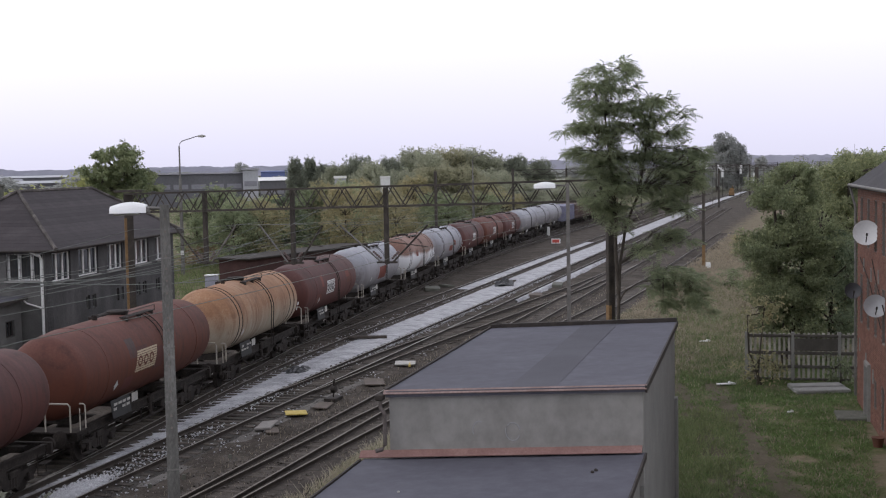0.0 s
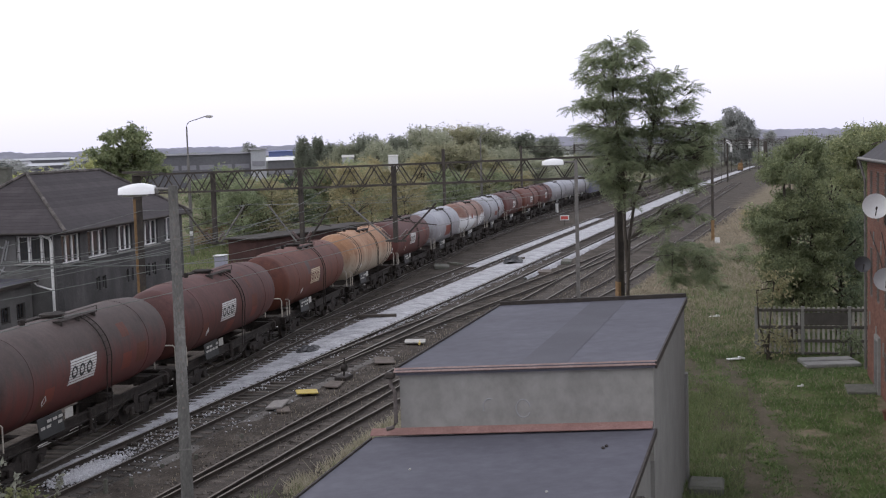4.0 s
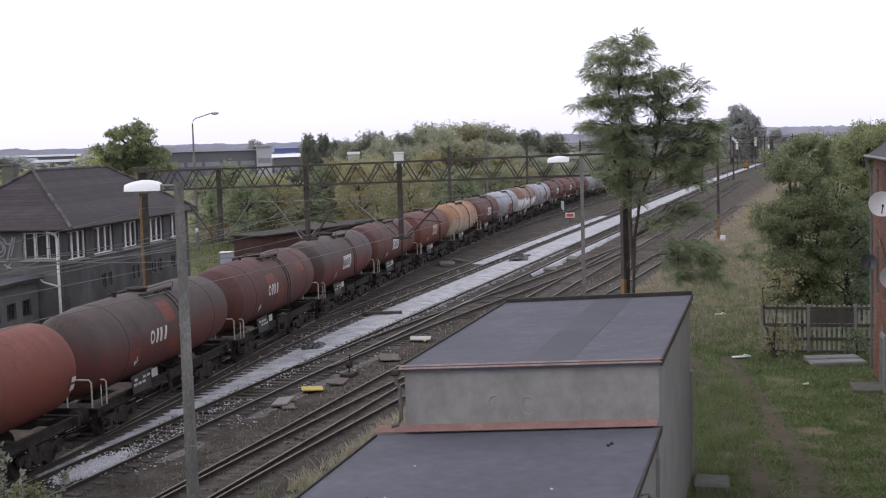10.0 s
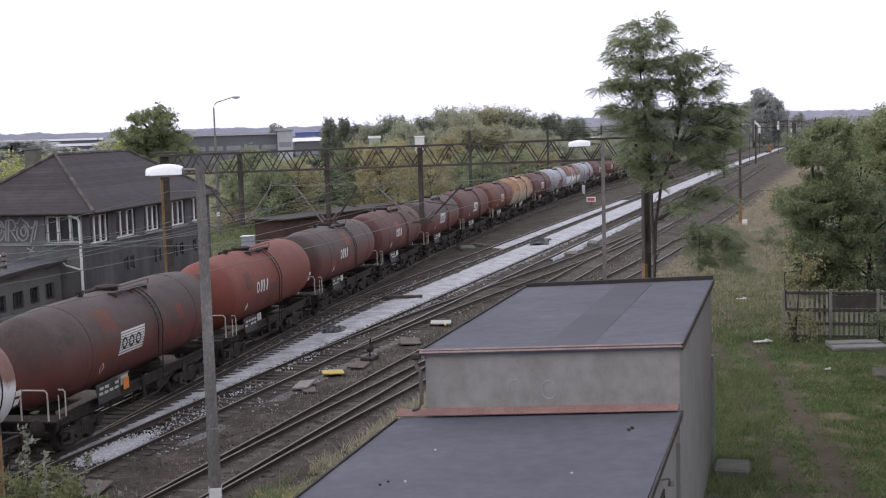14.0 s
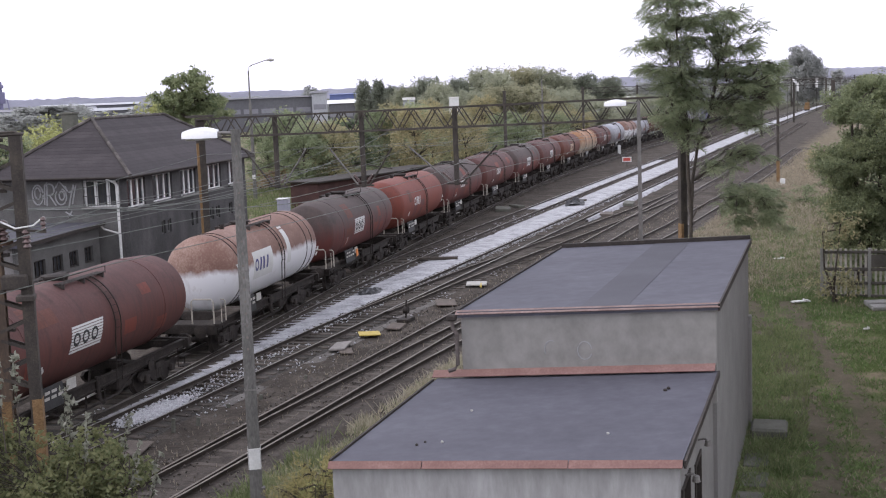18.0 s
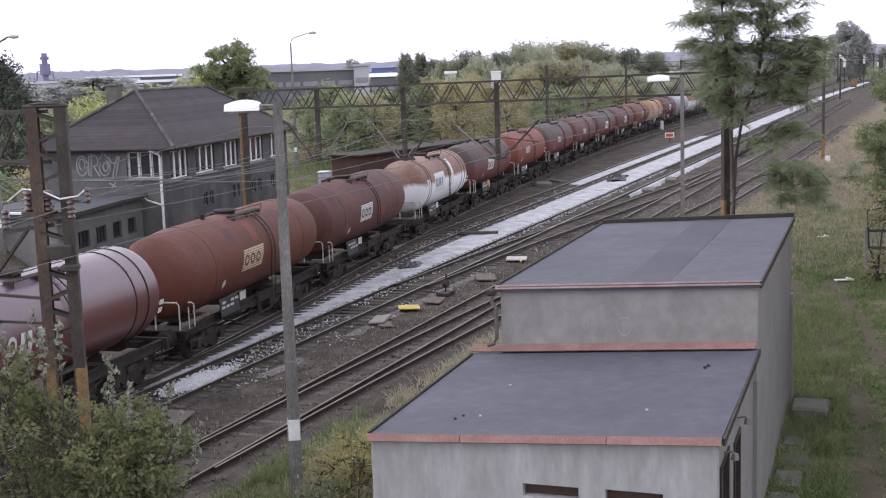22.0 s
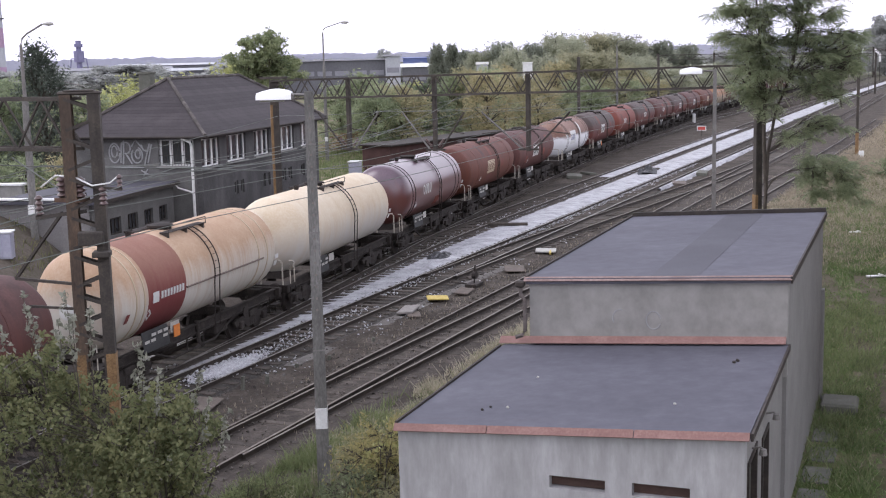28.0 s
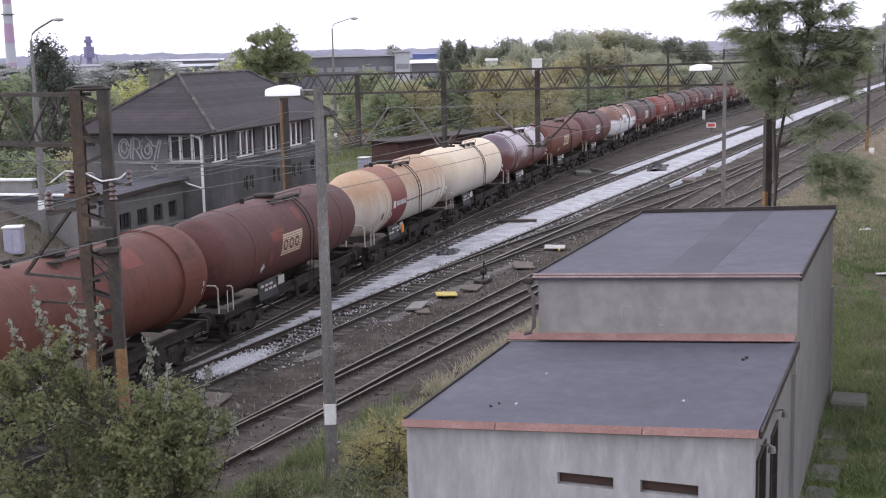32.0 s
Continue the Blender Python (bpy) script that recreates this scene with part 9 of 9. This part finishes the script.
for px0, px1, d, zt in ((475, 535, 560, 4.6), (458, 505, 640, 5.0), (540, 562, 590, 4.2), (985, 1005, 300, 6.0)):
    x0, y0 = sight(px0, d)
    x1, y1 = sight(px1, d)
    L = math.hypot(x1 - x0, y1 - y0)
    tr = thing("white_trailer", "white lorry trailer parked by a warehouse", "trailer", Matrix.Translation(lay(x0, y0)) @ rotz(math.atan2(y1 - y0, x1 - x0) + 0.25) @ Matrix.Scale(reach(d), 4), "white trailers")
    part("box", M().box((L / 2, 1.3, zt - 1.8), (L, 2.6, 3.5), bev=0.08), WHITE_PAINT, tr)
    part("chassis", M().box((L / 2, 1.3, (zt - 3.5) / 2 + GROUND / 2), (L * 0.96, 2.2, zt - 3.4 - GROUND)), FAR_DARK, tr)
# striped chimney and water tower far to the left
a = radians(-25.9)
cx, cy = 620 * math.sin(a), 620 * math.cos(a)
chim = thing("factory_chimney", "tall factory chimney banded red and white", "chimney")
# red bands are coloured lilac, as they look from so far off
for k in range(8):
    z0, z1 = k * 9.0 - (2 if k == 0 else 0), (k + 1) * 9.0
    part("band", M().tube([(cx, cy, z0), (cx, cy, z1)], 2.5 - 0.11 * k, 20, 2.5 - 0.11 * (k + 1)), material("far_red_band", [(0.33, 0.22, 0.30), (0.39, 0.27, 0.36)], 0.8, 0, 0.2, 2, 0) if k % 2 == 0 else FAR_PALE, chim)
part("ladder_platform", M().tube([(cx, cy, 31), (cx, cy, 31.5)], 3.1, 20), FAR_DARK, chim)
part("ladder_platform", M().tube([(cx, cy, 40), (cx, cy, 40.5)], 3.0, 20), FAR_DARK, chim)
a = radians(-22.64)
wx, wy = 700 * math.sin(a), 700 * math.cos(a)
wt = thing("water_tower", "slender far steel tower on a frame", "tower")
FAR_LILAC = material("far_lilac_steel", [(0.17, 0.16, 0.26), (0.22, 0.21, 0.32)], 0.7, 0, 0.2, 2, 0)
part("vessel", M().tube([(wx, wy, 6), (wx, wy, 12), (wx, wy, 17), (wx, wy, 22)], 1.5, 14).tube([(wx, wy, 10.5), (wx, wy, 16.5)], 2.8, 14).tube([(wx, wy, 18.6), (wx, wy, 20.2)], 2.3, 14), FAR_LILAC, wt)
part("frame_leg", M().tube([(wx - 6, wy, -2), (wx - 4.5, wy, 12.5)], 0.3, 6).tube([(wx + 6, wy, -2), (wx + 4, wy, 12.5)], 0.3, 6).tube([(wx - 4.5, wy, 12.5), (wx + 4, wy, 12.5)], 0.25, 6), FAR_LILAC, wt)
# hills painted pale blue-grey: the haze over them is in the colour
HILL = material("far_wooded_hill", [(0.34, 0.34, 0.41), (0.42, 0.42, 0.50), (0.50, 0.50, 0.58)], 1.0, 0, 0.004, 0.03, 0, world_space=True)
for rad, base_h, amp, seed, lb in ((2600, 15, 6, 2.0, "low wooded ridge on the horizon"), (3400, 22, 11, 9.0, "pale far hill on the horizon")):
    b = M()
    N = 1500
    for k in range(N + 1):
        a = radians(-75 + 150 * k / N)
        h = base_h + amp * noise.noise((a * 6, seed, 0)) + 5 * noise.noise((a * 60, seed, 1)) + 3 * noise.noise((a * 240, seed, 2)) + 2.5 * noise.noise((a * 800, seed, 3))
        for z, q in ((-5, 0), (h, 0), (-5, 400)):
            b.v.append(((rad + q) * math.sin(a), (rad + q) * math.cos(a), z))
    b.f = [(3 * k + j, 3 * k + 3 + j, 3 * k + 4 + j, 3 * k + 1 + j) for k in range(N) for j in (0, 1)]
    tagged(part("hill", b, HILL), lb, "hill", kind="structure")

motions()
